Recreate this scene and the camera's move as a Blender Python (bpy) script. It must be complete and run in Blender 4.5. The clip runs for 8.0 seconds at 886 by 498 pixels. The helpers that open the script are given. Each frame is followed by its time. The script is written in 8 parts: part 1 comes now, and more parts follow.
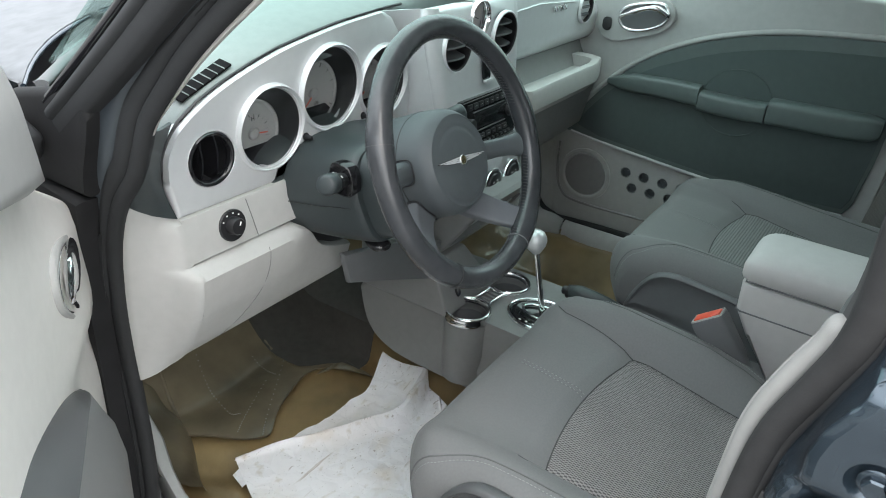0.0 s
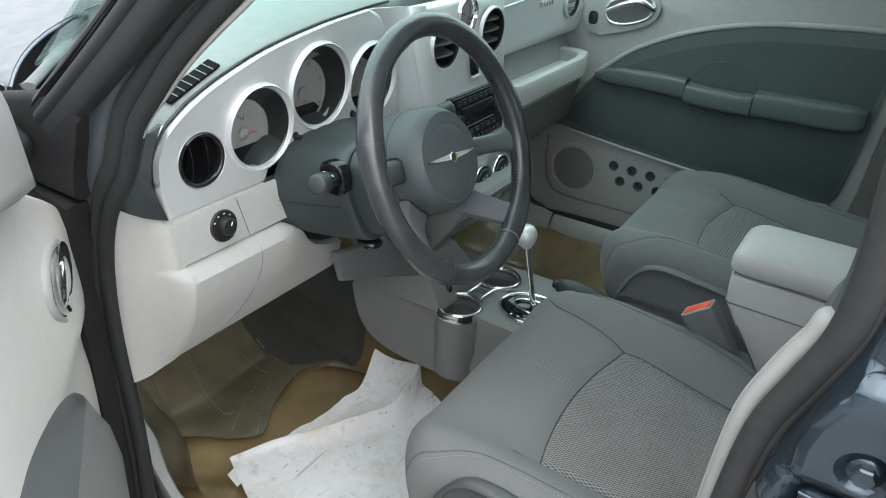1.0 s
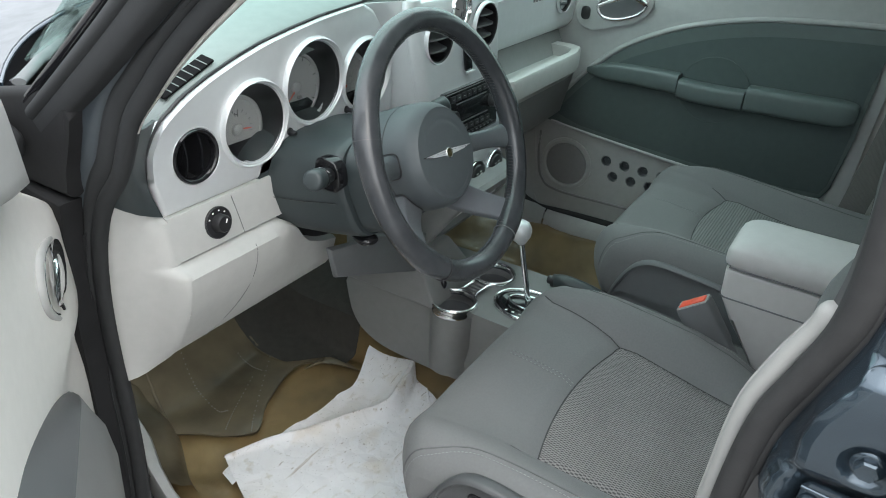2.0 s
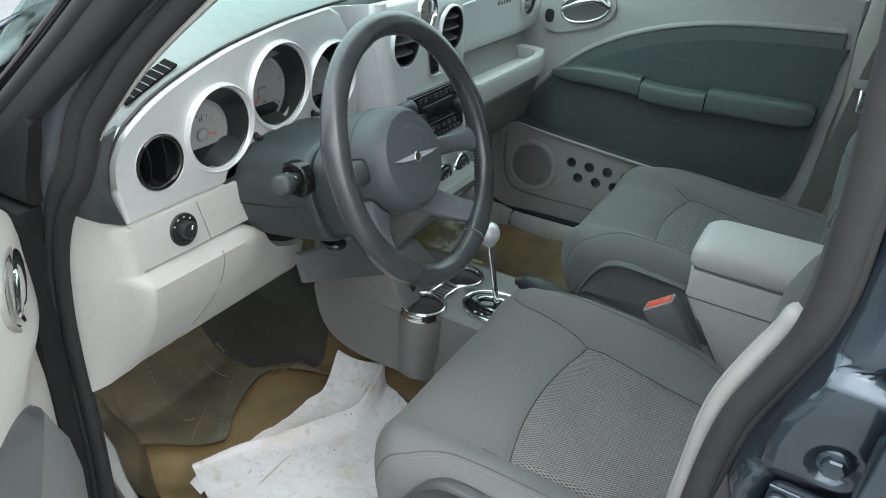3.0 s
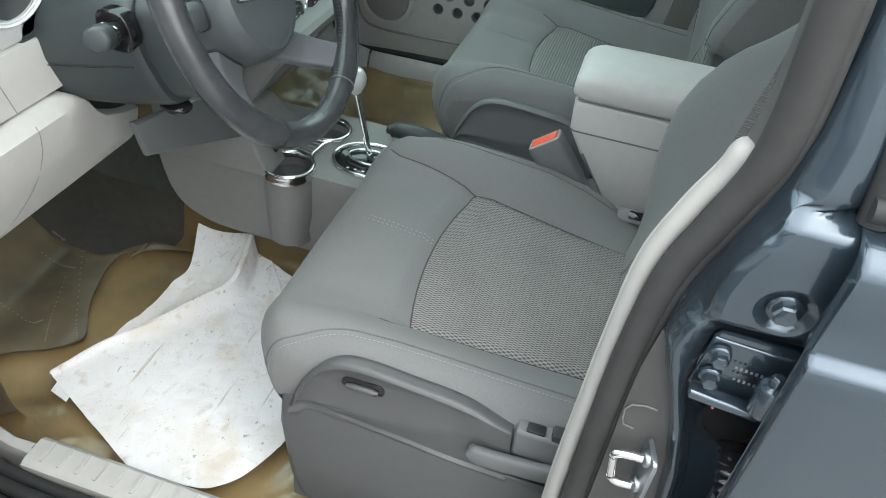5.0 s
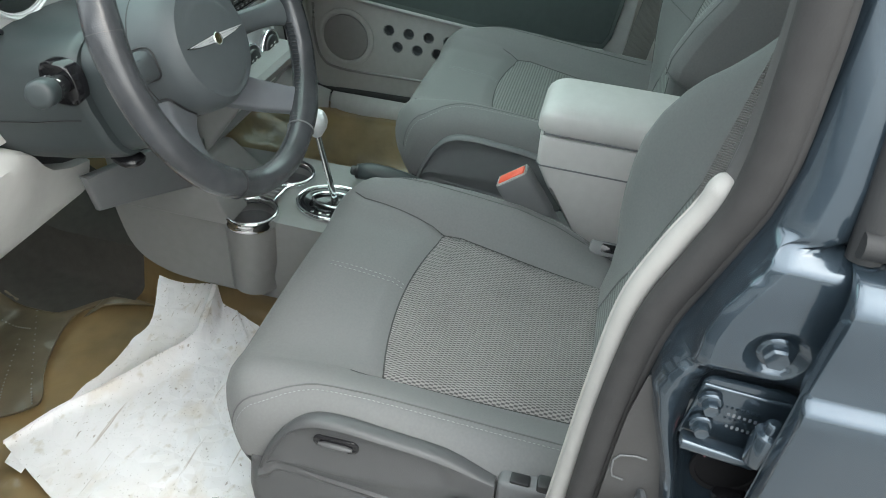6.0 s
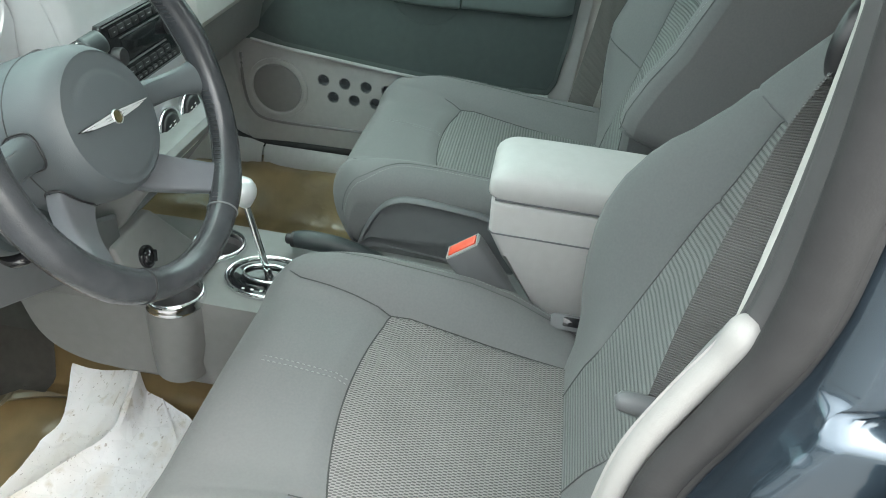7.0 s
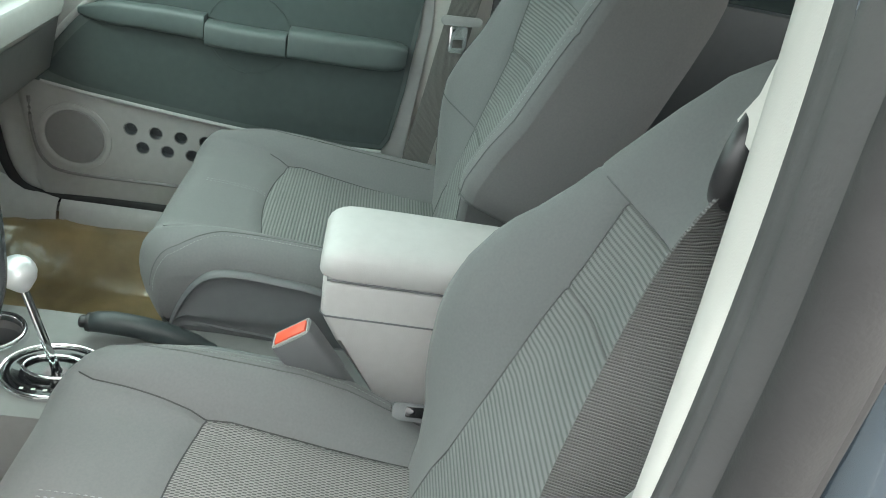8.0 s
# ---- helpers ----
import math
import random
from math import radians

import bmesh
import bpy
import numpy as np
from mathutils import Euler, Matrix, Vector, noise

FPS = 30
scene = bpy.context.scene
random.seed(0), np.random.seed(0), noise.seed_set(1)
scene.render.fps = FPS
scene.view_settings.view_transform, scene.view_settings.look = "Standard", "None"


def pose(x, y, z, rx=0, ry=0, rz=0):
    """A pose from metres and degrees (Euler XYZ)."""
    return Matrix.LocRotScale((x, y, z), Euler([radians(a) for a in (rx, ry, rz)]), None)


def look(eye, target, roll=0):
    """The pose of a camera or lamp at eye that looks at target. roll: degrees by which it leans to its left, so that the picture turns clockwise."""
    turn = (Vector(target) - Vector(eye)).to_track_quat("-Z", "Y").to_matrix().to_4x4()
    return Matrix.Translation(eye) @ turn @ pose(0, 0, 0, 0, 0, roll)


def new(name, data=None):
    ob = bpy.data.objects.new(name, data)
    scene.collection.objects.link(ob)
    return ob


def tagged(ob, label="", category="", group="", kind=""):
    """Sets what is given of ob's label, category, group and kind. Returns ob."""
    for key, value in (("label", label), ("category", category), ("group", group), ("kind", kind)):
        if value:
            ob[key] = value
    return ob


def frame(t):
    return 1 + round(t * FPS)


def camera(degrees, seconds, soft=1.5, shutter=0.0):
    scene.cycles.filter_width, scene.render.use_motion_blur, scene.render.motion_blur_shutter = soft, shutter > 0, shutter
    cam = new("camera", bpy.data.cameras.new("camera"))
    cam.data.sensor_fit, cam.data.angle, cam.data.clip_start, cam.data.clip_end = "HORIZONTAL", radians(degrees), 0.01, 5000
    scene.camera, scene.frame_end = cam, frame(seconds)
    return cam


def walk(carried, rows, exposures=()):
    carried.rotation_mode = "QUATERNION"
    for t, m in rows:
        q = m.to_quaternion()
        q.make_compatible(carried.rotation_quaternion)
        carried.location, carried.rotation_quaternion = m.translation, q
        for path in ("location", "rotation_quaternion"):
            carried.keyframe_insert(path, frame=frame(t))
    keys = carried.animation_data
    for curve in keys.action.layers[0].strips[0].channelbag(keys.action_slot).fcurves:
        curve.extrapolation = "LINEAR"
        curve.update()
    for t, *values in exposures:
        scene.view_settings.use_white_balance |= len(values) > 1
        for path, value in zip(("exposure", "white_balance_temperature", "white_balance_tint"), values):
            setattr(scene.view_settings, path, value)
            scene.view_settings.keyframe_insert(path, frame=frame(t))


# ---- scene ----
cam = camera(62.33, 8.0, 1.0)
PATH = [
    (0, (-1.2064, -0.5132, 1.3604), (-0.4617, -0.0377, 0.8920), 3.77),
    (0.5, (-1.2077, -0.5121, 1.3653), (-0.4640, -0.0401, 0.8918), 3.35),
    (1, (-1.2108, -0.5109, 1.3659), (-0.4605, -0.0504, 0.8916), 3.33),
    (2.5, (-1.2135, -0.4980, 1.3630), (-0.4505, -0.0623, 0.8854), 3.72),
    (3, (-1.2136, -0.4954, 1.3679), (-0.4337, -0.0880, 0.8928), 4.27),
    (3.5, (-1.2075, -0.4851, 1.3556), (-0.4130, -0.1379, 0.8575), 5.76),
    (4, (-1.1689, -0.4719, 1.3323), (-0.3799, -0.2051, 0.7789), 6.83),
    (4.5, (-1.1491, -0.4459, 1.3209), (-0.3757, -0.2374, 0.7222), 7.24),
    (4.7, (-1.1435, -0.4342, 1.3222), (-0.3883, -0.2437, 0.6951), 6.92),
    (5.8, (-1.1116, -0.4250, 1.3163), (-0.3430, -0.2823, 0.6928), 6.46),
    (6, (-1.1033, -0.4214, 1.3134), (-0.3150, -0.2756, 0.7157), 5.46),
    (6.5, (-1.0406, -0.3953, 1.3015), (-0.2433, -0.2755, 0.7099), 5.30),
    (7, (-0.9796, -0.3937, 1.3065), (-0.1541, -0.3126, 0.7481), 5.93),
    (7.5, (-0.9366, -0.3998, 1.3149), (-0.0836, -0.3539, 0.7950), 6.97),
    (8, (-0.8619, -0.3858, 1.3045), (0.0003, -0.5198, 0.8159), 12.22),
]
EXPOSURES = [(0.0, 1.53, 6200, 8), (2.5, 1.47, 6150, 7), (3.0, 1.52, 6150, 7), (3.5, 1.74, 6150, 7), (4.0, 1.91, 6200, 7), (4.5, 1.95, 6250, 7), (6.0, 1.92, 6300, 6), (7.0, 2.31, 6380, 5), (7.5, 2.47, 6500, 7), (8.0, 2.46, 6560, 6)]
walk(cam, [(t, look(eye, target, roll)) for t, eye, target, roll in PATH], EXPOSURES)

# ---- sky and sun: bright overcast day ----
world = bpy.data.worlds.new("sky")
scene.world = world
world.use_nodes = True
wn = world.node_tree
sky = wn.nodes.new("ShaderNodeTexSky")
sky.sky_type, sky.sun_disc = "NISHITA", False
sky.sun_elevation, sky.sun_rotation = radians(48), radians(214)
sky.dust_density = 4.0
cloud = wn.nodes.new("ShaderNodeMix")
cloud.data_type = "RGBA"
cloud.inputs["Factor"].default_value = 0.75
# cloud cover, brighter overhead than at the horizon
geo, sep, fade = wn.nodes.new("ShaderNodeTexCoord"), wn.nodes.new("ShaderNodeSeparateXYZ"), wn.nodes.new("ShaderNodeMapRange")
wn.links.new(geo.outputs["Generated"], sep.inputs[0])
wn.links.new(sep.outputs[2], fade.inputs[0])
fade.inputs[1].default_value, fade.inputs[2].default_value = 0.0, 0.8
fade.inputs[3].default_value, fade.inputs[4].default_value = 0.40, 1.32
grey = wn.nodes.new("ShaderNodeVectorMath")
grey.operation = "SCALE"
grey.inputs[0].default_value = (8.1, 8.1, 7.9)
wn.links.new(fade.outputs[0], grey.inputs["Scale"])
wn.links.new(grey.outputs[0], cloud.inputs["B"])
wn.links.new(sky.outputs[0], cloud.inputs["A"])
wn.links.new(cloud.outputs["Result"], wn.nodes["Background"].inputs[0])
wn.nodes["Background"].inputs[1].default_value = 0.15
sun = new("sun", bpy.data.lights.new("sun", "SUN"))
sun.data.energy, sun.data.angle, sun.data.color = 0.5, radians(90), (1.0, 0.98, 0.94)
sun.matrix_world = look((-4, -6, 8), (0, 0, 0))


# ---- materials ----
def material(name, col, rough=0.6, metal=0.0, var=0.12, scale=60.0, bump=0.1, bump_scale=400.0, coat=0.0, big=4.0, spec=0.5, sheen=0.0):
    """Painted or moulded surface: colour varied at two scales, with fine relief."""
    m = bpy.data.materials.new(name)
    m.use_nodes = True
    nt = m.node_tree
    b = nt.nodes["Principled BSDF"]
    b.inputs["Roughness"].default_value, b.inputs["Metallic"].default_value = rough, metal
    b.inputs["Coat Weight"].default_value = coat
    b.inputs["Specular IOR Level"].default_value = spec
    b.inputs["Sheen Weight"].default_value = sheen
    co = nt.nodes.new("ShaderNodeTexCoord")
    n1, n2 = nt.nodes.new("ShaderNodeTexNoise"), nt.nodes.new("ShaderNodeTexNoise")
    n1.inputs["Scale"].default_value, n2.inputs["Scale"].default_value = scale, big
    n1.inputs["Detail"].default_value, n2.inputs["Detail"].default_value = 3, 4
    add = nt.nodes.new("ShaderNodeMath")
    add.operation = "ADD"
    ramp = nt.nodes.new("ShaderNodeMapRange")
    ramp.inputs[1].default_value, ramp.inputs[2].default_value = 0.7, 1.3
    ramp.inputs[3].default_value, ramp.inputs[4].default_value = 1 - var, 1 + var
    mul = nt.nodes.new("ShaderNodeVectorMath")
    mul.operation = "SCALE"
    mul.inputs[0].default_value = col
    for n in (n1, n2):
        nt.links.new(co.outputs["Object"], n.inputs["Vector"])
    nt.links.new(n1.outputs[0], add.inputs[0])
    nt.links.new(n2.outputs[0], add.inputs[1])
    nt.links.new(add.outputs[0], ramp.inputs[0])
    nt.links.new(ramp.outputs[0], mul.inputs["Scale"])
    nt.links.new(mul.outputs[0], b.inputs["Base Color"])
    if bump:
        n3, bp = nt.nodes.new("ShaderNodeTexNoise"), nt.nodes.new("ShaderNodeBump")
        n3.inputs["Scale"].default_value = bump_scale
        bp.inputs["Strength"].default_value, bp.inputs["Distance"].default_value = bump, 0.0006
        nt.links.new(co.outputs["Object"], n3.inputs["Vector"])
        nt.links.new(n3.outputs[0], bp.inputs["Height"])
        nt.links.new(bp.outputs[0], b.inputs["Normal"])
    return m


def ribbed_fabric(name, dark, light, pitch, cross, space="UV", along=0, aside=1):
    """Open knit: ribs along the seat with small dark holes between the threads."""
    m = bpy.data.materials.new(name)
    m.use_nodes = True
    nt = m.node_tree
    b = nt.nodes["Principled BSDF"]
    b.inputs["Roughness"].default_value = 0.9
    b.inputs["Specular IOR Level"].default_value = 0.2
    co, sep = nt.nodes.new("ShaderNodeTexCoord"), nt.nodes.new("ShaderNodeSeparateXYZ")
    nt.links.new(co.outputs[space], sep.inputs[0])

    def wave(out, step, shift):
        mu, si = nt.nodes.new("ShaderNodeMath"), nt.nodes.new("ShaderNodeMath")
        mu.operation, si.operation = "MULTIPLY_ADD", "SINE"
        mu.inputs[1].default_value = 2 * math.pi / step
        nt.links.new(out, mu.inputs[0])
        if shift is not None:
            nt.links.new(shift, mu.inputs[2])
        else:
            mu.inputs[2].default_value = 0
        nt.links.new(mu.outputs[0], si.inputs[0])
        return si.outputs[0]

    rib = wave(sep.outputs[along], pitch, None)
    half = nt.nodes.new("ShaderNodeMath")
    half.operation = "MULTIPLY"
    half.inputs[1].default_value = 0.8
    nt.links.new(rib, half.inputs[0])
    knot = wave(sep.outputs[aside], cross, half.outputs[0])
    mix = nt.nodes.new("ShaderNodeMath")
    mix.operation = "MULTIPLY_ADD"
    mix.inputs[1].default_value = 0.35
    nt.links.new(knot, mix.inputs[0])
    nt.links.new(rib, mix.inputs[2])
    rng = nt.nodes.new("ShaderNodeMapRange")
    rng.inputs[1].default_value, rng.inputs[2].default_value = -1.1, 0.5
    nt.links.new(mix.outputs[0], rng.inputs[0])
    no = nt.nodes.new("ShaderNodeTexNoise")
    no.inputs["Scale"].default_value = 9
    nt.links.new(co.outputs["Object"], no.inputs["Vector"])
    mc = nt.nodes.new("ShaderNodeMix")
    mc.data_type = "RGBA"
    mc.inputs["A"].default_value, mc.inputs["B"].default_value = (*dark, 1), (*light, 1)
    nt.links.new(rng.outputs[0], mc.inputs["Factor"])
    va = nt.nodes.new("ShaderNodeMapRange")
    va.inputs[3].default_value, va.inputs[4].default_value = 0.88, 1.12
    nt.links.new(no.outputs[0], va.inputs[0])
    sc = nt.nodes.new("ShaderNodeVectorMath")
    sc.operation = "SCALE"
    nt.links.new(mc.outputs["Result"], sc.inputs[0])
    nt.links.new(va.outputs[0], sc.inputs["Scale"])
    nt.links.new(sc.outputs[0], b.inputs["Base Color"])
    bp = nt.nodes.new("ShaderNodeBump")
    bp.inputs["Strength"].default_value, bp.inputs["Distance"].default_value = 0.8, 0.0012
    nt.links.new(rng.outputs[0], bp.inputs["Height"])
    nt.links.new(bp.outputs[0], b.inputs["Normal"])
    return m


def mesh_cloth(name, hole, thread):
    """Open mesh: staggered rows of lens-shaped dark holes between pale threads."""
    m = bpy.data.materials.new(name)
    m.use_nodes = True
    nt = m.node_tree
    b = nt.nodes["Principled BSDF"]
    b.inputs["Roughness"].default_value, b.inputs["Specular IOR Level"].default_value = 0.9, 0.2
    co, sep, no, big = (nt.nodes.new("ShaderNode" + k) for k in ("TexCoord", "SeparateXYZ", "TexNoise", "TexNoise"))
    no.inputs["Scale"].default_value, big.inputs["Scale"].default_value = 240, 7
    nt.links.new(co.outputs["UV"], sep.inputs[0])
    for n in (no, big):
        nt.links.new(co.outputs["Object"], n.inputs["Vector"])

    def cosine(out, step):
        mu, cs = nt.nodes.new("ShaderNodeMath"), nt.nodes.new("ShaderNodeMath")
        mu.operation, cs.operation = "MULTIPLY", "COSINE"
        mu.inputs[1].default_value = 2 * math.pi / step
        nt.links.new(out, mu.inputs[0])
        nt.links.new(mu.outputs[0], cs.inputs[0])
        return cs.outputs[0]

    # the product of two cosines peaks in a staggered lattice
    mul, rng, mix, va, sc, bp, ad = (nt.nodes.new("ShaderNode" + k) for k in ("Math", "MapRange", "Mix", "MapRange", "VectorMath", "Bump", "Math"))
    mul.operation, ad.operation = "MULTIPLY", "ADD"
    nt.links.new(cosine(sep.outputs[0], 0.0104), mul.inputs[0])
    nt.links.new(cosine(sep.outputs[1], 0.0039), mul.inputs[1])
    rng.inputs[1].default_value, rng.inputs[2].default_value = -0.20, 0.42
    nt.links.new(mul.outputs[0], rng.inputs[0])
    mix.data_type = "RGBA"
    mix.inputs["A"].default_value, mix.inputs["B"].default_value = (*thread, 1), (*hole, 1)
    nt.links.new(rng.outputs[0], mix.inputs["Factor"])
    nt.links.new(no.outputs[0], ad.inputs[0])
    nt.links.new(big.outputs[0], ad.inputs[1])
    va.inputs[1].default_value, va.inputs[2].default_value = 0.6, 1.4
    va.inputs[3].default_value, va.inputs[4].default_value = 0.84, 1.16
    sc.operation = "SCALE"
    nt.links.new(ad.outputs[0], va.inputs[0])
    nt.links.new(mix.outputs["Result"], sc.inputs[0])
    nt.links.new(va.outputs[0], sc.inputs["Scale"])
    nt.links.new(sc.outputs[0], b.inputs["Base Color"])
    bp.inputs["Strength"].default_value, bp.inputs["Distance"].default_value = 0.6, 0.001
    bp.invert = True
    nt.links.new(rng.outputs[0], bp.inputs["Height"])
    nt.links.new(bp.outputs[0], b.inputs["Normal"])
    return m


def paper(name):
    """White paper with brown smears, dark scuffs and fine scratches."""
    m = bpy.data.materials.new(name)
    m.use_nodes = True
    nt = m.node_tree
    b = nt.nodes["Principled BSDF"]
    b.inputs["Roughness"].default_value, b.inputs["Specular IOR Level"].default_value = 0.8, 0.2
    co = nt.nodes.new("ShaderNodeTexCoord")
    col = None
    for scale, stretch, lo, hi, tint, turn in ((4.0, (1, 1.6, 1), 0.50, 0.76, (0.58, 0.54, 0.49), 30), (14.0, (0.7, 1.3, 1), 0.54, 0.74, (0.58, 0.53, 0.46), 30), (38.0, (0.9, 1.2, 1), 0.60, 0.74, (0.50, 0.46, 0.40), 35), (24.0, (0.12, 3.0, 1), 0.655, 0.700, (0.40, 0.36, 0.32), 33), (95.0, (0.8, 1.4, 1), 0.675, 0.720, (0.32, 0.29, 0.26), 60), (300.0, (1, 1, 1), 0.670, 0.710, (0.20, 0.19, 0.18), 0)):
        mp, no, rg, mx = (nt.nodes.new("ShaderNode" + k) for k in ("Mapping", "TexNoise", "MapRange", "Mix"))
        mp.inputs["Scale"].default_value, mp.inputs["Rotation"].default_value = stretch, (0, 0, radians(turn))
        no.inputs["Scale"].default_value, no.inputs["Detail"].default_value = scale, 4
        rg.inputs[1].default_value, rg.inputs[2].default_value = lo, hi
        rg.inputs[4].default_value = 0.75
        mx.data_type = "RGBA"
        mx.inputs["B"].default_value = (*tint, 1)
        nt.links.new(co.outputs["Object"], mp.inputs[0])
        nt.links.new(mp.outputs[0], no.inputs["Vector"])
        nt.links.new(no.outputs[0], rg.inputs[0])
        nt.links.new(rg.outputs[0], mx.inputs["Factor"])
        if col is None:
            mx.inputs["A"].default_value = (0.74, 0.745, 0.77, 1)
        else:
            nt.links.new(col, mx.inputs["A"])
        col = mx.outputs["Result"]
    nt.links.new(col, b.inputs["Base Color"])
    vo, bp = nt.nodes.new("ShaderNodeTexVoronoi"), nt.nodes.new("ShaderNodeBump")
    vo.inputs["Scale"].default_value = 26
    vo.feature = "DISTANCE_TO_EDGE"
    bp.inputs["Strength"].default_value, bp.inputs["Distance"].default_value = 0.45, 0.010
    nt.links.new(co.outputs["Object"], vo.inputs["Vector"])
    nt.links.new(vo.outputs[0], bp.inputs["Height"])
    nt.links.new(bp.outputs[0], b.inputs["Normal"])
    return m


def film(name):
    """Thin amber plastic film, glossy and crinkled, with paler worn patches."""
    m = material(name, (0.225, 0.165, 0.080), 0.32, bump=0, var=0.4, scale=9, big=2.5, coat=0.6)
    nt = m.node_tree
    b = nt.nodes["Principled BSDF"]
    co = nt.nodes.new("ShaderNodeTexCoord")
    last = None
    for scale, dist in ((9.0, 0.007), (34.0, 0.0018)):
        no, ab, bp = (nt.nodes.new("ShaderNode" + k) for k in ("TexNoise", "Math", "Bump"))
        no.inputs["Scale"].default_value, no.inputs["Detail"].default_value, no.inputs["Distortion"].default_value = scale, 2, 0.8
        ab.operation = "PINGPONG"
        ab.inputs[1].default_value = 0.16
        bp.inputs["Strength"].default_value, bp.inputs["Distance"].default_value = 0.5, dist
        nt.links.new(co.outputs["Object"], no.inputs["Vector"])
        nt.links.new(no.outputs[0], ab.inputs[0])
        nt.links.new(ab.outputs[0], bp.inputs["Height"])
        if last:
            nt.links.new(last, bp.inputs["Normal"])
        last = bp.outputs[0]
    nt.links.new(last, b.inputs["Normal"])
    nt.links.new(last, b.inputs["Coat Normal"])
    return m


def glass(name, col, rough=0.0):
    m = bpy.data.materials.new(name)
    m.use_nodes = True
    nt = m.node_tree
    nt.nodes.remove(nt.nodes["Principled BSDF"])
    tr, gl, mx, fr = (nt.nodes.new("ShaderNode" + k) for k in ("BsdfTransparent", "BsdfGlossy", "MixShader", "LayerWeight"))
    pw = nt.nodes.new("ShaderNodeMath")
    pw.operation = "POWER"
    pw.inputs[1].default_value = 4.0
    ad = nt.nodes.new("ShaderNodeMath")
    ad.operation = "MULTIPLY_ADD"
    ad.inputs[1].default_value, ad.inputs[2].default_value = 0.6, 0.03
    tr.inputs[0].default_value = (*col, 1)
    gl.inputs["Roughness"].default_value = rough
    nt.links.new(fr.outputs["Facing"], pw.inputs[0])
    nt.links.new(pw.outputs[0], ad.inputs[0])
    nt.links.new(ad.outputs[0], mx.inputs[0])
    nt.links.new(tr.outputs[0], mx.inputs[1])
    nt.links.new(gl.outputs[0], mx.inputs[2])
    nt.links.new(mx.outputs[0], nt.nodes["Material Output"].inputs[0])
    return m


M_SEAT = material("seat_cloth", (0.153, 0.156, 0.157), 0.85, bump=0.35, bump_scale=1500, var=0.06, scale=300, spec=0.25, sheen=0.1)
M_MESH = mesh_cloth("seat_mesh_cloth", (0.088, 0.085, 0.087), (0.258, 0.250, 0.248))
M_RIB = ribbed_fabric("back_rib_cloth", (0.125, 0.130, 0.127), (0.205, 0.214, 0.210), 0.0058, 0.0022)
M_THREAD = material("stitching", (0.25, 0.26, 0.26), 0.8, bump=0)
# Both seam colours paint the shade that lies in the creases.
M_SEAM = material("seam_shade_cloth", (0.052, 0.054, 0.054), 0.9, bump=0)
M_SEAMPALE = material("faint_seam_shade", (0.105, 0.108, 0.108), 0.9, bump=0)
M_SHIELD = material("dark_grey_plastic", (0.125, 0.130, 0.135), 0.5, bump=0.3, bump_scale=900, var=0.05)
M_SIDE = material("charcoal_seat_plastic", (0.078, 0.080, 0.083), 0.42, bump=0.35, bump_scale=900, var=0.06)
M_SLATE = material("slate_plastic", (0.072, 0.083, 0.090), 0.5, bump=0.35, bump_scale=900, var=0.06)
# Slate lightened and blued to paint the light on the lower spokes.
M_SPOKE = material("lit_spoke_plastic", (0.120, 0.130, 0.145), 0.45, bump=0.35, bump_scale=900, var=0.05)
M_COLUMN = material("dark_column_plastic", (0.036, 0.045, 0.048), 0.42, bump=0.35, bump_scale=900, var=0.06)
M_LEATHER = material("wheel_leather", (0.040, 0.043, 0.048), 0.27, bump=0.5, bump_scale=700, var=0.3, scale=30, coat=0.3)
M_LIGHT = material("light_grey_plastic", (0.41, 0.41, 0.40), 0.55, bump=0.3, bump_scale=900, var=0.04)
M_ARMPAD = material("pale_armrest_vinyl", (0.47, 0.462, 0.458), 0.5, bump=0.35, bump_scale=700, var=0.04)
M_CREAM = material("cream_plastic", (0.75, 0.735, 0.70), 0.5, bump=0.2, bump_scale=900, var=0.03)
M_LIP = material("pale_pillar_plastic", (0.30, 0.294, 0.283), 0.55, bump=0.3, bump_scale=900, var=0.05)
M_TRIM = material("cream_pillar_plastic", (0.50, 0.487, 0.462), 0.5, bump=0.2, bump_scale=900, var=0.04)
M_STONE = material("stone_grey_plastic", (0.38, 0.385, 0.38), 0.55, bump=0.3, bump_scale=900, var=0.05)
M_CONSOLE = material("console_plastic", (0.208, 0.209, 0.209), 0.5, bump=0.3, bump_scale=900, var=0.05)
M_SILVER = material("satin_silver", (0.69, 0.705, 0.72), 0.36, metal=0.35, bump=0.05, var=0.03)
M_DASHTOP = material("dash_top_pad", (0.21, 0.24, 0.235), 0.65, bump=0.5, bump_scale=600, var=0.06)
M_BLACK = material("black_plastic", (0.018, 0.018, 0.02), 0.4, bump=0.15, var=0.1)
M_VOID = material("matt_black_slots", (0.012, 0.012, 0.013), 0.95, bump=0, spec=0.05)
M_GLOSS = material("gloss_black", (0.012, 0.012, 0.014), 0.12, bump=0)
M_RUBBER = material("door_seal_rubber", (0.016, 0.017, 0.0185), 0.7, bump=0.3, bump_scale=500, var=0.15)
# Same rubber, lightened to paint the sky's light on the rear pillar seal.
M_LITSEAL = material("lit_seal_rubber", (0.030, 0.0295, 0.030), 0.7, bump=0.3, bump_scale=500, var=0.15, spec=0.4)
M_CHROME = material("chrome", (0.82, 0.83, 0.84), 0.06, metal=1.0, bump=0, var=0.02)
M_BLUE = material("blue_metallic_paint", (0.048, 0.070, 0.092), 0.22, metal=0.65, bump=0, var=0.06, scale=900, coat=1.0)
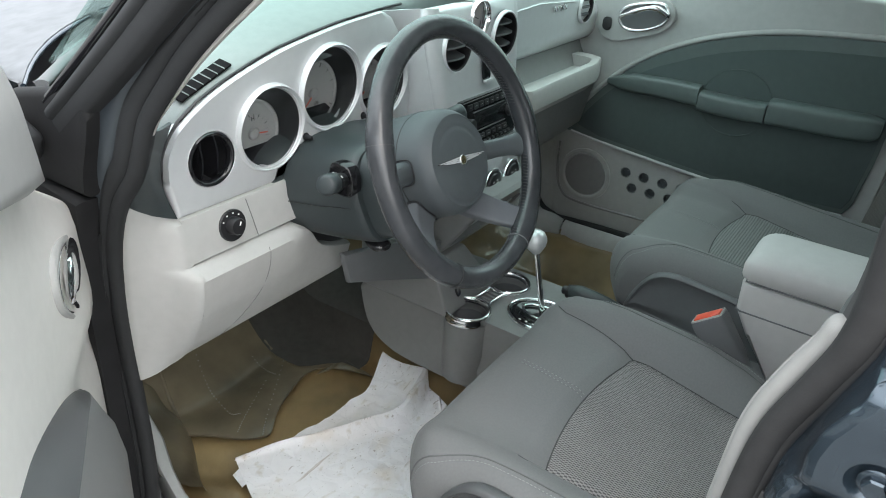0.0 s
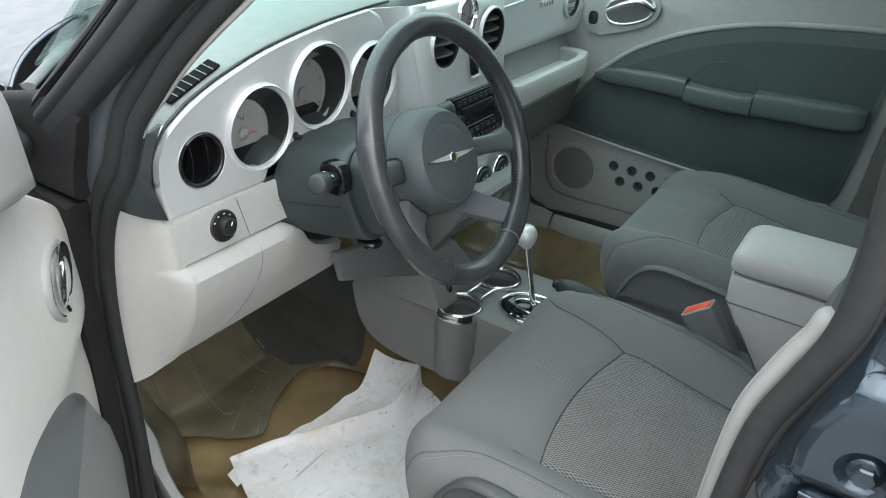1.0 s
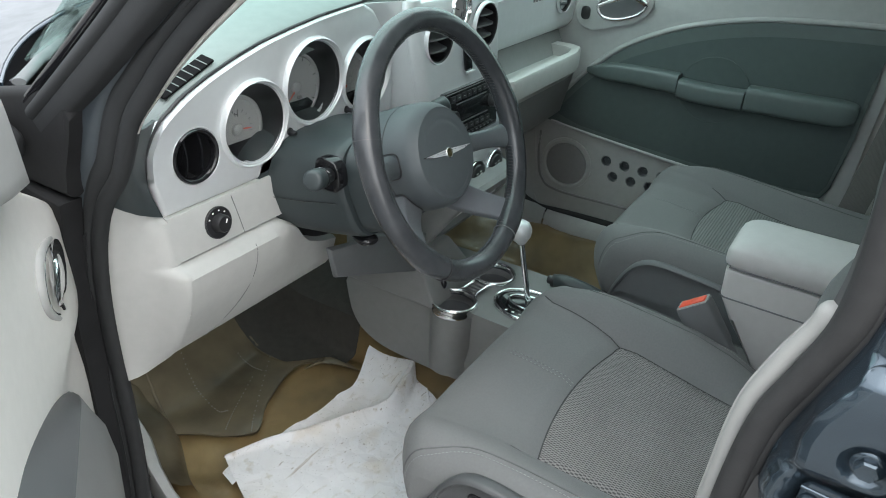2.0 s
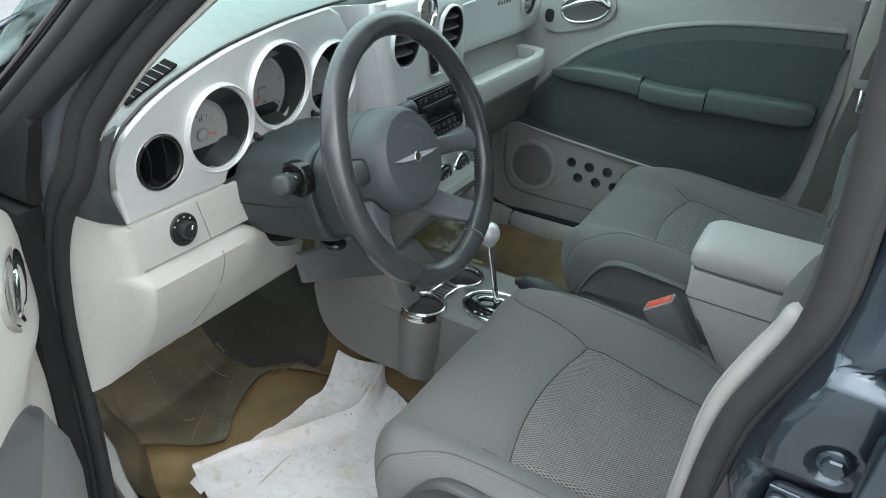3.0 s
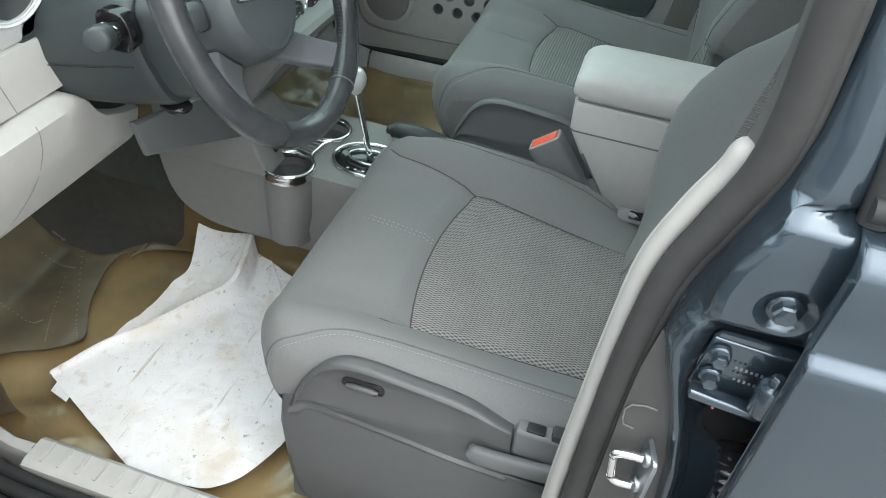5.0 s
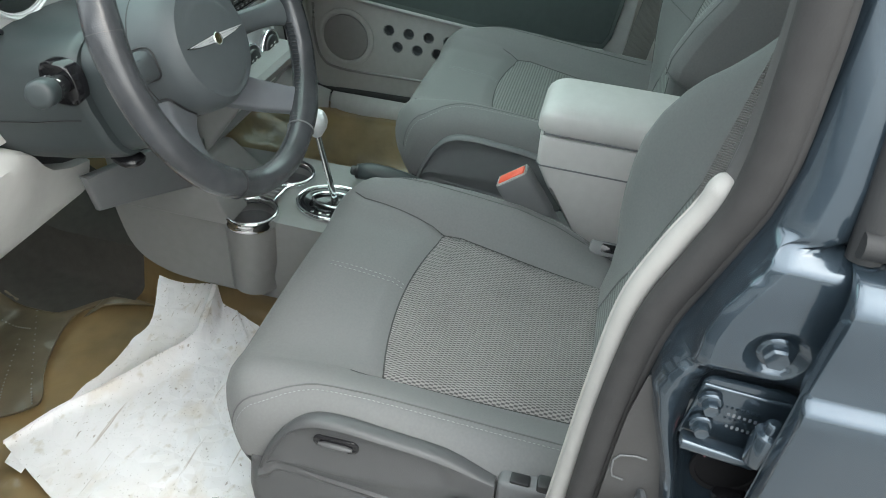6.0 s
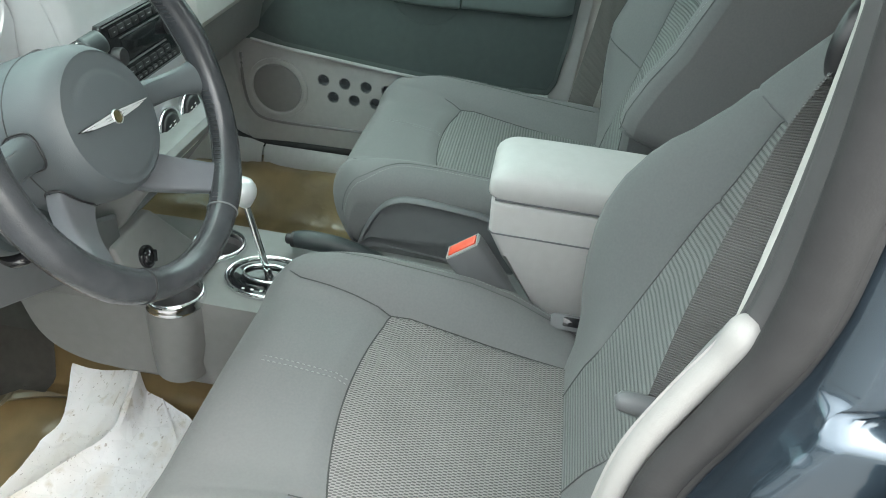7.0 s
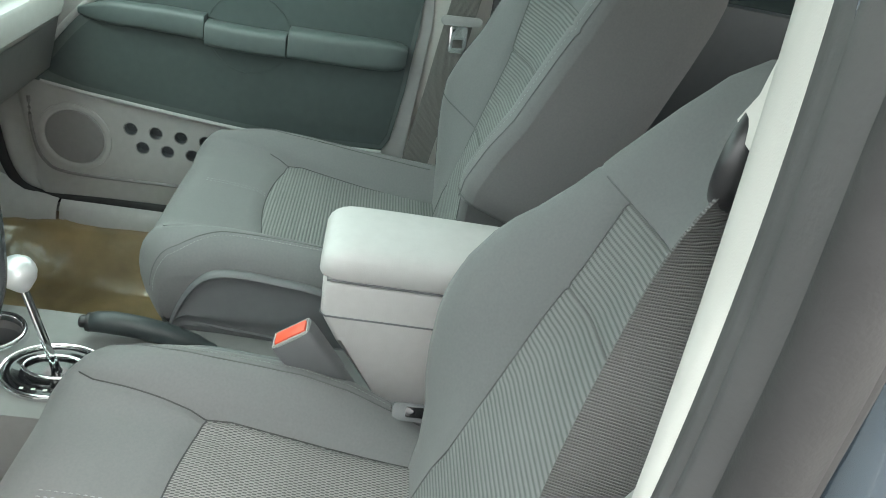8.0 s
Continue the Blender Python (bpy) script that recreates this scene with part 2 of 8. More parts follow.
M_BLUE.node_tree.nodes["Principled BSDF"].inputs["Coat Roughness"].default_value = 0.08
# Dusty grey, lowered further to paint the shadow on this panel.
M_FLANGE = material("shaded_dusty_panel", (0.050, 0.049, 0.049), 0.55, bump=0.3, bump_scale=300, var=0.2, scale=20)
# Pale base paints the sky that the blue hood reflects.
M_HOODPALE = material("sky_pale_hood_paint", (0.15, 0.155, 0.165), 0.5, metal=0.1, bump=0.2, bump_scale=40, var=0.2, scale=30, coat=0.08)
# Body blue greyed to paint the dark door reflected in the front pillar.
M_PILLAR = material("reflection_grey_paint", (0.050, 0.060, 0.070), 0.42, metal=0.25, bump=0.1, bump_scale=60, var=0.12, scale=40, coat=0.25)
M_JAMB = material("dark_jamb", (0.013, 0.013, 0.014), 0.75, bump=0.8, bump_scale=45, var=0.3, scale=20, spec=0.3)
M_SEALGREY = material("pale_grey_rubber", (0.058, 0.057, 0.058), 0.65, bump=0.3, bump_scale=300, var=0.15, scale=18)
M_STEEL = material("zinc_bolt", (0.30, 0.32, 0.34), 0.35, metal=0.9, bump=0.1)
M_PAPER = paper("soiled_paper")
M_FILM = film("amber_film")
M_MAT = material("dark_floor_mat", (0.108, 0.088, 0.056), 0.40, bump=0.9, bump_scale=60, var=0.45, scale=12, coat=0.22)
# White dials greyed here to paint the shade inside the gauges.
M_DIAL = material("dial_face", (0.40, 0.40, 0.395), 0.5, bump=0, var=0.03)
M_RED = material("orange_red", (0.75, 0.10, 0.05), 0.4, bump=0)
M_TEALDK = material("door_insert_cloth", (0.072, 0.094, 0.093), 0.8, bump=0.4, bump_scale=1200, var=0.06)
M_TEAL = material("door_armrest_vinyl", (0.095, 0.120, 0.118), 0.5, bump=0.4, bump_scale=700, var=0.06)
M_BELT = ribbed_fabric("coarse_belt_webbing", (0.118, 0.120, 0.118), (0.150, 0.152, 0.149), 0.0019, 0.0015, "Object", 2, 1)
M_BELTPALE = ribbed_fabric("belt_webbing", (0.17, 0.168, 0.158), (0.235, 0.230, 0.218), 0.0021, 0.0027, "Object", 2, 1)
M_GOLD = material("gold_badge", (0.48, 0.38, 0.20), 0.25, metal=1.0, bump=0)
M_ASPHALT = material("grey_pavement", (0.205, 0.20, 0.192), 0.9, bump=0.6, bump_scale=90, var=0.3, scale=40, big=0.6)
# Carpet darkened to paint the shadow in the footwell under the dash.
M_CARPET = material("shaded_carpet", (0.040, 0.037, 0.033), 0.95, bump=0.9, bump_scale=500, var=0.2)
M_HEAD = material("headliner", (0.74, 0.73, 0.70), 0.9)
M_GLASS = glass("tinted_glass", (0.885, 0.998, 0.965))
M_CLEAR = glass("clear_cover", (0.96, 0.97, 0.97))
M_DARKGLASS = glass("dark_tinted_glass", (0.10, 0.12, 0.12))
M_WHITEINK = material("white_ink", (0.8, 0.8, 0.78), 0.6, bump=0)


# ---- mesh helpers ----
def part(name, bm, mat, parent=None, label="", sharp=38):
    me = bpy.data.meshes.new(name)
    bmesh.ops.recalc_face_normals(bm, faces=bm.faces)
    bm.to_mesh(me)
    bm.free()
    for p in me.polygons:
        p.use_smooth = True
    me.set_sharp_from_angle(angle=radians(sharp))
    me.materials.append(mat)
    ob = new(name, me)
    ob.parent = parent
    if label:
        ob["label"] = label
    return ob


def thing(name, label, category, at=(0, 0, 0), group="", kind=""):
    ob = new(name)
    ob.empty_display_size = 0.05
    return tagged(ob, label, category, group, kind)


CAMERA_SIDE = Vector((-1.2, -0.5, 1.4))  # about where the camera stands, towards which sheets show their face


def solid(bm, t):
    """Gives a sheet the thickness t, behind the face that it shows towards the camera."""
    bmesh.ops.recalc_face_normals(bm, faces=bm.faces)
    bm.normal_update()
    vote = sum(f.calc_area() * f.normal.dot((CAMERA_SIDE - f.calc_center_median()).normalized()) for f in bm.faces)
    if vote < 0:
        bmesh.ops.reverse_faces(bm, faces=bm.faces)
        bm.normal_update()
    front, rim = list(bm.faces), [e for e in bm.edges if len(e.link_faces) == 1]
    back = {v: bm.verts.new(v.co - v.normal * t) for v in list(bm.verts)}
    for f in front:
        bm.faces.new([back[v] for v in reversed(f.verts)])
    for e in rim:
        a, b = e.verts
        bm.faces.new((a, b, back[b], back[a]))


def box(bm, c, s, bevel=0.0, seg=3, m=None):
    r = bmesh.ops.create_cube(bm, size=1)
    vs = r["verts"]
    bmesh.ops.scale(bm, vec=s, verts=vs)
    if bevel:
        es = list({e for v in vs for e in v.link_edges})
        out = bmesh.ops.bevel(bm, geom=es, offset=bevel, segments=seg, affect="EDGES", profile=0.5)
        vs = list({v for f in out["faces"] for v in f.verts} | {v for v in vs if v.is_valid})
    t = Matrix.Translation(c)
    bmesh.ops.transform(bm, matrix=(t @ m) if m else t, verts=vs)
    return bm


def quads(bm, rings, closed=False, caps=False):
    """Faces between rows of places that have the same count; closed joins each row's ends."""
    rows = [[bm.verts.new(p) for p in ring] for ring in rings]
    n = len(rows[0])
    made = []
    for a, b in zip(rows, rows[1:]):
        for i in range(n if closed else n - 1):
            j = (i + 1) % n
            made.append(bm.faces.new((a[i], a[j], b[j], b[i])))
    if caps:
        bm.faces.new(rows[0])
        bm.faces.new(rows[-1][::-1])
    return rows, made


def lathe(bm, profile, seg=32, m=None, cap=True):
    """profile: (radius, height) pairs round the local z axis."""
    m = m or Matrix()
    rings = [[m @ Vector((r * math.cos(2 * math.pi * i / seg), r * math.sin(2 * math.pi * i / seg), z)) for i in range(seg)] for r, z in profile]
    rows, _ = quads(bm, rings, closed=True, caps=cap is True)
    if cap == "end":
        bm.faces.new(rows[-1])
    return bm


def spline(pts, n=8, closed=False):
    """A smooth curve through the places, n steps between each two."""
    pts = [Vector(p) for p in pts]
    out = []
    count = len(pts)
    for i in range(count if closed else count - 1):
        if closed:
            p0, p1, p2, p3 = (pts[(i + k) % count] for k in (-1, 0, 1, 2))
        else:
            p1, p2 = pts[i], pts[i + 1]
            p0 = pts[i - 1] if i else p1 * 2 - p2
            p3 = pts[i + 2] if i + 2 < count else p2 * 2 - p1
        for k in range(n):
            t = k / n
            out.append(0.5 * ((2 * p1) + (p2 - p0) * t + (2 * p0 - 5 * p1 + 4 * p2 - p3) * t * t + (3 * p1 - p0 - 3 * p2 + p3) * t ** 3))
    if not closed:
        out.append(pts[-1])
    return out


def tube(bm, pts, r, seg=10, closed=False, up=(0, 0, 1), flat=1.0, caps=True):
    """A round or flattened bar along the places; r may be one radius or one for each place. flat squeezes it along up."""
    pts = [Vector(p) for p in pts]
    n = len(pts)
    rs = r if isinstance(r, (list, tuple)) else [r] * n
    rings = []
    upv = Vector(up)
    for i, p in enumerate(pts):
        a = pts[(i - 1) % n] if closed or i else p
        b = pts[(i + 1) % n] if closed or i < n - 1 else p
        d = (b - a).normalized()
        side = d.cross(upv)
        side = side.normalized() if side.length > 1e-4 else Vector((1, 0, 0))
        top = side.cross(d).normalized()
        rings.append([p + rs[i] * (math.cos(2 * math.pi * k / seg) * side + flat * math.sin(2 * math.pi * k / seg) * top) for k in range(seg)])
    if closed:
        rings.append(rings[0])
    quads(bm, rings, closed=True, caps=caps and not closed)
    if closed:
        bmesh.ops.remove_doubles(bm, verts=bm.verts, dist=1e-6)
    return bm


def prism(bm, outline, depth, m=None, bevel=0.0, seg=2):
    """A slab from an outline in the local xy plane, from z = 0 to depth, with its rims rounded."""
    m = m or Matrix()
    lo = [bm.verts.new((p[0], p[1], 0)) for p in outline]
    hi = [bm.verts.new((p[0], p[1], depth)) for p in outline]
    n = len(lo)
    faces = [bm.faces.new(lo[::-1]), bm.faces.new(hi)]
    for i in range(n):
        faces.append(bm.faces.new((lo[i], lo[(i + 1) % n], hi[(i + 1) % n], hi[i])))
    vs = lo + hi
    if bevel:
        es = list(faces[1].edges) + list(faces[0].edges)
        out = bmesh.ops.bevel(bm, geom=es, offset=bevel, segments=seg, affect="EDGES", profile=0.5)
        vs = list({v for f in out["faces"] for v in f.verts} | {v for v in vs if v.is_valid})
        vs = list({v for v0 in vs for f in v0.link_faces for v in f.verts})
    bmesh.ops.transform(bm, matrix=m, verts=vs)
    return bm


def rounded(w, h, r, n=5):
    """The outline of a rounded rectangle round the origin."""
    out = []
    for cx, cy, a in ((w / 2 - r, h / 2 - r, 0), (-w / 2 + r, h / 2 - r, 90), (-w / 2 + r, -h / 2 + r, 180), (w / 2 - r, -h / 2 + r, 270)):
        for k in range(n + 1):
            b = radians(a + 90 * k / n)
            out.append((cx + r * math.cos(b), cy + r * math.sin(b)))
    return out


def frame_of(origin, ax, ay):
    """The pose whose local x and y run along ax and ay."""
    x = Vector(ax).normalized()
    z = x.cross(Vector(ay)).normalized()
    y = z.cross(x)
    return Matrix.Translation(origin) @ Matrix((x, y, z)).transposed().to_4x4()


def carve(ob, cutters):
    """Cuts the cutters' solids out of ob for good, and removes them."""
    for c in cutters:
        mod = ob.modifiers.new("cut", "BOOLEAN")
        mod.operation, mod.object, mod.solver = "DIFFERENCE", c, "EXACT"
    deps = bpy.context.evaluated_depsgraph_get()
    me = bpy.data.meshes.new_from_object(ob.evaluated_get(deps))
    ob.modifiers.clear()
    ob.data = me
    for p in me.polygons:
        p.use_smooth = True
    me.set_sharp_from_angle(angle=radians(35))
    for c in cutters:
        bpy.data.objects.remove(c)
    return ob


def smooth01(t):
    t = min(1.0, max(0.0, t))
    return t * t * (3 - 2 * t)


def lerp(a, b, t):
    return a + (b - a) * t


def curve_at(pts, x):
    """Straight-line reading of (x, value) pairs."""
    if x <= pts[0][0]:
        return pts[0][1]
    for (a, va), (b, vb) in zip(pts, pts[1:]):
        if x <= b:
            return va + (vb - va) * (x - a) / (b - a)
    return pts[-1][1]


FACE_Y = frame_of((0, 0, 0), (1, 0, 0), (0, 0, 1))  # local x to the right, y up, z to the rear


def facing_rear(x, y, z):
    """Pose of a round thing whose axis points to the rear of the car."""
    return Matrix.Translation((x, y, z)) @ FACE_Y


def rounded_ring(c, ax, ay, hw, hh, p=0.5, n=24):
    """A superellipse ring round c."""
    out = []
    for k in range(n):
        t = 2 * math.pi * k / n
        out.append(Vector(c) + Vector(ax) * hw * math.copysign(abs(math.cos(t)) ** p, math.cos(t)) + Vector(ay) * hh * math.copysign(abs(math.sin(t)) ** p, math.sin(t)))
    return out


# ---- seats ----
def patches(places, uvs, region, names):
    """Splits a grid of places into one bmesh for each region name."""
    out = {}
    for nm in names:
        bm = bmesh.new()
        uvl = bm.loops.layers.uv.new("UVMap")
        made = {}
        for i in range(len(places) - 1):
            for j in range(len(places[0]) - 1):
                if region(i, j) != nm:
                    continue
                vs, tx = [], []
                for a, b in ((i, j), (i + 1, j), (i + 1, j + 1), (i, j + 1)):
                    if (a, b) not in made:
                        made[a, b] = bm.verts.new(places[a][b])
                    vs.append(made[a, b])
                    tx.append(uvs[a][b])
                if len(set(vs)) == 4:
                    f = bm.faces.new(vs)
                    for lp, t in zip(f.loops, tx):
                        lp[uvl].uv = t
        out[nm] = bm
    return out


def stitch_row(bm, pts, length=0.004, gap=0.003, r=0.0007, lift=(0, 0, 0.0008)):
    """Single threads along a line, one after the other."""
    pts = [Vector(p) + Vector(lift) for p in pts]
    run, nxt = 0.0, 0.0
    for a, b in zip(pts, pts[1:]):
        d = (b - a).length
        while nxt < run + d:
            t = (nxt - run) / d
            p = a.lerp(b, t)
            q = p + (b - a).normalized() * length
            tube(bm, [p, (p + q) / 2 + Vector(lift) * 0.6, q], [r * 0.6, r, r * 0.6], seg=5)
            nxt += length + gap
        run += d


CW_OUT, CW_IN = 0.246, 0.262  # half widths beside the door and beside the console


def cushion_half(y):
    return curve_at([(-0.62, 0.128), (-0.50, 0.135), (-0.25, 0.157), (-0.12, 0.180), (-0.05, 0.188)], y)


def cushion_front(x):
    return -0.256 + 0.022 * (1 - (x / 0.16) ** 2) if abs(x) < 0.16 else -0.256


def cushion_drop(x, CW):
    r = 0.055
    t = min(1.0, max(0.0, (abs(x) - (CW - r)) / r))
    return r * (1 - math.sqrt(max(0.0, 1 - t * t)))


def cushion_top(x, y, crest):
    z = curve_at([(-0.62, 0.636), (-0.52, 0.640), (-0.40, 0.648), (-0.25, 0.661), (-0.16, 0.669), (-0.10, 0.671)], y)
    z += crest * smooth01((abs(x) - 0.13) / 0.085) * lerp(1.0, 0.5, smooth01((y + 0.22) / 0.14))
    z += 0.004 * math.cos(x * 12) * smooth01((y + 0.3) / 0.15)
    return z


def make_seat(cx, outer, label, lean, rear, cross):
    seat = thing("car_seat", label, "car seat", group="front seats")
    us = sorted({round(k / 14 * 0.6, 5) for k in range(-14, 15)} | {s * (0.6 + d) for s in (-1, 1) for d in (0.012, 0.03, 0.06, 0.1, 0.15, 0.2, 0.25, 0.29, 0.32, 0.345, 0.365, 0.38, 0.392, 0.4)} | {s * (0.6 - d) for s in (-1, 1) for d in (0.012, 0.03)})
    us = [-u for u in us[::-1]] if len(us) % 2 == 0 else us
    rows, uvs = [], []
    n_ins, n_fr, n_nose = 22, 14, 12
    for u in us:
        row, uv = [], []
        near_door = u * outer > 0
        CW, crest = (CW_OUT, 0.026 if outer < 0 else 0.052) if near_door else (CW_IN, 0.046)

        def xx(y):
            w = cushion_half(y)
            return u / 0.6 * w if abs(u) <= 0.6 else math.copysign(w + (abs(u) - 0.6) / 0.4 * (CW - w), u)

        yf = cushion_front(xx(-0.25))
        ys = [lerp(-0.60, yf, (k / n_ins) ** 0.9) for k in range(n_ins + 1)]
        ys[-2] = yf - 0.004
        x_end = xx(-0.1)
        corner = 0.034 * smooth01((abs(x_end) - 0.17) / 0.1)
        y_top = -0.118 - corner * 0.7
        fr = [yf + 0.004] + [lerp(yf, y_top, k / n_fr) for k in range(2, n_fr + 1)]
        for y in ys + fr:
            x = xx(y)
            z = cushion_top(x, y, crest) - cushion_drop(x, CW) + (0.006 if outer > 0 else 0.0)
            if not near_door:
                z -= curve_at([(-0.60, 0.100), (-0.56, 0.082), (-0.50, 0.048), (-0.42, 0.012), (-0.36, 0.0), (0.0, 0.0)], y) * smooth01((abs(x) - 0.125) / 0.11)
            seam = min(abs(abs(u) - 0.6) * 0.3, 1)
            z -= 0.008 * math.exp(-(seam / 0.008) ** 2) * (1 - (0.85 if near_door else 0.3) * smooth01((y - yf - 0.01) / 0.05))
            if abs(u) <= 0.62:
                z -= 0.007 * math.exp(-((y - yf) / 0.009) ** 2)
            row.append(Vector((cx + x, y, z)))
            uv.append((y, x))
        d = cushion_drop(x_end, CW)
        z_top = cushion_top(x_end, y_top, crest) - d + (0.006 if outer > 0 else 0.0)
        z_low = 0.546 + d * 0.15
        for k in range(1, n_nose + 1):
            a = math.pi * k / n_nose
            depth = 0.055 - corner * 0.3 - d * 0.35
            z = lerp(z_top, z_low, (1 - math.cos(a)) / 2)
            row.append(Vector((cx + xx(-0.07), y_top + depth * math.sin(a) ** 0.85, z)))
            uv.append((y_top + 0.06 * k, x_end))
        for k in range(1, 4):
            row.append(Vector((cx + xx(-0.1), lerp(y_top, -0.58, k / 3), z_low)))
            uv.append((0, 0))
        rows.append(row)
        uvs.append(uv)
    lim = [i for i, u in enumerate(us) if abs(abs(u) - 0.6) < 1e-6]

    def where(i, j):
        return "cushion_insert" if lim[0] <= i < lim[1] and j < n_ins else "cushion"

    got = patches(rows, uvs, where, ("cushion", "cushion_insert"))
    cush = part("cushion", got["cushion"], M_SEAT, seat, "grey cloth cushion with stitched bolsters", 60)
    # cloth sides that drop from the rounded edge to the base
    for i in (0, -1):
        edge = rows[i][:n_ins + n_fr + n_nose // 2 + 1]
        tuck = Vector((0.004 if edge[0].x < cx else -0.004, 0, 0))
        bm = bmesh.new()
        quads(bm, [[p, p.lerp(Vector((p.x, p.y, 0.562)), 0.35), p.lerp(Vector((p.x, p.y - 0.004, 0.562)), 0.75) + tuck * 0.5, Vector((p.x, p.y - 0.012, 0.562)) + tuck * 2] for p in edge])
        solid(bm, 0.003)
        part("cushion_side", bm, M_SEAT, cush, "grey cloth side of the cushion", 70)
    part("cushion_insert", got["cushion_insert"], M_MESH if outer < 0 else M_RIB, cush, "pale ribbed mesh insert", 60)
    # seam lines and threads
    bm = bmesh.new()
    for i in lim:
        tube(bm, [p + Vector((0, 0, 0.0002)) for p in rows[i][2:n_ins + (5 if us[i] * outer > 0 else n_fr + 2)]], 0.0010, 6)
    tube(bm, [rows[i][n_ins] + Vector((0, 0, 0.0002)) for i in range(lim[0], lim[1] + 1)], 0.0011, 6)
    part("seam", bm, M_SEAM, cush, "seam lines with crease shade in their colour", 60)
    def side_line(sx, off, lift):
        """Line along the bolster's edge that dives outwards over the nose."""
        out = []
        for j in range(3, n_ins + n_fr + 7):
            want = 0.815 + off + 0.115 * smooth01((j - n_ins - 6) / 12.0)
            i = max(k for k in range(len(us) - 1) if abs(us[k]) <= want and us[k] * sx >= 0) if sx > 0 else min(k for k in range(1, len(us)) if abs(us[k]) <= want and us[k] * sx >= 0)
            k2 = i + sx
            f = (want - abs(us[i])) / max(1e-6, abs(us[k2]) - abs(us[i]))
            out.append(rows[i][j].lerp(rows[k2][j], f) + Vector((0, 0, lift)))
        return out

    for sx in (-1, 1):
        bm = bmesh.new()
        tube(bm, side_line(sx, 0.0, 0.0002), 0.0010, 6)
        part("side_seam", bm, M_SEAMPALE, cush, "bolster seam with crease shade in its colour", 60)
    bm = bmesh.new()
    for sx in (-1, 1):
        stitch_row(bm, side_line(sx, 0.035, 0.0), length=0.0032, gap=0.0022, r=0.0006)
    ic = min(range(len(us)), key=lambda k: abs(us[k] - 0.04))
    for sft in (0.0, 0.008):
        stitch_row(bm, [p + Vector((sft, 0, 0)) for p in rows[ic][n_ins + 1:n_ins + n_fr]])
    part("stitching", bm, M_THREAD, cush, "pale thread stitching", 60)["kind"] = "stuff"

    # backrest: level rings up the leaning back
    lean = radians(lean)
    hv, nv = Vector((0, -math.sin(lean), math.cos(lean))), Vector((0, math.cos(lean), math.sin(lean)))
    org = Vector((cx, rear, 0.615))
    crisp = outer > 0  # the passenger backrest has a stitched edge and ends above the cushion

    def bolster(h):
        if crisp:
            return curve_at([(0, -0.01), (0.10, 0.02), (0.19, 0.055), (0.24, 0.074), (0.30, 0.080), (0.45, 0.078), (0.56, 0.068), (0.62, 0.040), (0.66, 0.0)], h)
        return curve_at([(0, -0.015), (0.06, 0.0), (0.11, 0.03), (0.167, 0.055), (0.22, 0.075), (0.28, 0.086), (0.33, 0.080), (0.40, 0.060), (0.48, 0.046), (0.56, 0.028), (0.66, 0.0)], h)

    def rise(h):
        return h + 0.035 * smooth01((h - 0.45) / 0.12)

    def half(h, v=1):
        if crisp and v < 0:
            return curve_at([(0, 0.165), (0.15, 0.190), (0.198, 0.200), (0.206, 0.238), (0.216, 0.254), (0.24, 0.260), (0.32, 0.264), (0.46, 0.260), (0.54, 0.248), (0.59, 0.228), (0.625, 0.198), (0.648, 0.155), (0.66, 0.10)], h)
        return curve_at([(0, 0.175), (0.06, 0.210), (0.12, 0.245), (0.17, 0.262), (0.32, 0.268), (0.46, 0.262), (0.54, 0.248), (0.59, 0.228), (0.625, 0.198), (0.648, 0.155), (0.66, 0.10)], h)

    def ins(h):
        return curve_at([(0, 0.072), (0.10, 0.086), (0.33, 0.138), (0.435, 0.164), (0.6, 0.19)], h)

    c1h, c2h = cross  # heights of the two seams across the insert
    hs = sorted({0, 0.02, 0.05, 0.08, 0.11, 0.14, 0.18, 0.198, 0.206, 0.211, 0.216, 0.24, 0.26, 0.30, 0.355, 0.40, 0.46, 0.515, 0.555, 0.59, 0.61, 0.63, 0.648, 0.66} | {c + d for c in cross for d in (-0.005, 0.0, 0.005)})
    vs = [-0.6 + 1.2 * k / 24 for k in range(25)]
    vs = [-1, -0.985, -0.95, -0.90, -0.85, -0.80, -0.75, -0.70, -0.65, -0.612] + vs + [0.612, 0.65, 0.70, 0.75, 0.80, 0.85, 0.90, 0.95, 0.985, 1]
    rows, uvs = [], []
    for h in hs:
        wi = min(ins(h), half(h) * 0.75)
        row, uv = [], []
        crown = 0.05 * smooth01((h - 0.56) / 0.1) ** 2
        edge_r, edge_d = (0.030, 0.022) if crisp else (0.055, 0.06)
        for v in vs:
            w = half(h, v)
            x = v / 0.6 * wi if abs(v) <= 0.6 else math.copysign(wi + (abs(v) - 0.6) / 0.4 * (w - wi), v)
            f = bolster(h) * smooth01((abs(x) - 0.09) / 0.13) + 0.018 * math.sin(min(h / 0.35, 1) * math.pi)
            t = min(1.0, max(0.0, (abs(x) - (w - edge_r)) / edge_r))
            f -= edge_d * (1 - math.sqrt(max(0.0, 1 - t * t))) + crown
            f -= 0.004 * math.exp(-((abs(v) - 0.6) * 0.3 / 0.004) ** 2) * (0.08 < h < c2h + 0.005)
            if abs(v) < 0.61:
                f -= 0.003 * math.exp(-((h - c1h) / 0.003) ** 2)
            f -= 0.003 * math.exp(-((h - c2h) / 0.003) ** 2)
            row.append(org + hv * rise(h) + nv * f + Vector((x, 0, 0)))
            uv.append((h, x))
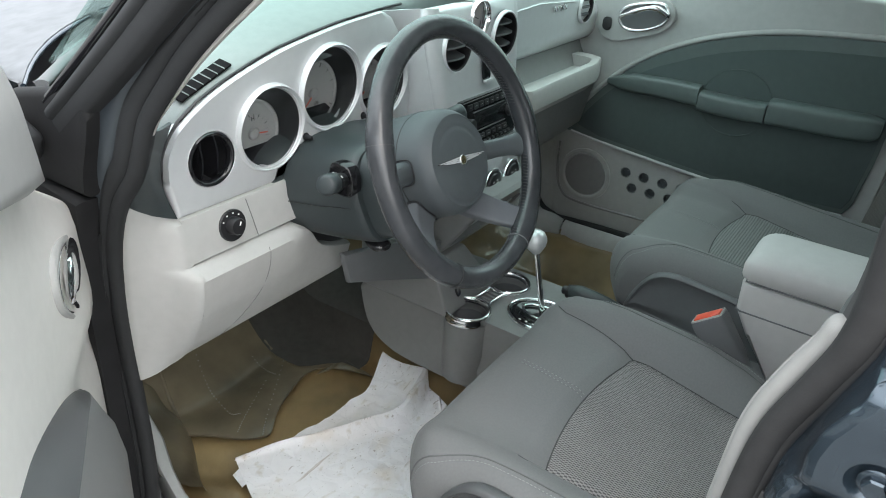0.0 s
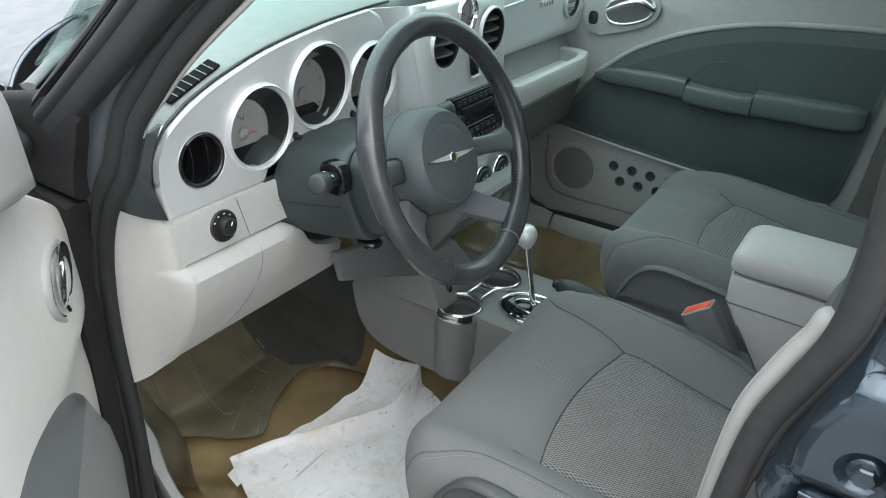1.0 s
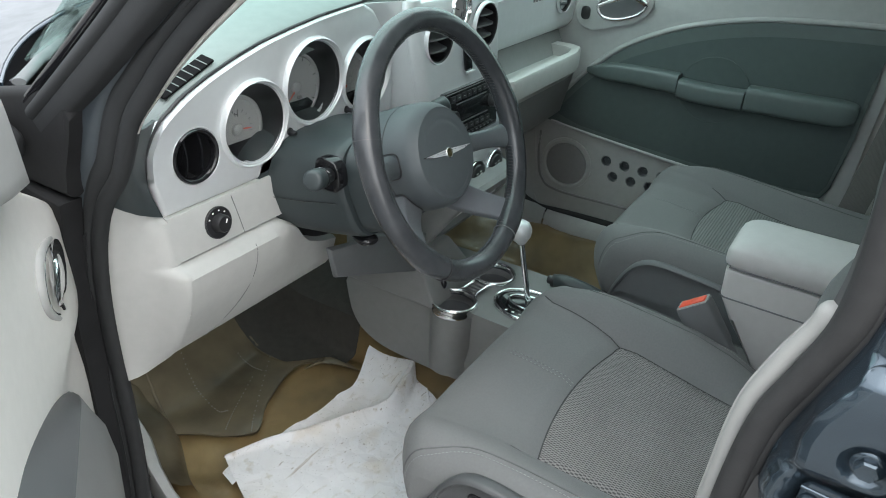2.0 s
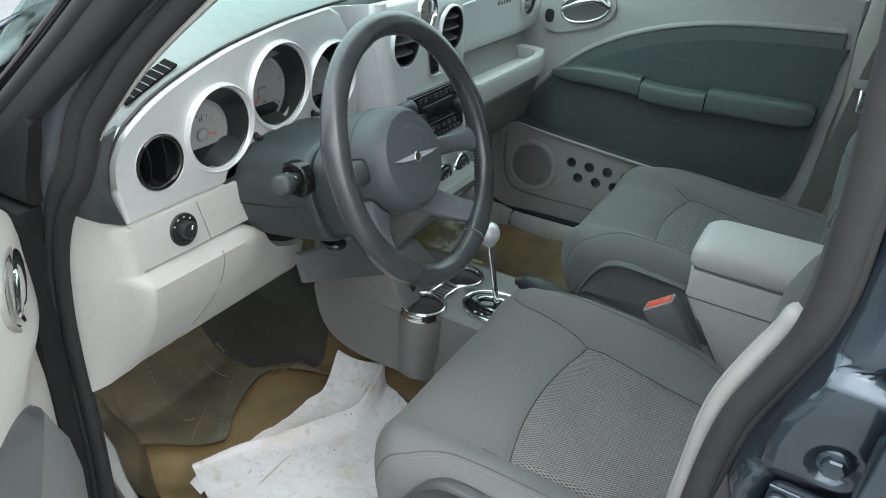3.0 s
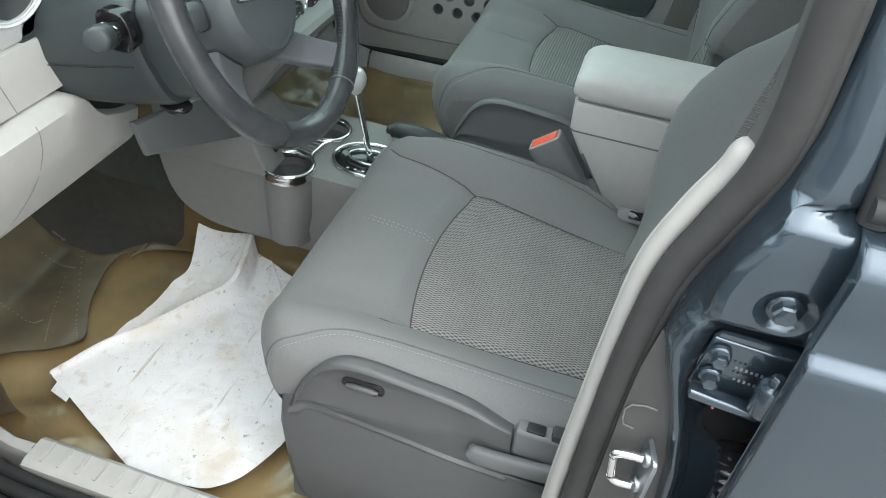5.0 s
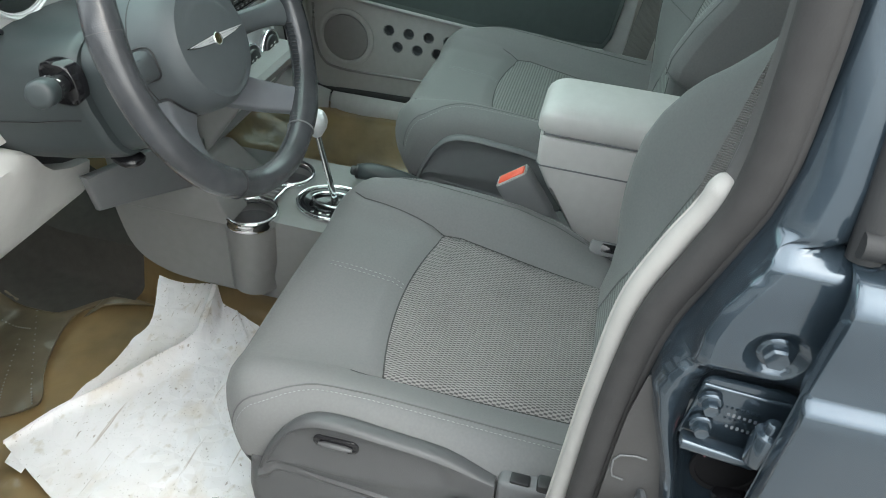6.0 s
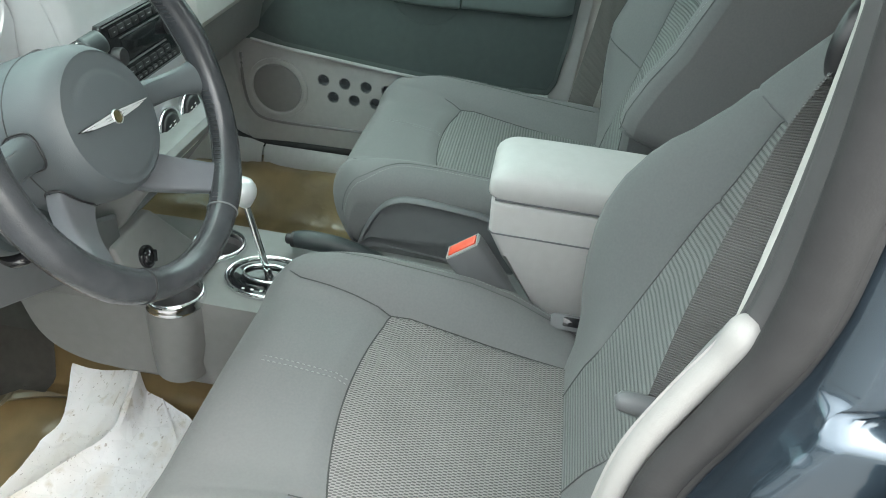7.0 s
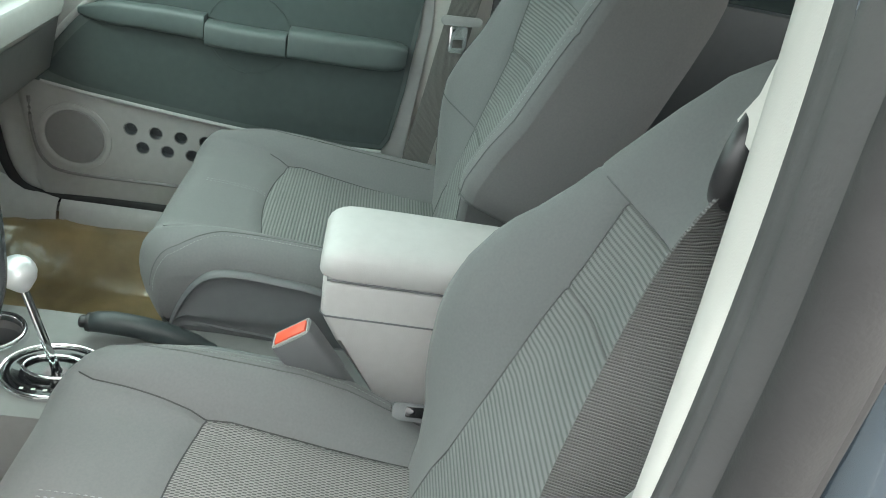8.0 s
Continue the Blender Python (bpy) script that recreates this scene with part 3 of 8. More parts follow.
        # round the side and the rear shell
        for v, nn in ((0.995, -0.075), (0.97, -0.095), (0.6, -0.105), (0, -0.11), (-0.6, -0.105), (-0.97, -0.095), (-0.995, -0.075), (-1, -0.06 - crown)):
            row.append(org + hv * rise(h) + nv * (nn if h < 0.62 else lerp(nn, -0.08, (h - 0.62) / 0.04)) + Vector((v * half(h, v), 0, 0)))
            uv.append((h, v))
        row.append(row[0])
        uv.append(uv[0])
        rows.append(row)
        uvs.append(uv)
    c0 = vs.index(-0.6)
    c1 = c0 + 24
    j1, j2 = hs.index(c1h), hs.index(c2h)

    def where2(i, j):
        if c0 <= j < c1 and i < j1:
            return "back_insert"
        if c0 <= j < c1 and i < j2:
            return "upper_back_insert"
        return "backrest"

    got = patches(rows, uvs, where2, ("backrest", "back_insert", "upper_back_insert"))
    b = got["backrest"]
    b.faces.new([b.verts.new(p) for p in rows[-1][:-1]])
    back = part("backrest", b, M_SEAT, seat, "grey cloth backrest with raised side bolsters", 60)
    part("back_insert", got["back_insert"], M_RIB, back, "pale ribbed cloth insert", 60)
    part("upper_back_insert", got["upper_back_insert"], M_RIB, back, "darker ribbed cloth insert", 60)
    bm = bmesh.new()
    for j in (c0, c1):
        tube(bm, [r[j] + nv * 0.0006 for r in rows[1:j2 + 1]], 0.001, 6)
    for i in (j1, j2):
        tube(bm, [rows[i][j] + nv * 0.0004 for j in range(c0 - (4 if i == j2 else 0), c1 + 1 + (4 if i == j2 else 0))], 0.001, 6)
    for v in (-0.95, 0.95):
        j = vs.index(v)
        tube(bm, [r[j] + nv * 0.0004 for r in rows[1:]], 0.0009, 6)
    if crisp:
        tube(bm, [rows[hs.index(0.216)][j] + nv * 0.0004 for j in range(c0 - 9, len(vs) + 3)], 0.0012, 6)
    part("back_seam", bm, M_SEAMPALE, back, "faint seam lines with crease shade in their colour", 60)
    if crisp:
        bm = bmesh.new()
        for v in (-0.90, 0.90):
            stitch_row(bm, [r[vs.index(v)] + nv * 0.0006 for h, r in zip(hs, rows) if h > 0.21], length=0.004, gap=0.003, r=0.0005)
        part("back_stitching", bm, M_THREAD, back, "pale thread along the backrest's edge", 60)["kind"] = "stuff"

    # side shields: raised arched rim over a hollow, a soft crease and a long ridge below
    top = spline([(y, z, 0) for y, z in ((-0.131, 0.566), (-0.143, 0.606), (-0.163, 0.646), (-0.190, 0.674), (-0.228, 0.683), (-0.292, 0.678), (-0.352, 0.671), (-0.411, 0.652))], 6)
    hollow = spline([(y, z, 0) for y, z in ((-0.140, 0.572), (-0.155, 0.607), (-0.174, 0.642), (-0.198, 0.661), (-0.230, 0.667), (-0.290, 0.664), (-0.345, 0.657), (-0.412, 0.642))], 6)
    crease = spline([(y, z, 0) for y, z in ((-0.136, 0.570), (-0.158, 0.586), (-0.185, 0.587), (-0.232, 0.586), (-0.275, 0.590), (-0.312, 0.598), (-0.352, 0.612), (-0.414, 0.606))], 6)
    ridge = spline([(y, z, 0) for y, z in ((-0.133, 0.562), (-0.160, 0.571), (-0.190, 0.569), (-0.235, 0.565), (-0.286, 0.560), (-0.335, 0.553), (-0.370, 0.550), (-0.416, 0.548))], 6)
    n = len(top)
    for s in (-1, 1):
        outside = cx + s * (0.2550 if s == outer else 0.2760)

        def at(q, dx):
            return Vector((outside - s * dx, q.x, q.y))

        bm = bmesh.new()
        strips = []
        for i in range(n):
            u = i / (n - 1)
            rear = smooth01((u - 0.84) / 0.07)
            front = smooth01(u / 0.12)
            t, h, c, r = top[i], hollow[i], crease[i], ridge[i]
            deep = lerp(0.0075, 0.0005, rear) * front
            row = [at(t, 0.030) + Vector((0, 0, -0.030)), at(t, 0.022) + Vector((0, 0, -0.012)), at(t, 0.014) + Vector((0, 0, -0.009)), at(t, 0.006) + Vector((0, 0, -0.008)), at(t.lerp(h, 0.3), 0.0015) + Vector((0, 0, -0.006)), at(t.lerp(h, 0.7), 0.0) + Vector((0, 0, -0.003)), at(h, 0.0015 * front)]
            row += [at(h.lerp(c, 0.08), deep), at(h.lerp(c, 0.3), deep + 0.0008), at(h.lerp(c, 0.65), deep * 0.75 + 0.0005), at(h.lerp(c, 0.9), lerp(0.004, 0.001, rear)), at(c, 0.0028)]
            low = 0.0095 * front
            row += [at(c.lerp(r, 0.25), lerp(0.0028, low, 0.5)), at(c.lerp(r, 0.75), low), at(c.lerp(r, 0.95), low), at(r, lerp(low, low - 0.0045, smooth01((u - 0.2) / 0.2)))]
            for z, dx in ((-0.006, low - 0.003), (-0.014, low + 0.001), (-0.03, 0.0105)):
                row.append(Vector((outside - s * dx, r.x, r.y + z)))
            row.append(Vector((outside - s * 0.0125, r.x + 0.006 * (1 - u), 0.44)))
            row.append(Vector((outside - s * 0.0130, r.x + 0.008 * (1 - u), 0.345)))
            strips.append(row)
        quads(bm, strips)
        quads(bm, [[p.copy() for p in strips[0]], [p + Vector((s * -0.03, -0.004, 0)) for p in strips[0]]])
        quads(bm, [[p.copy() for p in strips[-1]], [p + Vector((s * -0.03, 0, 0)) for p in strips[-1]]])
        # Inner shields are coloured lighter to offset the shade between the seats.
        sh = part("side_shield", bm, M_SIDE if s == outer else M_SHIELD, seat, "moulded charcoal plastic side shield with arched rim", 50)
        if s == outer:
            bm = bmesh.new()
            prism(bm, rounded(0.054, 0.020, 0.009), 0.004, frame_of((outside - s * 0.0100, -0.2295, 0.6375), (0, 1, -0.02), (0, 0.02, 1)) if s > 0 else frame_of((outside + 0.0100, -0.2295, 0.6375), (0, -1, 0.02), (0, 0.02, 1)), 0.0015)
            gp = part("height_grip", bm, M_GLOSS, sh, "small black oval grip")
            bm = bmesh.new()
            tube(bm, [(outside - s * 0.0035, -0.2295 + a, 0.6370 - 0.02 * a) for a in (-0.020, -0.012, 0.012, 0.020)], [0.002, 0.0040, 0.0040, 0.002], 12)
            part("grip_bar", bm, M_SIDE, gp, "bar across the grip", 60)
            bm = bmesh.new()
            pts = spline([(outside - s * 0.002, -0.366, 0.588), (outside + s * 0.002, -0.385, 0.590), (outside + s * 0.004, -0.43, 0.595), (outside + s * 0.004, -0.53, 0.604)], 6)
            quads(bm, [rounded_ring(p, (1, 0, 0), (0, 0.1, 1), 0.007, w, 0.6, 20) for p, w in zip(pts, [0.005, 0.009, 0.012] + [0.0135] * 14 + [0.014, 0.014])], closed=True, caps=True)
            part("recline_lever", bm, M_SHIELD, sh, "grey recliner lever", 50)
            # belt bracket behind the shield
            bm = bmesh.new()
            box(bm, (outside - s * 0.016, -0.452, 0.628), (0.030, 0.076, 0.044), 0.006, 3)
            bk = part("belt_bracket", bm, M_SHIELD, seat, "grey lap belt bracket")
            bm = bmesh.new()
            box(bm, (outside - s * 0.012, -0.437, 0.6495), (0.014, 0.022, 0.006), 0.002, 2)
            box(bm, (outside - s * 0.012, -0.470, 0.652), (0.018, 0.030, 0.012), 0.003, 2)
            part("bracket_slot", bm, M_BLACK, bk, "black latch in the bracket")
    bm = bmesh.new()
    base = [(-0.116, 0.575), (-0.110, 0.51), (-0.12, 0.40), (-0.15, 0.32), (-0.55, 0.32), (-0.56, 0.54)]
    prism(bm, base, 0.496, frame_of((cx - 0.248, 0, 0), (0, 1, 0), (0, 0, 1)), 0.015, 3)
    part("seat_base", bm, M_SIDE, seat, "dark plastic seat base")
    for s in (-1, 1):
        bm = bmesh.new()
        box(bm, (cx + s * 0.19, -0.36, 0.305), (0.04, 0.5, 0.03), 0.005)
        part("seat_rail", bm, M_STEEL, seat)
    return seat


make_seat(-0.36, -1, "grey cloth driver seat with pale mesh insert, beside the open door", 28.0, -0.490, (0.33, 0.435))
make_seat(0.36, 1, "grey-green cloth passenger seat with pale ribbed insert", 20.0, -0.548, (0.372, 0.490))


# ---- steering wheel and column ----
WC, RAKE, SPIN = Vector((-0.36, -0.004, 0.985)), 0.399, -0.091
WV = Vector((0, math.sin(RAKE), math.cos(RAKE)))
WN = Vector((0, -math.cos(RAKE), math.sin(RAKE)))
WM = frame_of(WC, (1, 0, 0), WV) @ pose(0, 0, 0, 0, 0, math.degrees(SPIN))


def make_wheel():
    wheel = thing("steering_wheel", "dark grey leather four-spoke steering wheel with winged badge", "steering wheel")
    bm = bmesh.new()
    n = 96
    rx, ry, rr = -0.002, 0.009, 0.178  # the rim's centre lies a little above the badge
    pts = [WM @ Vector((rx + rr * math.cos(2 * math.pi * k / n), ry + rr * math.sin(2 * math.pi * k / n), 0)) for k in range(n)]
    rad = []
    for k in range(n):
        a = 360 * k / n
        g = sum(math.exp(-(((a - c + 180) % 360 - 180) / 9) ** 2) for c in (12, 168, -50, 230))
        rad.append(0.0165 + 0.0018 * g)
    tube(bm, pts, rad, 20, closed=True, up=WN)
    rim = part("rim", bm, M_LEATHER, wheel, "worn dark leather rim", 70)
    for a in (12.4, 167.6, -60.8, 240.8):
        bm = bmesh.new()
        c, d = math.cos(radians(a)), math.sin(radians(a))
        ring = [WM @ Vector((rx + (rr + 0.0172 * math.cos(t)) * c, ry + (rr + 0.0172 * math.cos(t)) * d, 0.0172 * math.sin(t))) for t in [2 * math.pi * k / 24 for k in range(24)]]
        tube(bm, ring, 0.0011, 6, closed=True, up=WM.to_3x3() @ Vector((-d, c, 0)))
        part("leather_seam", bm, M_BLACK if a > 0 else M_SHIELD, rim, "seam round the rim", 60)
    bm = bmesh.new()
    for a0, a1 in ((-62, -8), (14, 70), (110, 166), (188, 242)):
        for k in range(int((a1 - a0) * 0.55)):
            a = radians(a0 + (a1 - a0) * k / ((a1 - a0) * 0.55))
            r = rr - 0.0168
            p = WM @ Vector((rx + r * math.cos(a), ry + r * math.sin(a), 0.004))
            q = WM @ Vector((rx + r * math.cos(a + 0.014), ry + r * math.sin(a + 0.014), -0.004))
            tube(bm, [p, q], 0.0007, 5)
    part("rim_lacing", bm, M_BLACK, rim, "laced thread inside the rim", 60)["kind"] = "stuff"
    # hub: deep drum, bevelled front ring and a flat pad with a shallow ring pressed into it
    bm = bmesh.new()
    lathe(bm, [(0.072, -0.125), (0.0785, -0.115), (0.0795, -0.075), (0.0788, -0.045), (0.0770, -0.030), (0.0755, -0.0255), (0.0735, -0.0215), (0.0690, -0.0140), (0.0665, -0.0112)], 72, WM, cap=False)
    hub = part("hub", bm, M_SLATE, wheel, "slate plastic hub drum with bevelled rim", 50)
    bm = bmesh.new()
    rings = []
    for k in range(25):
        r = lerp(0.0668, 0.0005, k / 24)
        ring = []
        for j in range(72):
            t = 2 * math.pi * j / 72
            x, y = r * math.cos(t), r * math.sin(t)
            q = math.hypot(x, y + 0.007) - 0.0555
            way = smooth01((abs(math.sin(math.atan2(y + 0.007, x))) - 0.45) / 0.4)
            z = -0.0112 + 0.0022 * (1 - (r / 0.067) ** 2) - (0.0022 * math.exp(-(q / 0.0028) ** 2) + 0.0012 * smooth01(q / 0.006)) * way
            ring.append(WM @ Vector((x, y, z)))
        rings.append(ring)
    quads(bm, rings, closed=True)
    part("airbag_pad", bm, M_SLATE, hub, "round airbag pad with pressed arcs", 60)
    # split line round the drum
    bm = bmesh.new()
    tube(bm, [WM @ Vector((0.0793 * math.cos(t), 0.0793 * math.sin(t), -0.066)) for t in [2 * math.pi * k / 72 for k in range(72)]], 0.0008, 6, closed=True, up=WN)
    part("drum_joint", bm, M_BLACK, hub, "dark joint round the drum", 60)

    def spoke(path, widths, thick, square, mat, label):
        """path: places in the wheel's plane, from the drum to the rim; the section is a flat bar with rounded edges."""
        path = [Vector(p) for p in path]
        rings = []
        n = len(path)
        for i, p in enumerate(path):
            d = (path[min(i + 1, n - 1)] - path[max(i - 1, 0)]).normalized()
            w = Vector((-d.y, d.x, 0)).normalized()
            u = d.cross(w)
            rings.append([WM @ (p + w * widths[i] / 2 * math.copysign(abs(math.cos(t)) ** square, math.cos(t)) + u * thick[i] * math.copysign(abs(math.sin(t)) ** square, math.sin(t))) for t in [2 * math.pi * (k + 0.5) / 28 for k in range(28)]])
        b3 = bmesh.new()
        quads(b3, rings, closed=True, caps=True)
        return part("spoke", b3, mat, wheel, label, 45)

    def socket(at, wide, high, turn):
        """Black ring that paints the shadow outline where a spoke comes out of the drum."""
        b3 = bmesh.new()
        a0 = math.atan2(at[1], at[0])
        pts = []
        for k in range(36):
            t = 2 * math.pi * k / 36
            du = wide / 2 * math.copysign(abs(math.cos(t)) ** 0.6, math.cos(t))
            dz = high / 2 * math.copysign(abs(math.sin(t)) ** 0.6, math.sin(t))
            a = a0 + du / 0.079
            pts.append(WM @ Vector((0.0797 * math.cos(a), 0.0797 * math.sin(a), at[2] + dz + turn * du)))
        tube(b3, pts, 0.0011, 6, closed=True, up=WM.to_3x3() @ Vector((at[0], at[1], 0)))
        part("spoke_shadow_ring", b3, M_BLACK, hub, "black ring drawing the shadow round the spoke's root", 60)

    for sx in (-1, 1):
        pts = spline([(sx * 0.060, 0.000, -0.060), (sx * 0.086, 0.000, -0.056), (sx * 0.116, -0.001, -0.046), (sx * 0.146, -0.002, -0.030), (sx * 0.170, -0.004, -0.010)], 4)
        sp = spoke(pts, [curve_at([(0, 0.036), (0.3, 0.033), (0.65, 0.029), (0.85, 0.032), (1, 0.044)], k / 16) for k in range(17)], [0.018 - 0.004 * k / 16 for k in range(17)], 0.75, M_SLATE, "slate plastic upper spoke with fine ribs")
        socket((sx * 0.079, 0.001, -0.057), 0.037, 0.039, 0)
        # fine ribs across the spoke's upper face
        b3 = bmesh.new()
        for k in range(20):
            u = 0.42 + 0.5 * k / 19
            i = u * 16
            p = pts[int(i)].lerp(pts[min(int(i) + 1, 16)], i - int(i))
            hw = 0.0115
            tube(b3, [WM @ (p + Vector((0, -hw, lerp(0.0158, 0.0128, u)))), WM @ (p + Vector((0, 0, lerp(0.0172, 0.0140, u)))), WM @ (p + Vector((0, hw, lerp(0.0158, 0.0128, u))))], 0.0006, 5)
        rb = part("spoke_rib", b3, M_SLATE, sp, "fine ribs across the spoke", 60)
        rb["kind"] = "stuff"
        pts = spline([(sx * 0.040, -0.052, -0.066), (sx * 0.060, -0.070, -0.060), (sx * 0.084, -0.090, -0.042), (sx * 0.104, -0.107, -0.020), (sx * 0.124, -0.122, -0.002)], 4)
        spoke(pts, [curve_at([(0, 0.050), (0.35, 0.045), (0.8, 0.036), (1, 0.040)], k / 16) for k in range(17)], [0.011 - 0.003 * k / 16 for k in range(17)], 0.38, M_SPOKE, "flat grey plastic lower spoke")
        socket((sx * 0.0525, -0.0592, -0.062), 0.050, 0.026, 0)
    # winged badge
    bm = bmesh.new()
    for sx in (-1, 1):
        for y0, y1, ln in ((0.0042, 0.0028, 0.056), (0.0012, 0.0014, 0.049), (-0.0018, 0.0002, 0.042)):
            prism(bm, [(sx * 0.006, y0 - 0.0011), (sx * 0.022, lerp(y0, y1, 0.45) - 0.0010), (sx * (ln - 0.002), y1 - 0.0006), (sx * ln, y1 + 0.0002), (sx * 0.022, lerp(y0, y1, 0.45) + 0.0010), (sx * 0.006, y0 + 0.0012)][::sx], 0.0030, WM @ pose(0, 0, -0.0095))
    badge = part("badge", bm, M_SILVER, hub, "chrome winged badge", 30)
    badge["kind"] = "stuff"
    bm = bmesh.new()
    for sx in (-1, 1):
        prism(bm, [(sx * 0.004, -0.0040), (sx * 0.045, -0.0008), (sx * 0.0575, 0.0022), (sx * 0.0575, 0.0034), (sx * 0.022, 0.0048), (sx * 0.004, 0.0064)][::sx], 0.0018, WM @ pose(0, 0, -0.0098))
    part("badge_base", bm, M_BLACK, badge, "dark ground between the wing lines", 30)
    bm = bmesh.new()
    lathe(bm, [(0.0080, 0), (0.0080, 0.0036), (0.0070, 0.0043), (0.0062, 0.0036)], 28, WM @ pose(0, 0, -0.0100), cap=False)
    part("medallion_ring", bm, M_CHROME, badge, "chrome ring of the medallion", 60)
    bm = bmesh.new()
    lathe(bm, [(0.0064, 0), (0.0064, 0.0034), (0.0046, 0.0031), (0.001, 0.0036)], 24, WM @ pose(0, 0, -0.0100))
    part("medallion", bm, M_GOLD, badge, "round gold medallion")
    return wheel


make_wheel()


def make_column():
    col = thing("steering_column", "slate plastic steering column shroud with stalks", "steering column")
    cx = -0.36

    def section(y, z, hw, up, down, p):
        """Arched upper half, boxier lower half."""
        out = []
        for k in range(48):
            t = 2 * math.pi * k / 48
            ct, st = math.cos(t), math.sin(t)
            q = p if st > 0 else p * 0.62
            dz = (up if st > 0 else down) * math.copysign(abs(st) ** q, st)
            w = hw * math.copysign(abs(ct) ** (q if st > 0 else p * 0.7), ct) * (1 - 0.16 * max(0.0, -dz / down))
            out.append(Vector((cx + w, y + 0.25 * dz, z + 0.97 * dz)))
        return out

    # housing with a sharp front shoulder
    bm = bmesh.new()
    quads(bm, [section(*q) for q in ((0.31, 0.892, 0.128, 0.084, 0.080, 0.8), (0.27, 0.892, 0.123, 0.083, 0.080, 0.74), (0.225, 0.896, 0.118, 0.082, 0.080, 0.68), (0.18, 0.902, 0.112, 0.081, 0.080, 0.64), (0.148, 0.908, 0.107, 0.081, 0.080, 0.62), (0.125, 0.912, 0.1035, 0.0795, 0.0795, 0.62), (0.120, 0.913, 0.1020, 0.0785, 0.079, 0.62), (0.115, 0.914, 0.0975, 0.0750, 0.077, 0.62))], closed=True, caps=True)
    part("shroud", bm, M_COLUMN, col, "slate plastic column housing", 40)
    # front half, stepped in behind the bright edge
    bm = bmesh.new()
    quads(bm, [section(*q) for q in ((0.16, 0.908, 0.093, 0.0765, 0.078, 0.6), (0.132, 0.912, 0.0905, 0.0750, 0.077, 0.58), (0.118, 0.915, 0.088, 0.0735, 0.076, 0.58), (0.098, 0.919, 0.084, 0.071, 0.074, 0.58), (0.082, 0.922, 0.081, 0.067, 0.072, 0.58), (0.074, 0.924, 0.075, 0.061, 0.066, 0.58), (0.070, 0.925, 0.05, 0.04, 0.036, 0.6))], closed=True, caps=True)
    front = part("shroud_front", bm, M_COLUMN, col, "slate front half of the shroud", 40)
    # parting line along the flank
    for sx in (-1, 1):
        bm = bmesh.new()
        tube(bm, [(cx + sx * w, y, z) for w, y, z in ((0.1040, 0.126, 0.9015), (0.1075, 0.150, 0.8985), (0.1122, 0.18, 0.893), (0.1182, 0.225, 0.888), (0.1232, 0.27, 0.884))], 0.0008, 6)
        part("parting_line", bm, M_BLACK, front, "dark parting line", 60)
    bm = bmesh.new()
    quads(bm, [rounded_ring((cx, y, z), (1, 0, 0), (0, 0, 1), hw, hh, 0.8, 40) for y, z, hw, hh in ((0.29, 0.912, 0.152, 0.072), (0.256, 0.912, 0.147, 0.069), (0.246, 0.910, 0.138, 0.063))], closed=True, caps=True)
    part("surround", bm, M_COLUMN, col, "dark arched surround", 45)
    # stalks in oval recesses
    for sx, x0, x1, z in ((-1, -0.462, -0.560, 0.945), (1, -0.262, -0.168, 0.972)):
        bm = bmesh.new()
        quads(bm, [rounded_ring((x, 0.140, z), (0, 1, 0), (0, 0.1, 1), ry, rz, 0.75, 28) for x, ry, rz in ((x0 + sx * -0.012, 0.023, 0.025), (x0 + sx * 0.004, 0.0235, 0.0255), (x0 + sx * 0.0065, 0.021, 0.023), (x0 + sx * 0.006, 0.018, 0.020))], closed=True, caps=True)
        rc = part("stalk_recess", bm, M_GLOSS, col, "black oval recess at the stalk's root", 50)
        bm = bmesh.new()
        tube(bm, [(x0, 0.138, z), (lerp(x0, x1, 0.3), 0.127, z + 0.009), (lerp(x0, x1, 0.55), 0.118, z + 0.016)], [0.011, 0.0095, 0.010], 16)
        st = part("stalk", bm, M_BLACK, col, "black control stalk")
        ax = Vector((x1 - x0, -0.036, 0.028)).normalized()
        m = Matrix.Translation((lerp(x0, x1, 0.32), 0.126, z + 0.009)) @ ax.to_track_quat("Z", "Y").to_matrix().to_4x4()
        bm = bmesh.new()
        lathe(bm, [(0.010, 0), (0.0132, 0.002), (0.0142, 0.006), (0.0142, 0.014), (0.0132, 0.0155)], 32, m)
        part("stalk_collar", bm, M_BLACK, st, "black turning collar")
        bm = bmesh.new()
        for k in range(20):
            a = 2 * math.pi * k / 20
            tube(bm, [m @ Vector((0.0140 * math.cos(a), 0.0140 * math.sin(a), zz)) for zz in (0.004, 0.013)], 0.0011, 5)
        part("collar_grip", bm, M_BLACK, st, "grip ribs of the collar", 60)["kind"] = "stuff"
        bm = bmesh.new()
        lathe(bm, [(0.0125, 0.0145), (0.0146, 0.0160), (0.0152, 0.019), (0.0150, 0.036), (0.0136, 0.0405), (0.0095, 0.042), (0.0012, 0.0424)], 32, m)
        part("stalk_knob", bm, M_COLUMN, st, "rounded slate knob on the stalk", 60)
        for k, (w, off) in enumerate(((0.010, -0.006), (0.006, 0.004), (0.004, 0.011))):
            bm = bmesh.new()
            box(bm, (0.0143, off * 0.6, 0.0098 + 0.0002 * k), (0.0007, w * 0.5, 0.0022))
            bmesh.ops.transform(bm, matrix=m @ pose(0, 0, 0, 0, 0, 60 + 26 * k), verts=bm.verts)
            part("stalk_mark", bm, M_WHITEINK, st, "small white mark")
    bm = bmesh.new()
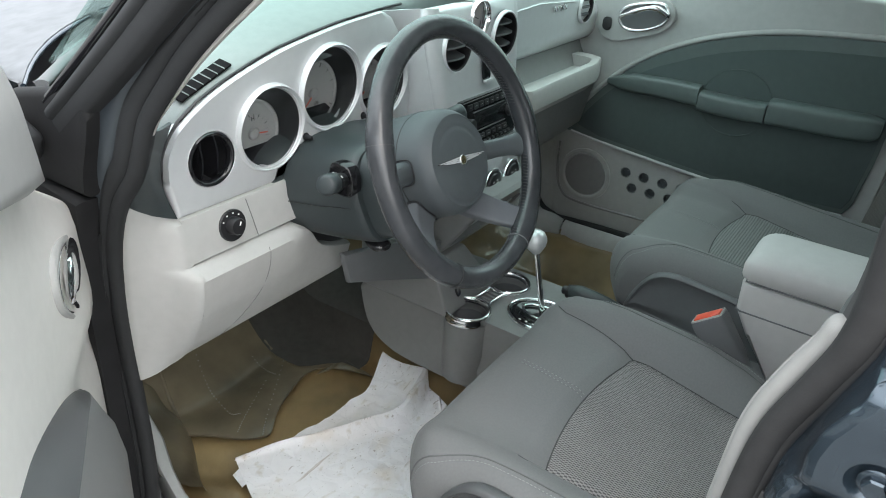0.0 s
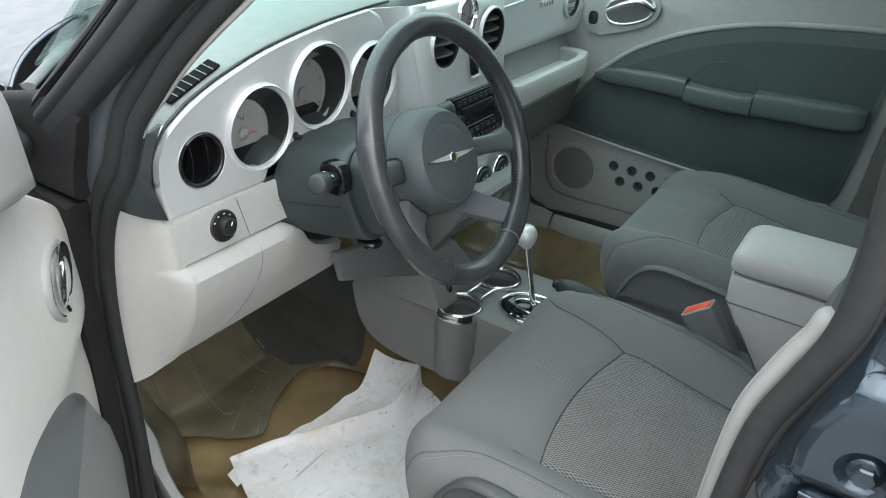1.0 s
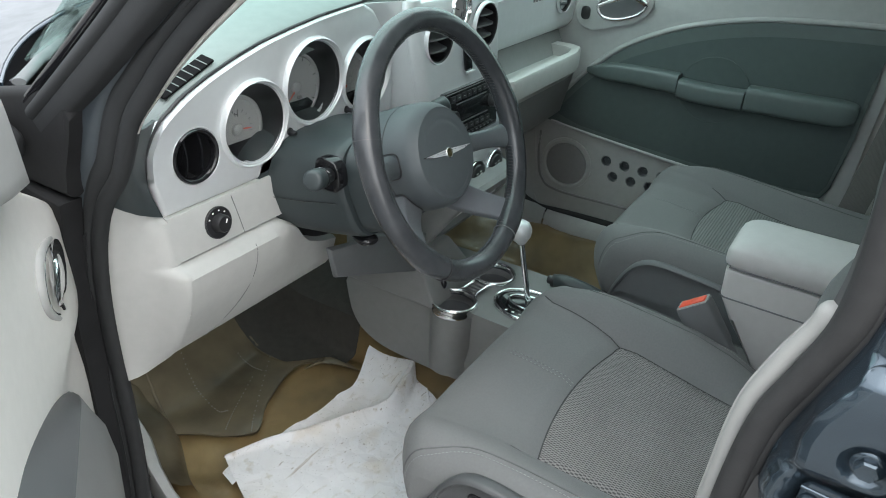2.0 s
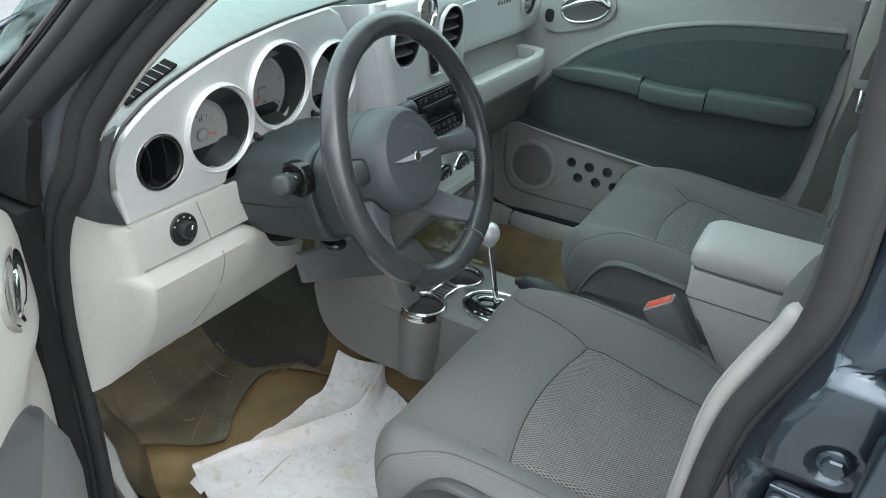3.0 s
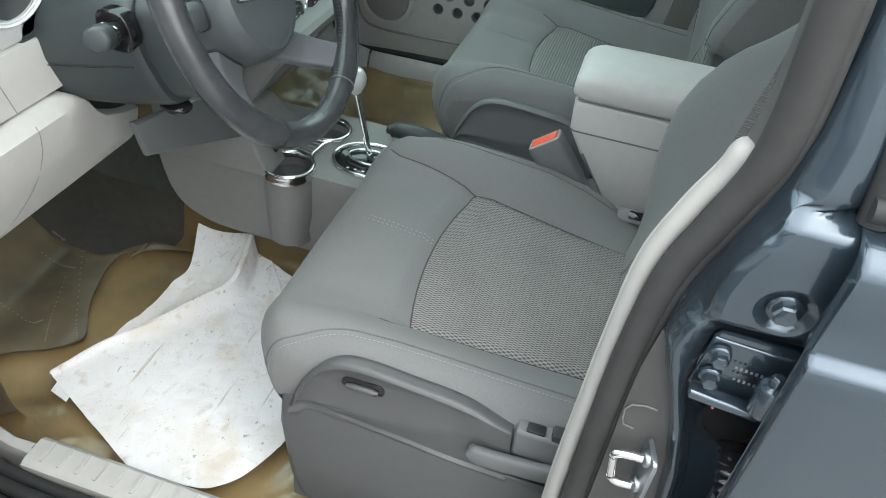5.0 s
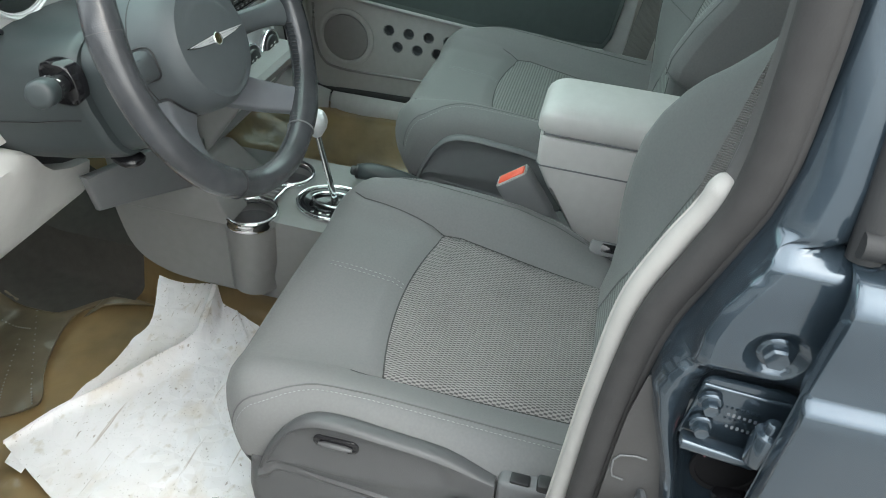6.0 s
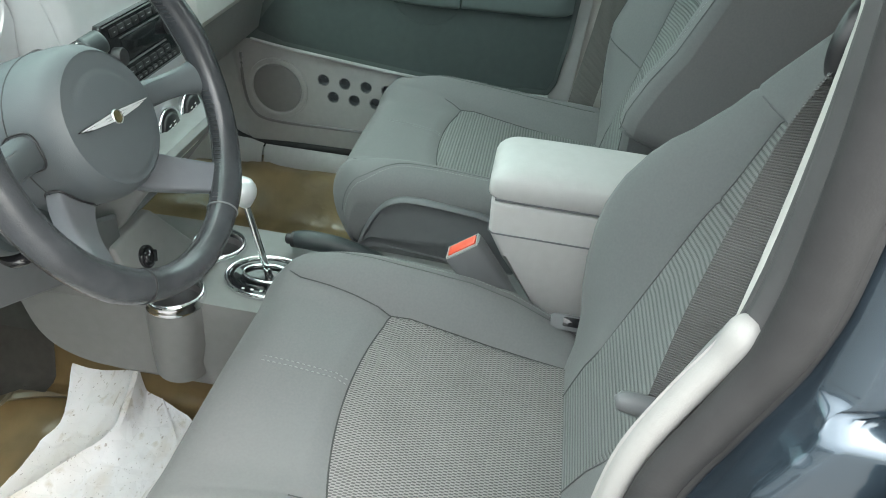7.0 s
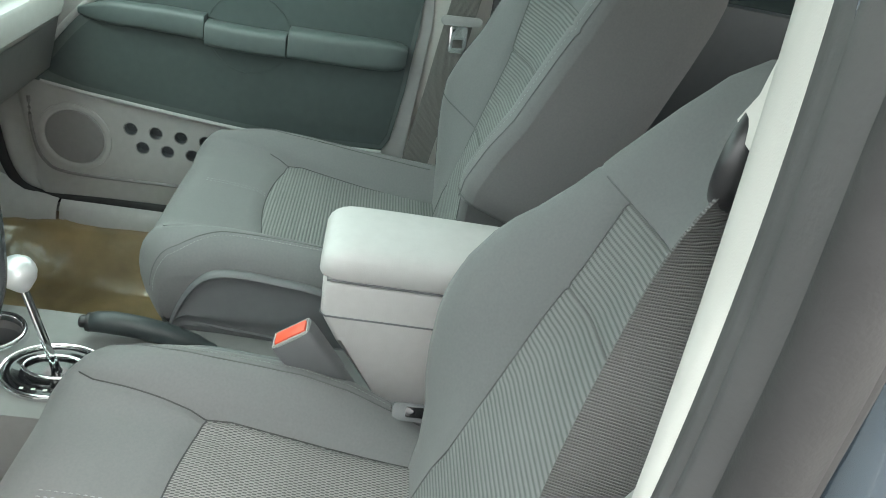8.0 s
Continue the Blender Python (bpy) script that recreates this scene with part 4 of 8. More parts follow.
    tube(bm, spline([(-0.375, 0.17, 0.836), (-0.395, 0.14, 0.831), (-0.412, 0.115, 0.829), (-0.418, 0.092, 0.831)], 6), [0.008] * 7 + [0.012] * 3 + [0.017] * 6 + [0.015, 0.012, 0.006], 16, flat=0.5)
    part("tilt_lever", bm, M_GLOSS, col, "black tilt lever", 60)
    # Black block put in to paint the shadow gap below the shroud.
    bm = bmesh.new()
    box(bm, (-0.39, 0.285, 0.800), (0.17, 0.06, 0.09), 0.008)
    part("shadow_gap_block", bm, M_BLACK, col, "black block drawing the shadow gap under the column")
    return col


make_column()


# ---- dashboard ----
DY = 0.25  # plane of the gauge panel


def dash_edge(x):
    """Height of the gauge panel's upper edge."""
    return curve_at([(-0.70, 0.96), (-0.672, 1.0), (-0.662, 1.025), (-0.646, 1.044), (-0.61, 1.066), (-0.57, 1.082), (-0.52, 1.098), (-0.465, 1.112), (-0.40, 1.123), (-0.34, 1.131), (-0.22, 1.140), (0.0, 1.148), (0.3, 1.14), (0.55, 1.11), (0.70, 1.06)], x)


GAUGES = ((-0.498, 1.006, 0.0615), (-0.370, 1.040, 0.0655), (-0.2405, 1.024, 0.0615))
VENT_L = (-0.606, 0.988, 0.039)


def make_dashboard():
    dash = thing("dashboard", "two-tone car dashboard with silver gauge panel and light grey lower half", "dashboard")
    # upper pad
    bm = bmesh.new()
    rows = []
    for k in range(49):
        x = -0.70 + 1.40 * k / 48
        e = dash_edge(x)
        up = 1.148 - e
        back = 0.255 + 0.02 * smooth01((x + 0.2) / 0.1)
        side = smooth01((abs(x) - 0.58) / 0.12)
        row = [(x, back + 0.012, e - 0.05), (x, back + 0.004, e - 0.012), (x, back + 0.006, e - 0.002), (x, back + 0.014, e + 0.003)]
        reach = 0.80 - 0.66 * x * x
        for y, dz in ((0.30, 0.008), (0.36, 0.016), (0.45, 0.012), (0.60, -0.01), (0.72, -0.03), (0.82, -0.045)):
            row.append((x * (1 - 0.20 * smooth01((y - 0.28) / 0.30)), 0.30 + (y - 0.30) * (reach - 0.30) / 0.52, e + dz + up * 0.35 * smooth01((y - 0.27) / 0.4)))
        rows.append([Vector(p) for p in row])
    quads(bm, rows)
    solid(bm, 0.006)
    pad = part("top_pad", bm, M_DASHTOP, dash, "soft grey-green upper pad", 50)
    # defroster grille let into the pad
    bm = bmesh.new()
    ga, gb = Vector((-0.626, 0.270, 1.0655)), Vector((-0.540, 0.270, 1.0990))
    d = (gb - ga)
    m = frame_of(ga, d, (0, 1, 0.22))
    ln = d.length
    wd = 0.022
    box(bm, (ln / 2, wd / 2, 0.0005), (ln, wd, 0.004), 0.0012, 2)
    for v in bm.verts:
        v.co = m @ v.co
    gr = part("defroster_grille", bm, M_VOID, dash, "dark slotted defroster grille")
    bm = bmesh.new()
    for k in range(1, 7):
        box(bm, (ln * k / 7, wd / 2, 0.0022), (0.0014, wd, 0.003), 0.0004, 1, None)
    for v in bm.verts:
        v.co = m @ v.co
    part("grille_bar", bm, M_DASHTOP, gr)
    # dark gap between pad and panel
    bm = bmesh.new()
    tube(bm, [(-0.670, 0.2585, 0.925), (-0.6785, 0.2585, 0.955), (-0.678, 0.2585, 0.985), (-0.675, 0.2585, 1.003)] + [(x, 0.2585, dash_edge(x) + 0.0015) for x in [lerp(-0.662, -0.18, k / 60) for k in range(61)]], 0.0024, 6)
    part("pad_gap", bm, M_BLACK, dash, "dark gap under the pad", 60)
    # silver gauge panel
    out = [(-0.667, 0.920), (-0.676, 0.96), (-0.674, 1.0), (-0.664, 1.022), (-0.646, 1.042), (-0.61, 1.064), (-0.57, 1.081), (-0.52, 1.097), (-0.465, 1.111), (-0.40, 1.122), (-0.34, 1.130), (-0.27, 1.136), (-0.238, 1.138), (-0.216, 1.127), (-0.199, 1.099), (-0.180, 1.064), (-0.168, 1.035), (-0.162, 0.99), (-0.162, 0.945), (-0.172, 0.935), (-0.235, 0.93), (-0.26, 0.955), (-0.30, 0.975), (-0.36, 0.985), (-0.42, 0.975), (-0.46, 0.945), (-0.478, 0.920)]
    out = [(p.x, p.y) for p in spline([(a, b, 0) for a, b in out[1:13]], 5)] + out[13:] + out[:1]
    bm = bmesh.new()
    prism(bm, out, 0.022, facing_rear(0, DY + 0.018, 0), 0.007, 4)
    panel = part("gauge_panel", bm, M_SILVER, dash, "satin silver gauge panel")
    cut = []
    for x, z, r in GAUGES + (VENT_L,):
        bm = bmesh.new()
        lathe(bm, [(r, -0.1), (r, 0.1)], 48, facing_rear(x, DY, z))
        cut.append(part("cutter", bm, M_SILVER))
    carve(panel, cut)
    def sunk(bm):
        """Shear the inside of a gauge, so that its well runs down towards the dial."""
        for v in bm.verts:
            v.co.z -= 0.55 * max(0.0, v.co.y - DY)
        return bm

    for x, z, r in GAUGES:
        bm = bmesh.new()
        lathe(bm, [(r + 0.0040, 0.0), (r + 0.0034, 0.005), (r + 0.0020, 0.0078), (r + 0.0006, 0.0084), (r - 0.0006, 0.0076), (r - 0.0010, 0.0058), (r - 0.0020, 0.0056), (r - 0.0030, 0.0062), (r - 0.0042, 0.0052), (r - 0.0050, 0.002), (r - 0.001, -0.003)], 64, facing_rear(x, DY, z), cap=False)
        for v in bm.verts:
            # the bezel stands further out over its upper half, like a visor
            if v.co.y < DY - 0.004:
                v.co.y -= 0.007 * smooth01(0.5 + 0.5 * (v.co.z - z) / r) * smooth01((DY - v.co.y - 0.004) / 0.006)
        pod = part("gauge_pod", bm, M_SILVER, dash, "round silver gauge bezel", 50)
        bm = bmesh.new()
        lathe(bm, [(r - 0.0090, -0.0353), (r - 0.0105, -0.0330), (r - 0.0135, -0.0323), (r - 0.0155, -0.0352)], 48, facing_rear(x, DY, z), cap=False)
        part("dial_ring", sunk(bm), M_DIAL, pod, "pale ring round the dial", 60)
        bm = bmesh.new()
        lathe(bm, [(r - 0.0052, 0.005), (r - 0.0095, -0.036), (r - 0.0095, -0.038), (r - 0.002, -0.038), (r - 0.002, 0.0)], 48, facing_rear(x, DY, z), cap=False)
        part("gauge_well", sunk(bm), M_BLACK, pod, "dark gauge well")
        bm = bmesh.new()
        lathe(bm, [(r - 0.004, -0.039), (r - 0.004, -0.0355), (0.001, -0.0355)], 48, facing_rear(x, DY, z))
        dial = part("dial", sunk(bm), M_DIAL, pod, "pale grey dial face")
        bm = bmesh.new()
        zf = -0.0350
        small = x < -0.45
        for k in range(7 if small else 11):
            a = radians(100 - 19 * k) if small else radians(210 - 24 * k)
            m = facing_rear(x, DY, z) @ pose(0, 0, zf) @ pose(0, 0, 0, 0, 0, math.degrees(a))
            big = k % 2 == 0
            box(bm, (0, 0, 0), ((0.0045 if small else 0.007) if big else 0.003, 0.0009 if small else 0.0014, 0.0006), 0, 1, None)
            for v in list(bm.verts)[-8:]:
                v.co = m @ (v.co + Vector((0.029 if small else r * 0.72, 0, 0)))
        part("tick", sunk(bm), M_BLACK, dial, "black dial marks")
        bm = bmesh.new()
        pts = [(0.9 * r * 0.86 * math.cos(radians(a)), 0.9 * r * 0.86 * math.sin(radians(a))) for a in range(215, 326, 6)]
        prism(bm, pts + [(0.42 * r, -0.30 * r), (-0.42 * r, -0.30 * r)], 0.0008, facing_rear(x, DY, z) @ pose(0, 0, -0.0355))
        part("display_window", sunk(bm), M_GLOSS, dial, "black lower display window")
        bm = bmesh.new()
        lathe(bm, [(0.009, -0.0356), (0.009, -0.030), (0.006, -0.028), (0.001, -0.028)], 24, facing_rear(x, DY, z))
        nd = part("needle_hub", sunk(bm), M_STONE, dial, "grey needle hub")
        bm = bmesh.new()
        prism(bm, [(0.004, -0.0014), (r * 0.42, -0.0007), (r * 0.42, 0.0007), (0.004, 0.0014)], 0.001, facing_rear(x, DY, z) @ pose(0, 0, -0.0315, 0, 0, -8 if x < -0.45 else 222))
        part("needle", sunk(bm), M_RED, nd, "orange needle")
        bm = bmesh.new()
        lathe(bm, [(r - 0.0065, 0.001), (r - 0.0065, 0.0022), (0.001, 0.0032)], 48, facing_rear(x, DY, z))
        ob = part("gauge_glass", bm, M_CLEAR, pod, "clear gauge cover")
        ob.visible_shadow = False
    for gx, gz, txt, size, ox, oz in ((GAUGES[0][0], GAUGES[0][1], "H", 0.010, 0.002, 0.0005), (GAUGES[1][0], GAUGES[1][1], "120", 0.008, 0.0075, -0.0375)):
        cu = bpy.data.curves.new("lettering", "FONT")
        cu.body, cu.size, cu.extrude, cu.align_x = txt, size, 0.0003, "CENTER"
        tmp = new("lettering", cu)
        tmp.matrix_world = facing_rear(gx + ox, DY + 0.0352, gz + oz)
        deps = bpy.context.evaluated_depsgraph_get()
        me = bpy.data.meshes.new_from_object(tmp.evaluated_get(deps))
        me.transform(tmp.matrix_world)
        bpy.data.objects.remove(tmp)
        me.materials.clear()
        me.materials.append(M_BLACK)
        new("lettering", me).parent = dash
    for x, z in ((-0.428, 0.975), (-0.292, 0.977)):
        bm = bmesh.new()
        lathe(bm, [(0.0062, -0.002), (0.0062, 0.001), (0.0036, 0.002), (0.0036, 0.011), (0.0028, 0.0125), (0.0005, 0.0125)], 16, facing_rear(x, DY - 0.004, z))
        part("trip_stem", bm, M_BLACK, dash, "small black reset stem")
    # round air vent with two upright blades
    x, z, r = VENT_L
    air_vent(dash, x, DY, z, r, upright=True)
    return dash


def air_vent(owner, x, y, z, r, upright=False, turn=0):
    m = facing_rear(x, y, z) @ pose(0, 0, 0, 0, turn, 0)
    bm = bmesh.new()
    lathe(bm, [(r + 0.0035, -0.004), (r + 0.003, 0.003), (r + 0.001, 0.0045), (r - 0.001, 0.003), (r - 0.002, -0.004)], 48, m, cap=False)
    ring = part("vent_ring", bm, M_SILVER, owner, "thin silver vent ring", 50)
    bm = bmesh.new()
    lathe(bm, [(r - 0.001, 0.004), (r - 0.003, 0.002), (r - 0.004, -0.03), (0.001, -0.03)], 40, m, cap="end")
    part("vent_well", bm, M_BLACK, ring, "black vent well")
    if upright:
        bm = bmesh.new()
        lathe(bm, [(r - 0.001, 0.004), (r - 0.0025, 0.0062), (r - 0.005, 0.0058), (r - 0.0075, 0.002), (r - 0.008, -0.004)], 48, m, cap=False)
        part("vent_collar", bm, M_GLOSS, ring, "glossy black inner collar", 60)
    for k, off in enumerate((-0.42, 0.24) if upright else (-0.48, 0.02, 0.50)):
        bm = bmesh.new()
        ln = 2 * (r - 0.004) * math.sqrt(1 - min(0.95, abs(off)) ** 2)
        edge = [(0.5 * ln * math.sin(a), 0.012 * math.cos(a)) for a in [radians(-90 + 180 * j / 14) for j in range(15)]]
        quads(bm, [[Vector((dx, v, w * sc - 0.006)) for v, w in edge] for dx, sc in ((-0.0014, 1.0), (0.0014, 1.0))] + [[Vector((0.006 + 0.0014, v, -0.028)) for v, w in edge], [Vector((0.006 - 0.0014, v, -0.028)) for v, w in edge], [Vector((-0.0014, v, w - 0.006)) for v, w in edge]])
        mm = m @ pose(off * r, 0, -0.002, 0, 8, 0) if upright else m @ pose(0, off * r, -0.002) @ pose(0, 0, 0, 0, 0, 90)
        bmesh.ops.transform(bm, matrix=mm, verts=bm.verts)
        part("vent_blade", bm, M_GLOSS if upright else M_SHIELD, ring)
    return ring


dashboard = make_dashboard()


def pillar_line(z):
    """Place of the seal's inner edge, front to back, at height z."""
    return curve_at([(0.33, 0.35), (0.40, 0.305), (0.50, 0.290), (0.604, 0.291), (0.666, 0.294), (0.735, 0.297), (0.792, 0.296), (0.838, 0.292), (0.883, 0.284), (0.921, 0.271), (0.956, 0.254), (0.990, 0.222), (1.026, 0.202), (1.075, 0.180), (1.095, 0.162), (1.129, 0.132), (1.172, 0.090), (1.209, 0.045), (1.241, 0.004), (1.30, -0.07), (1.37, -0.16)], z)


def make_knee_panel():
    """Light grey lower dash: flat strip, bulging knee bolster and the cap beside the door."""
    low = thing("knee_panel", "light grey moulded lower dash panel under the gauges", "dash panel")
    bm = bmesh.new()
    rows = []
    for k in range(13):
        x = lerp(-0.668, -0.440, k / 12)
        rows.append([Vector((x, 0.256, 0.922)), Vector((x, 0.243, 0.919)), Vector((x, 0.241, 0.915)), Vector((x + 0.004 * k / 12, 0.236, 0.884)), Vector((x + 0.012 * k / 12, 0.232, 0.856)), Vector((x + 0.012 * k / 12, 0.25, 0.853))])
    quads(bm, rows)
    solid(bm, 0.004)
    strip = part("switch_strip", bm, M_LIGHT, low, "light grey switch strip", 40)
    # bolster
    def belly(z):
        return curve_at([(0.69, 0.272), (0.70, 0.262), (0.715, 0.250), (0.75, 0.232), (0.78, 0.218), (0.818, 0.210), (0.838, 0.209), (0.846, 0.214), (0.851, 0.226)], z)

    bm = bmesh.new()
    rows = []
    for k in range(41):
        x = lerp(-0.668, -0.325, k / 40)
        zt = curve_at([(-0.70, 0.851), (-0.50, 0.851), (-0.475, 0.847), (-0.450, 0.832), (-0.430, 0.805), (-0.412, 0.787), (-0.37, 0.766), (-0.325, 0.752)], x)
        sink = 0.014 * smooth01((x + 0.50) / 0.08)
        row = [Vector((x, belly(zt) + sink + 0.05, zt + 0.002)), Vector((x, belly(zt) + sink + 0.008, zt + 0.002))]
        for q in range(15):
            z = lerp(zt - 0.002, 0.690, q / 14)
            row.append(Vector((x, belly(z) + sink * (1 - q / 14), z)))
        rows.append(row + [Vector((x, 0.35, 0.694))])
    quads(bm, rows)
    solid(bm, 0.004)
    part("knee_bolster", bm, M_LIGHT, low, "bulging light grey knee bolster", 45)
    # cap towards the door, flush with strip and bolster
    bm = bmesh.new()
    rows = []
    for z in (0.957, 0.945, 0.928, 0.915, 0.90, 0.88, 0.868, 0.858, 0.8535, 0.851, 0.847, 0.842, 0.838, 0.825, 0.81, 0.79, 0.77, 0.75, 0.73, 0.715, 0.70, 0.692, 0.690):
        left = Vector((-0.731, pillar_line(z) + 0.004, z - 0.024 * smooth01((0.77 - z) / 0.08)))
        strip_y = curve_at([(0.856, 0.232), (0.884, 0.236), (0.915, 0.241), (0.922, 0.256)], z)
        right = Vector((-0.667, belly(z) if z < 0.852 else strip_y, min(z, 0.9215)))
        row = [left + Vector((0, 0.05, 0)), left]
        for q in (0.1, 0.2, 0.35, 0.5, 0.65, 0.8, 0.9, 0.96):
            p = left.lerp(right, q)
            flat = curve_at([(0.69, 0.272), (0.75, 0.240), (0.82, 0.226), (0.86, 0.230), (0.966, 0.246)], z)
            p.y = lerp(lerp(left.y, flat, q), right.y, smooth01((q - 0.5) / 0.5)) - 0.006 * math.sin(math.pi * min(1, q * 1.4)) * (q < 0.71)
            row.append(p)
        rows.append(row + [right, right + Vector((0.004, 0.001, 0))])
    quads(bm, rows)
    part("end_cap", bm, M_LIGHT, low, "light grey end cap", 50)
    # dark upper end cap
    bm = bmesh.new()
    rows = []
    left = [(-0.731, pillar_line(z) + 0.004, z) for z in (1.072, 1.04, 1.0, 0.957)]
    right = [(-0.650, 0.262, 1.046), (-0.676, 0.2545, 1.010), (-0.6815, 0.2525, 0.970), (-0.668, 0.2495, 0.921)]
    for a, b in zip(spline(left, 5), spline(right, 5)):
        rows.append([a + Vector((0, 0.06, 0)), a] + [a.lerp(b, q) + Vector((-0.006, -0.006, 0)) * math.sin(math.pi * q) for q in (0.2, 0.5, 0.8)] + [b])
    quads(bm, rows)
    solid(bm, 0.004)
    part("upper_end_cap", bm, M_COLUMN, low, "slate upper end cap", 50)
    # lamp switch
    bm = bmesh.new()
    m = facing_rear(-0.590, 0.2375, 0.887) @ pose(0, 0, 0, -8, 0, 0)
    lathe(bm, [(0.0235, -0.004), (0.0235, 0.003), (0.0225, 0.004), (0.0215, 0.003), (0.001, 0.003)], 40, m)
    sw = part("lamp_switch", bm, M_BLACK, low, "round black lamp switch plate")
    bm = bmesh.new()
    lathe(bm, [(0.0135, 0.003), (0.0125, 0.014), (0.011, 0.016), (0.001, 0.016)], 28, m)
    kn = part("switch_knob", bm, M_BLACK, sw, "black turning knob")
    bm = bmesh.new()
    box(bm, (0, 0, 0), (0.0014, 0.006, 0.001))
    bmesh.ops.transform(bm, matrix=m @ pose(0.003, 0.004, 0.0165, 0, 0, -30), verts=bm.verts)
    part("pointer", bm, M_WHITEINK, kn, "white pointer mark")
    for a in (150, 115, 80, 45):
        bm = bmesh.new()
        box(bm, (0, 0, 0), (0.0024, 0.0018, 0.0006))
        bmesh.ops.transform(bm, matrix=m @ pose(0.0178 * math.cos(radians(a)), 0.0178 * math.sin(radians(a)), 0.0034), verts=bm.verts)
        part("switch_mark", bm, M_WHITEINK, sw, "small white bar mark")
    # panel gap line
    bm = bmesh.new()
    tube(bm, spline([(-0.560, 0.2392, 0.917), (-0.553, 0.2345, 0.884), (-0.548, 0.2304, 0.857)], 4), 0.0006, 5)
    tube(bm, spline([(x, belly(z) - 0.0006, z) for x, z in ((-0.546, 0.843), (-0.546, 0.83), (-0.549, 0.80), (-0.560, 0.765), (-0.580, 0.73), (-0.605, 0.70), (-0.612, 0.692))], 5), 0.0006, 5)
    part("panel_gap", bm, M_CONSOLE, low, "thin dark panel gap")
    # panel under the column: pale plastic darkened to paint the shade there
    bm = bmesh.new()
    prism(bm, [(-0.42, 0.79), (-0.28, 0.755), (-0.13, 0.70), (-0.13, 0.62), (-0.169, 0.632), (-0.404, 0.728)], 0.012, facing_rear(0, 0.19, 0), 0.004)
    part("under_column_panel", bm, M_SHIELD, low, "panel below the column, greyed for its shade")
    return low


make_knee_panel()


def make_centre_stack():
    st = thing("centre_stack", "silver centre stack with round vents, clock and radio", "dash panel")

    def place(x, z, off=0.0):
        """A place on the leaning front face."""
        return Vector((x, curve_at([(0.70, 0.150), (0.80, 0.155), (0.92, 0.178), (1.06, 0.200), (1.15, 0.215)], z) - off, z))

    tilt = frame_of((0, 0.1515, 0.715), (1, 0, 0), (0, 0.063, 0.42))
    half = [(0.112, 0.0), (0.112, 0.06), (0.114, 0.14), (0.124, 0.26), (0.137, 0.345), (0.142, 0.395), (0.136, 0.424)]
    bm = bmesh.new()
    prism(bm, [(-a, b) for a, b in half] + [(a, b) for a, b in half[::-1]], -0.05, tilt, 0.009, 4)
    face = part("stack_face", bm, M_SILVER, st, "satin silver fascia", 40)
    cut = []
    for x, z, r in ((-0.083, 1.065, 0.042), (0.085, 1.066, 0.042), (0.0, 1.106, 0.030)):
        b2 = bmesh.new()
        lathe(b2, [(r, -0.06), (r, 0.06)], 40, facing_rear(x, 0.2, z))
        cut.append(part("cutter", b2, M_SILVER))
    carve(face, cut)
    for x in (-0.083, 0.085):
        air_vent(st, x, place(0, 1.065).y, 1.065, 0.043)
    # rounded edges of the fascia and flanks that run back to the gauge panel
    for s in (-1, 1):
        bm = bmesh.new()
        rim, rows = [], []
        for z in [0.76 + 0.02 * k for k in range(19)] + [1.136]:
            w = curve_at([(0.715, 0.110), (0.85, 0.112), (0.97, 0.121), (1.06, 0.134), (1.11, 0.139), (1.139, 0.134)], z)
            y = place(0, z).y
            back = curve_at([(0.80, 0.154), (0.94, 0.163), (1.03, 0.168), (1.05, 0.172), (1.10, 0.201), (1.127, 0.217), (1.14, 0.232)], z) if s < 0 else 0.160
            rim.append([Vector((s * (w + a), y + b, z)) for a, b in ((-0.006, 0.0025), (0.004, 0.0025), (0.010, 0.0045), (0.016, 0.0080), (0.0215, 0.0130), (0.024, 0.0175), (0.022, 0.024))])
            c = w + 0.024
            rows.append([Vector((s * lerp(c, back, q), lerp(y + 0.020, 0.2585, q), z)) for q in (0.0, 0.25, 0.5, 0.75, 1.0)])
        quads(bm, rim)
        part("fascia_edge", bm, M_SILVER, st, "rounded satin silver edge", 60)
        bm = bmesh.new()
        quads(bm, rows)
        solid(bm, 0.003)
        part("stack_flank", bm, M_SILVER, st, "satin silver flank", 60)
    # clock
    bm = bmesh.new()
    m = facing_rear(0.0, place(0, 1.106).y, 1.106)
    lathe(bm, [(0.033, -0.004), (0.0325, 0.003), (0.031, 0.0045), (0.029, 0.003), (0.027, -0.008), (0.0255, -0.018)], 40, m, cap=False)
    ck = part("clock", bm, M_CHROME, st, "round chrome-ringed clock", 50)
    bm = bmesh.new()
    lathe(bm, [(0.027, -0.018), (0.027, -0.016), (0.001, -0.016)], 40, m)
    cf = part("clock_face", bm, M_DIAL, ck, "white clock face")
    for a, ln in ((70, 0.013), (-20, 0.018)):
        bm = bmesh.new()
        box(bm, (ln / 2, 0, 0), (ln, 0.0014, 0.0006))
        bmesh.ops.transform(bm, matrix=m @ pose(0, 0, -0.0152, 0, 0, a), verts=bm.verts)
        part("clock_pointer", bm, M_BLACK, cf)
    # radio
    p = place(0, 0.9205)
    m = facing_rear(0, p.y, 0.9205) @ pose(0, 0, 0, -9, 0, 0)
    bm = bmesh.new()
    prism(bm, rounded(0.19, 0.097, 0.006), 0.012, m @ pose(0, 0, -0.004), 0.003)
    rd = part("radio", bm, M_GLOSS, st, "black car radio with buttons")
    bm = bmesh.new()
    prism(bm, rounded(0.112, 0.030, 0.003), 0.002, m @ pose(0, 0.004, 0.0075), 0.0006)
    part("radio_display", bm, M_GLOSS, rd, "black display window")
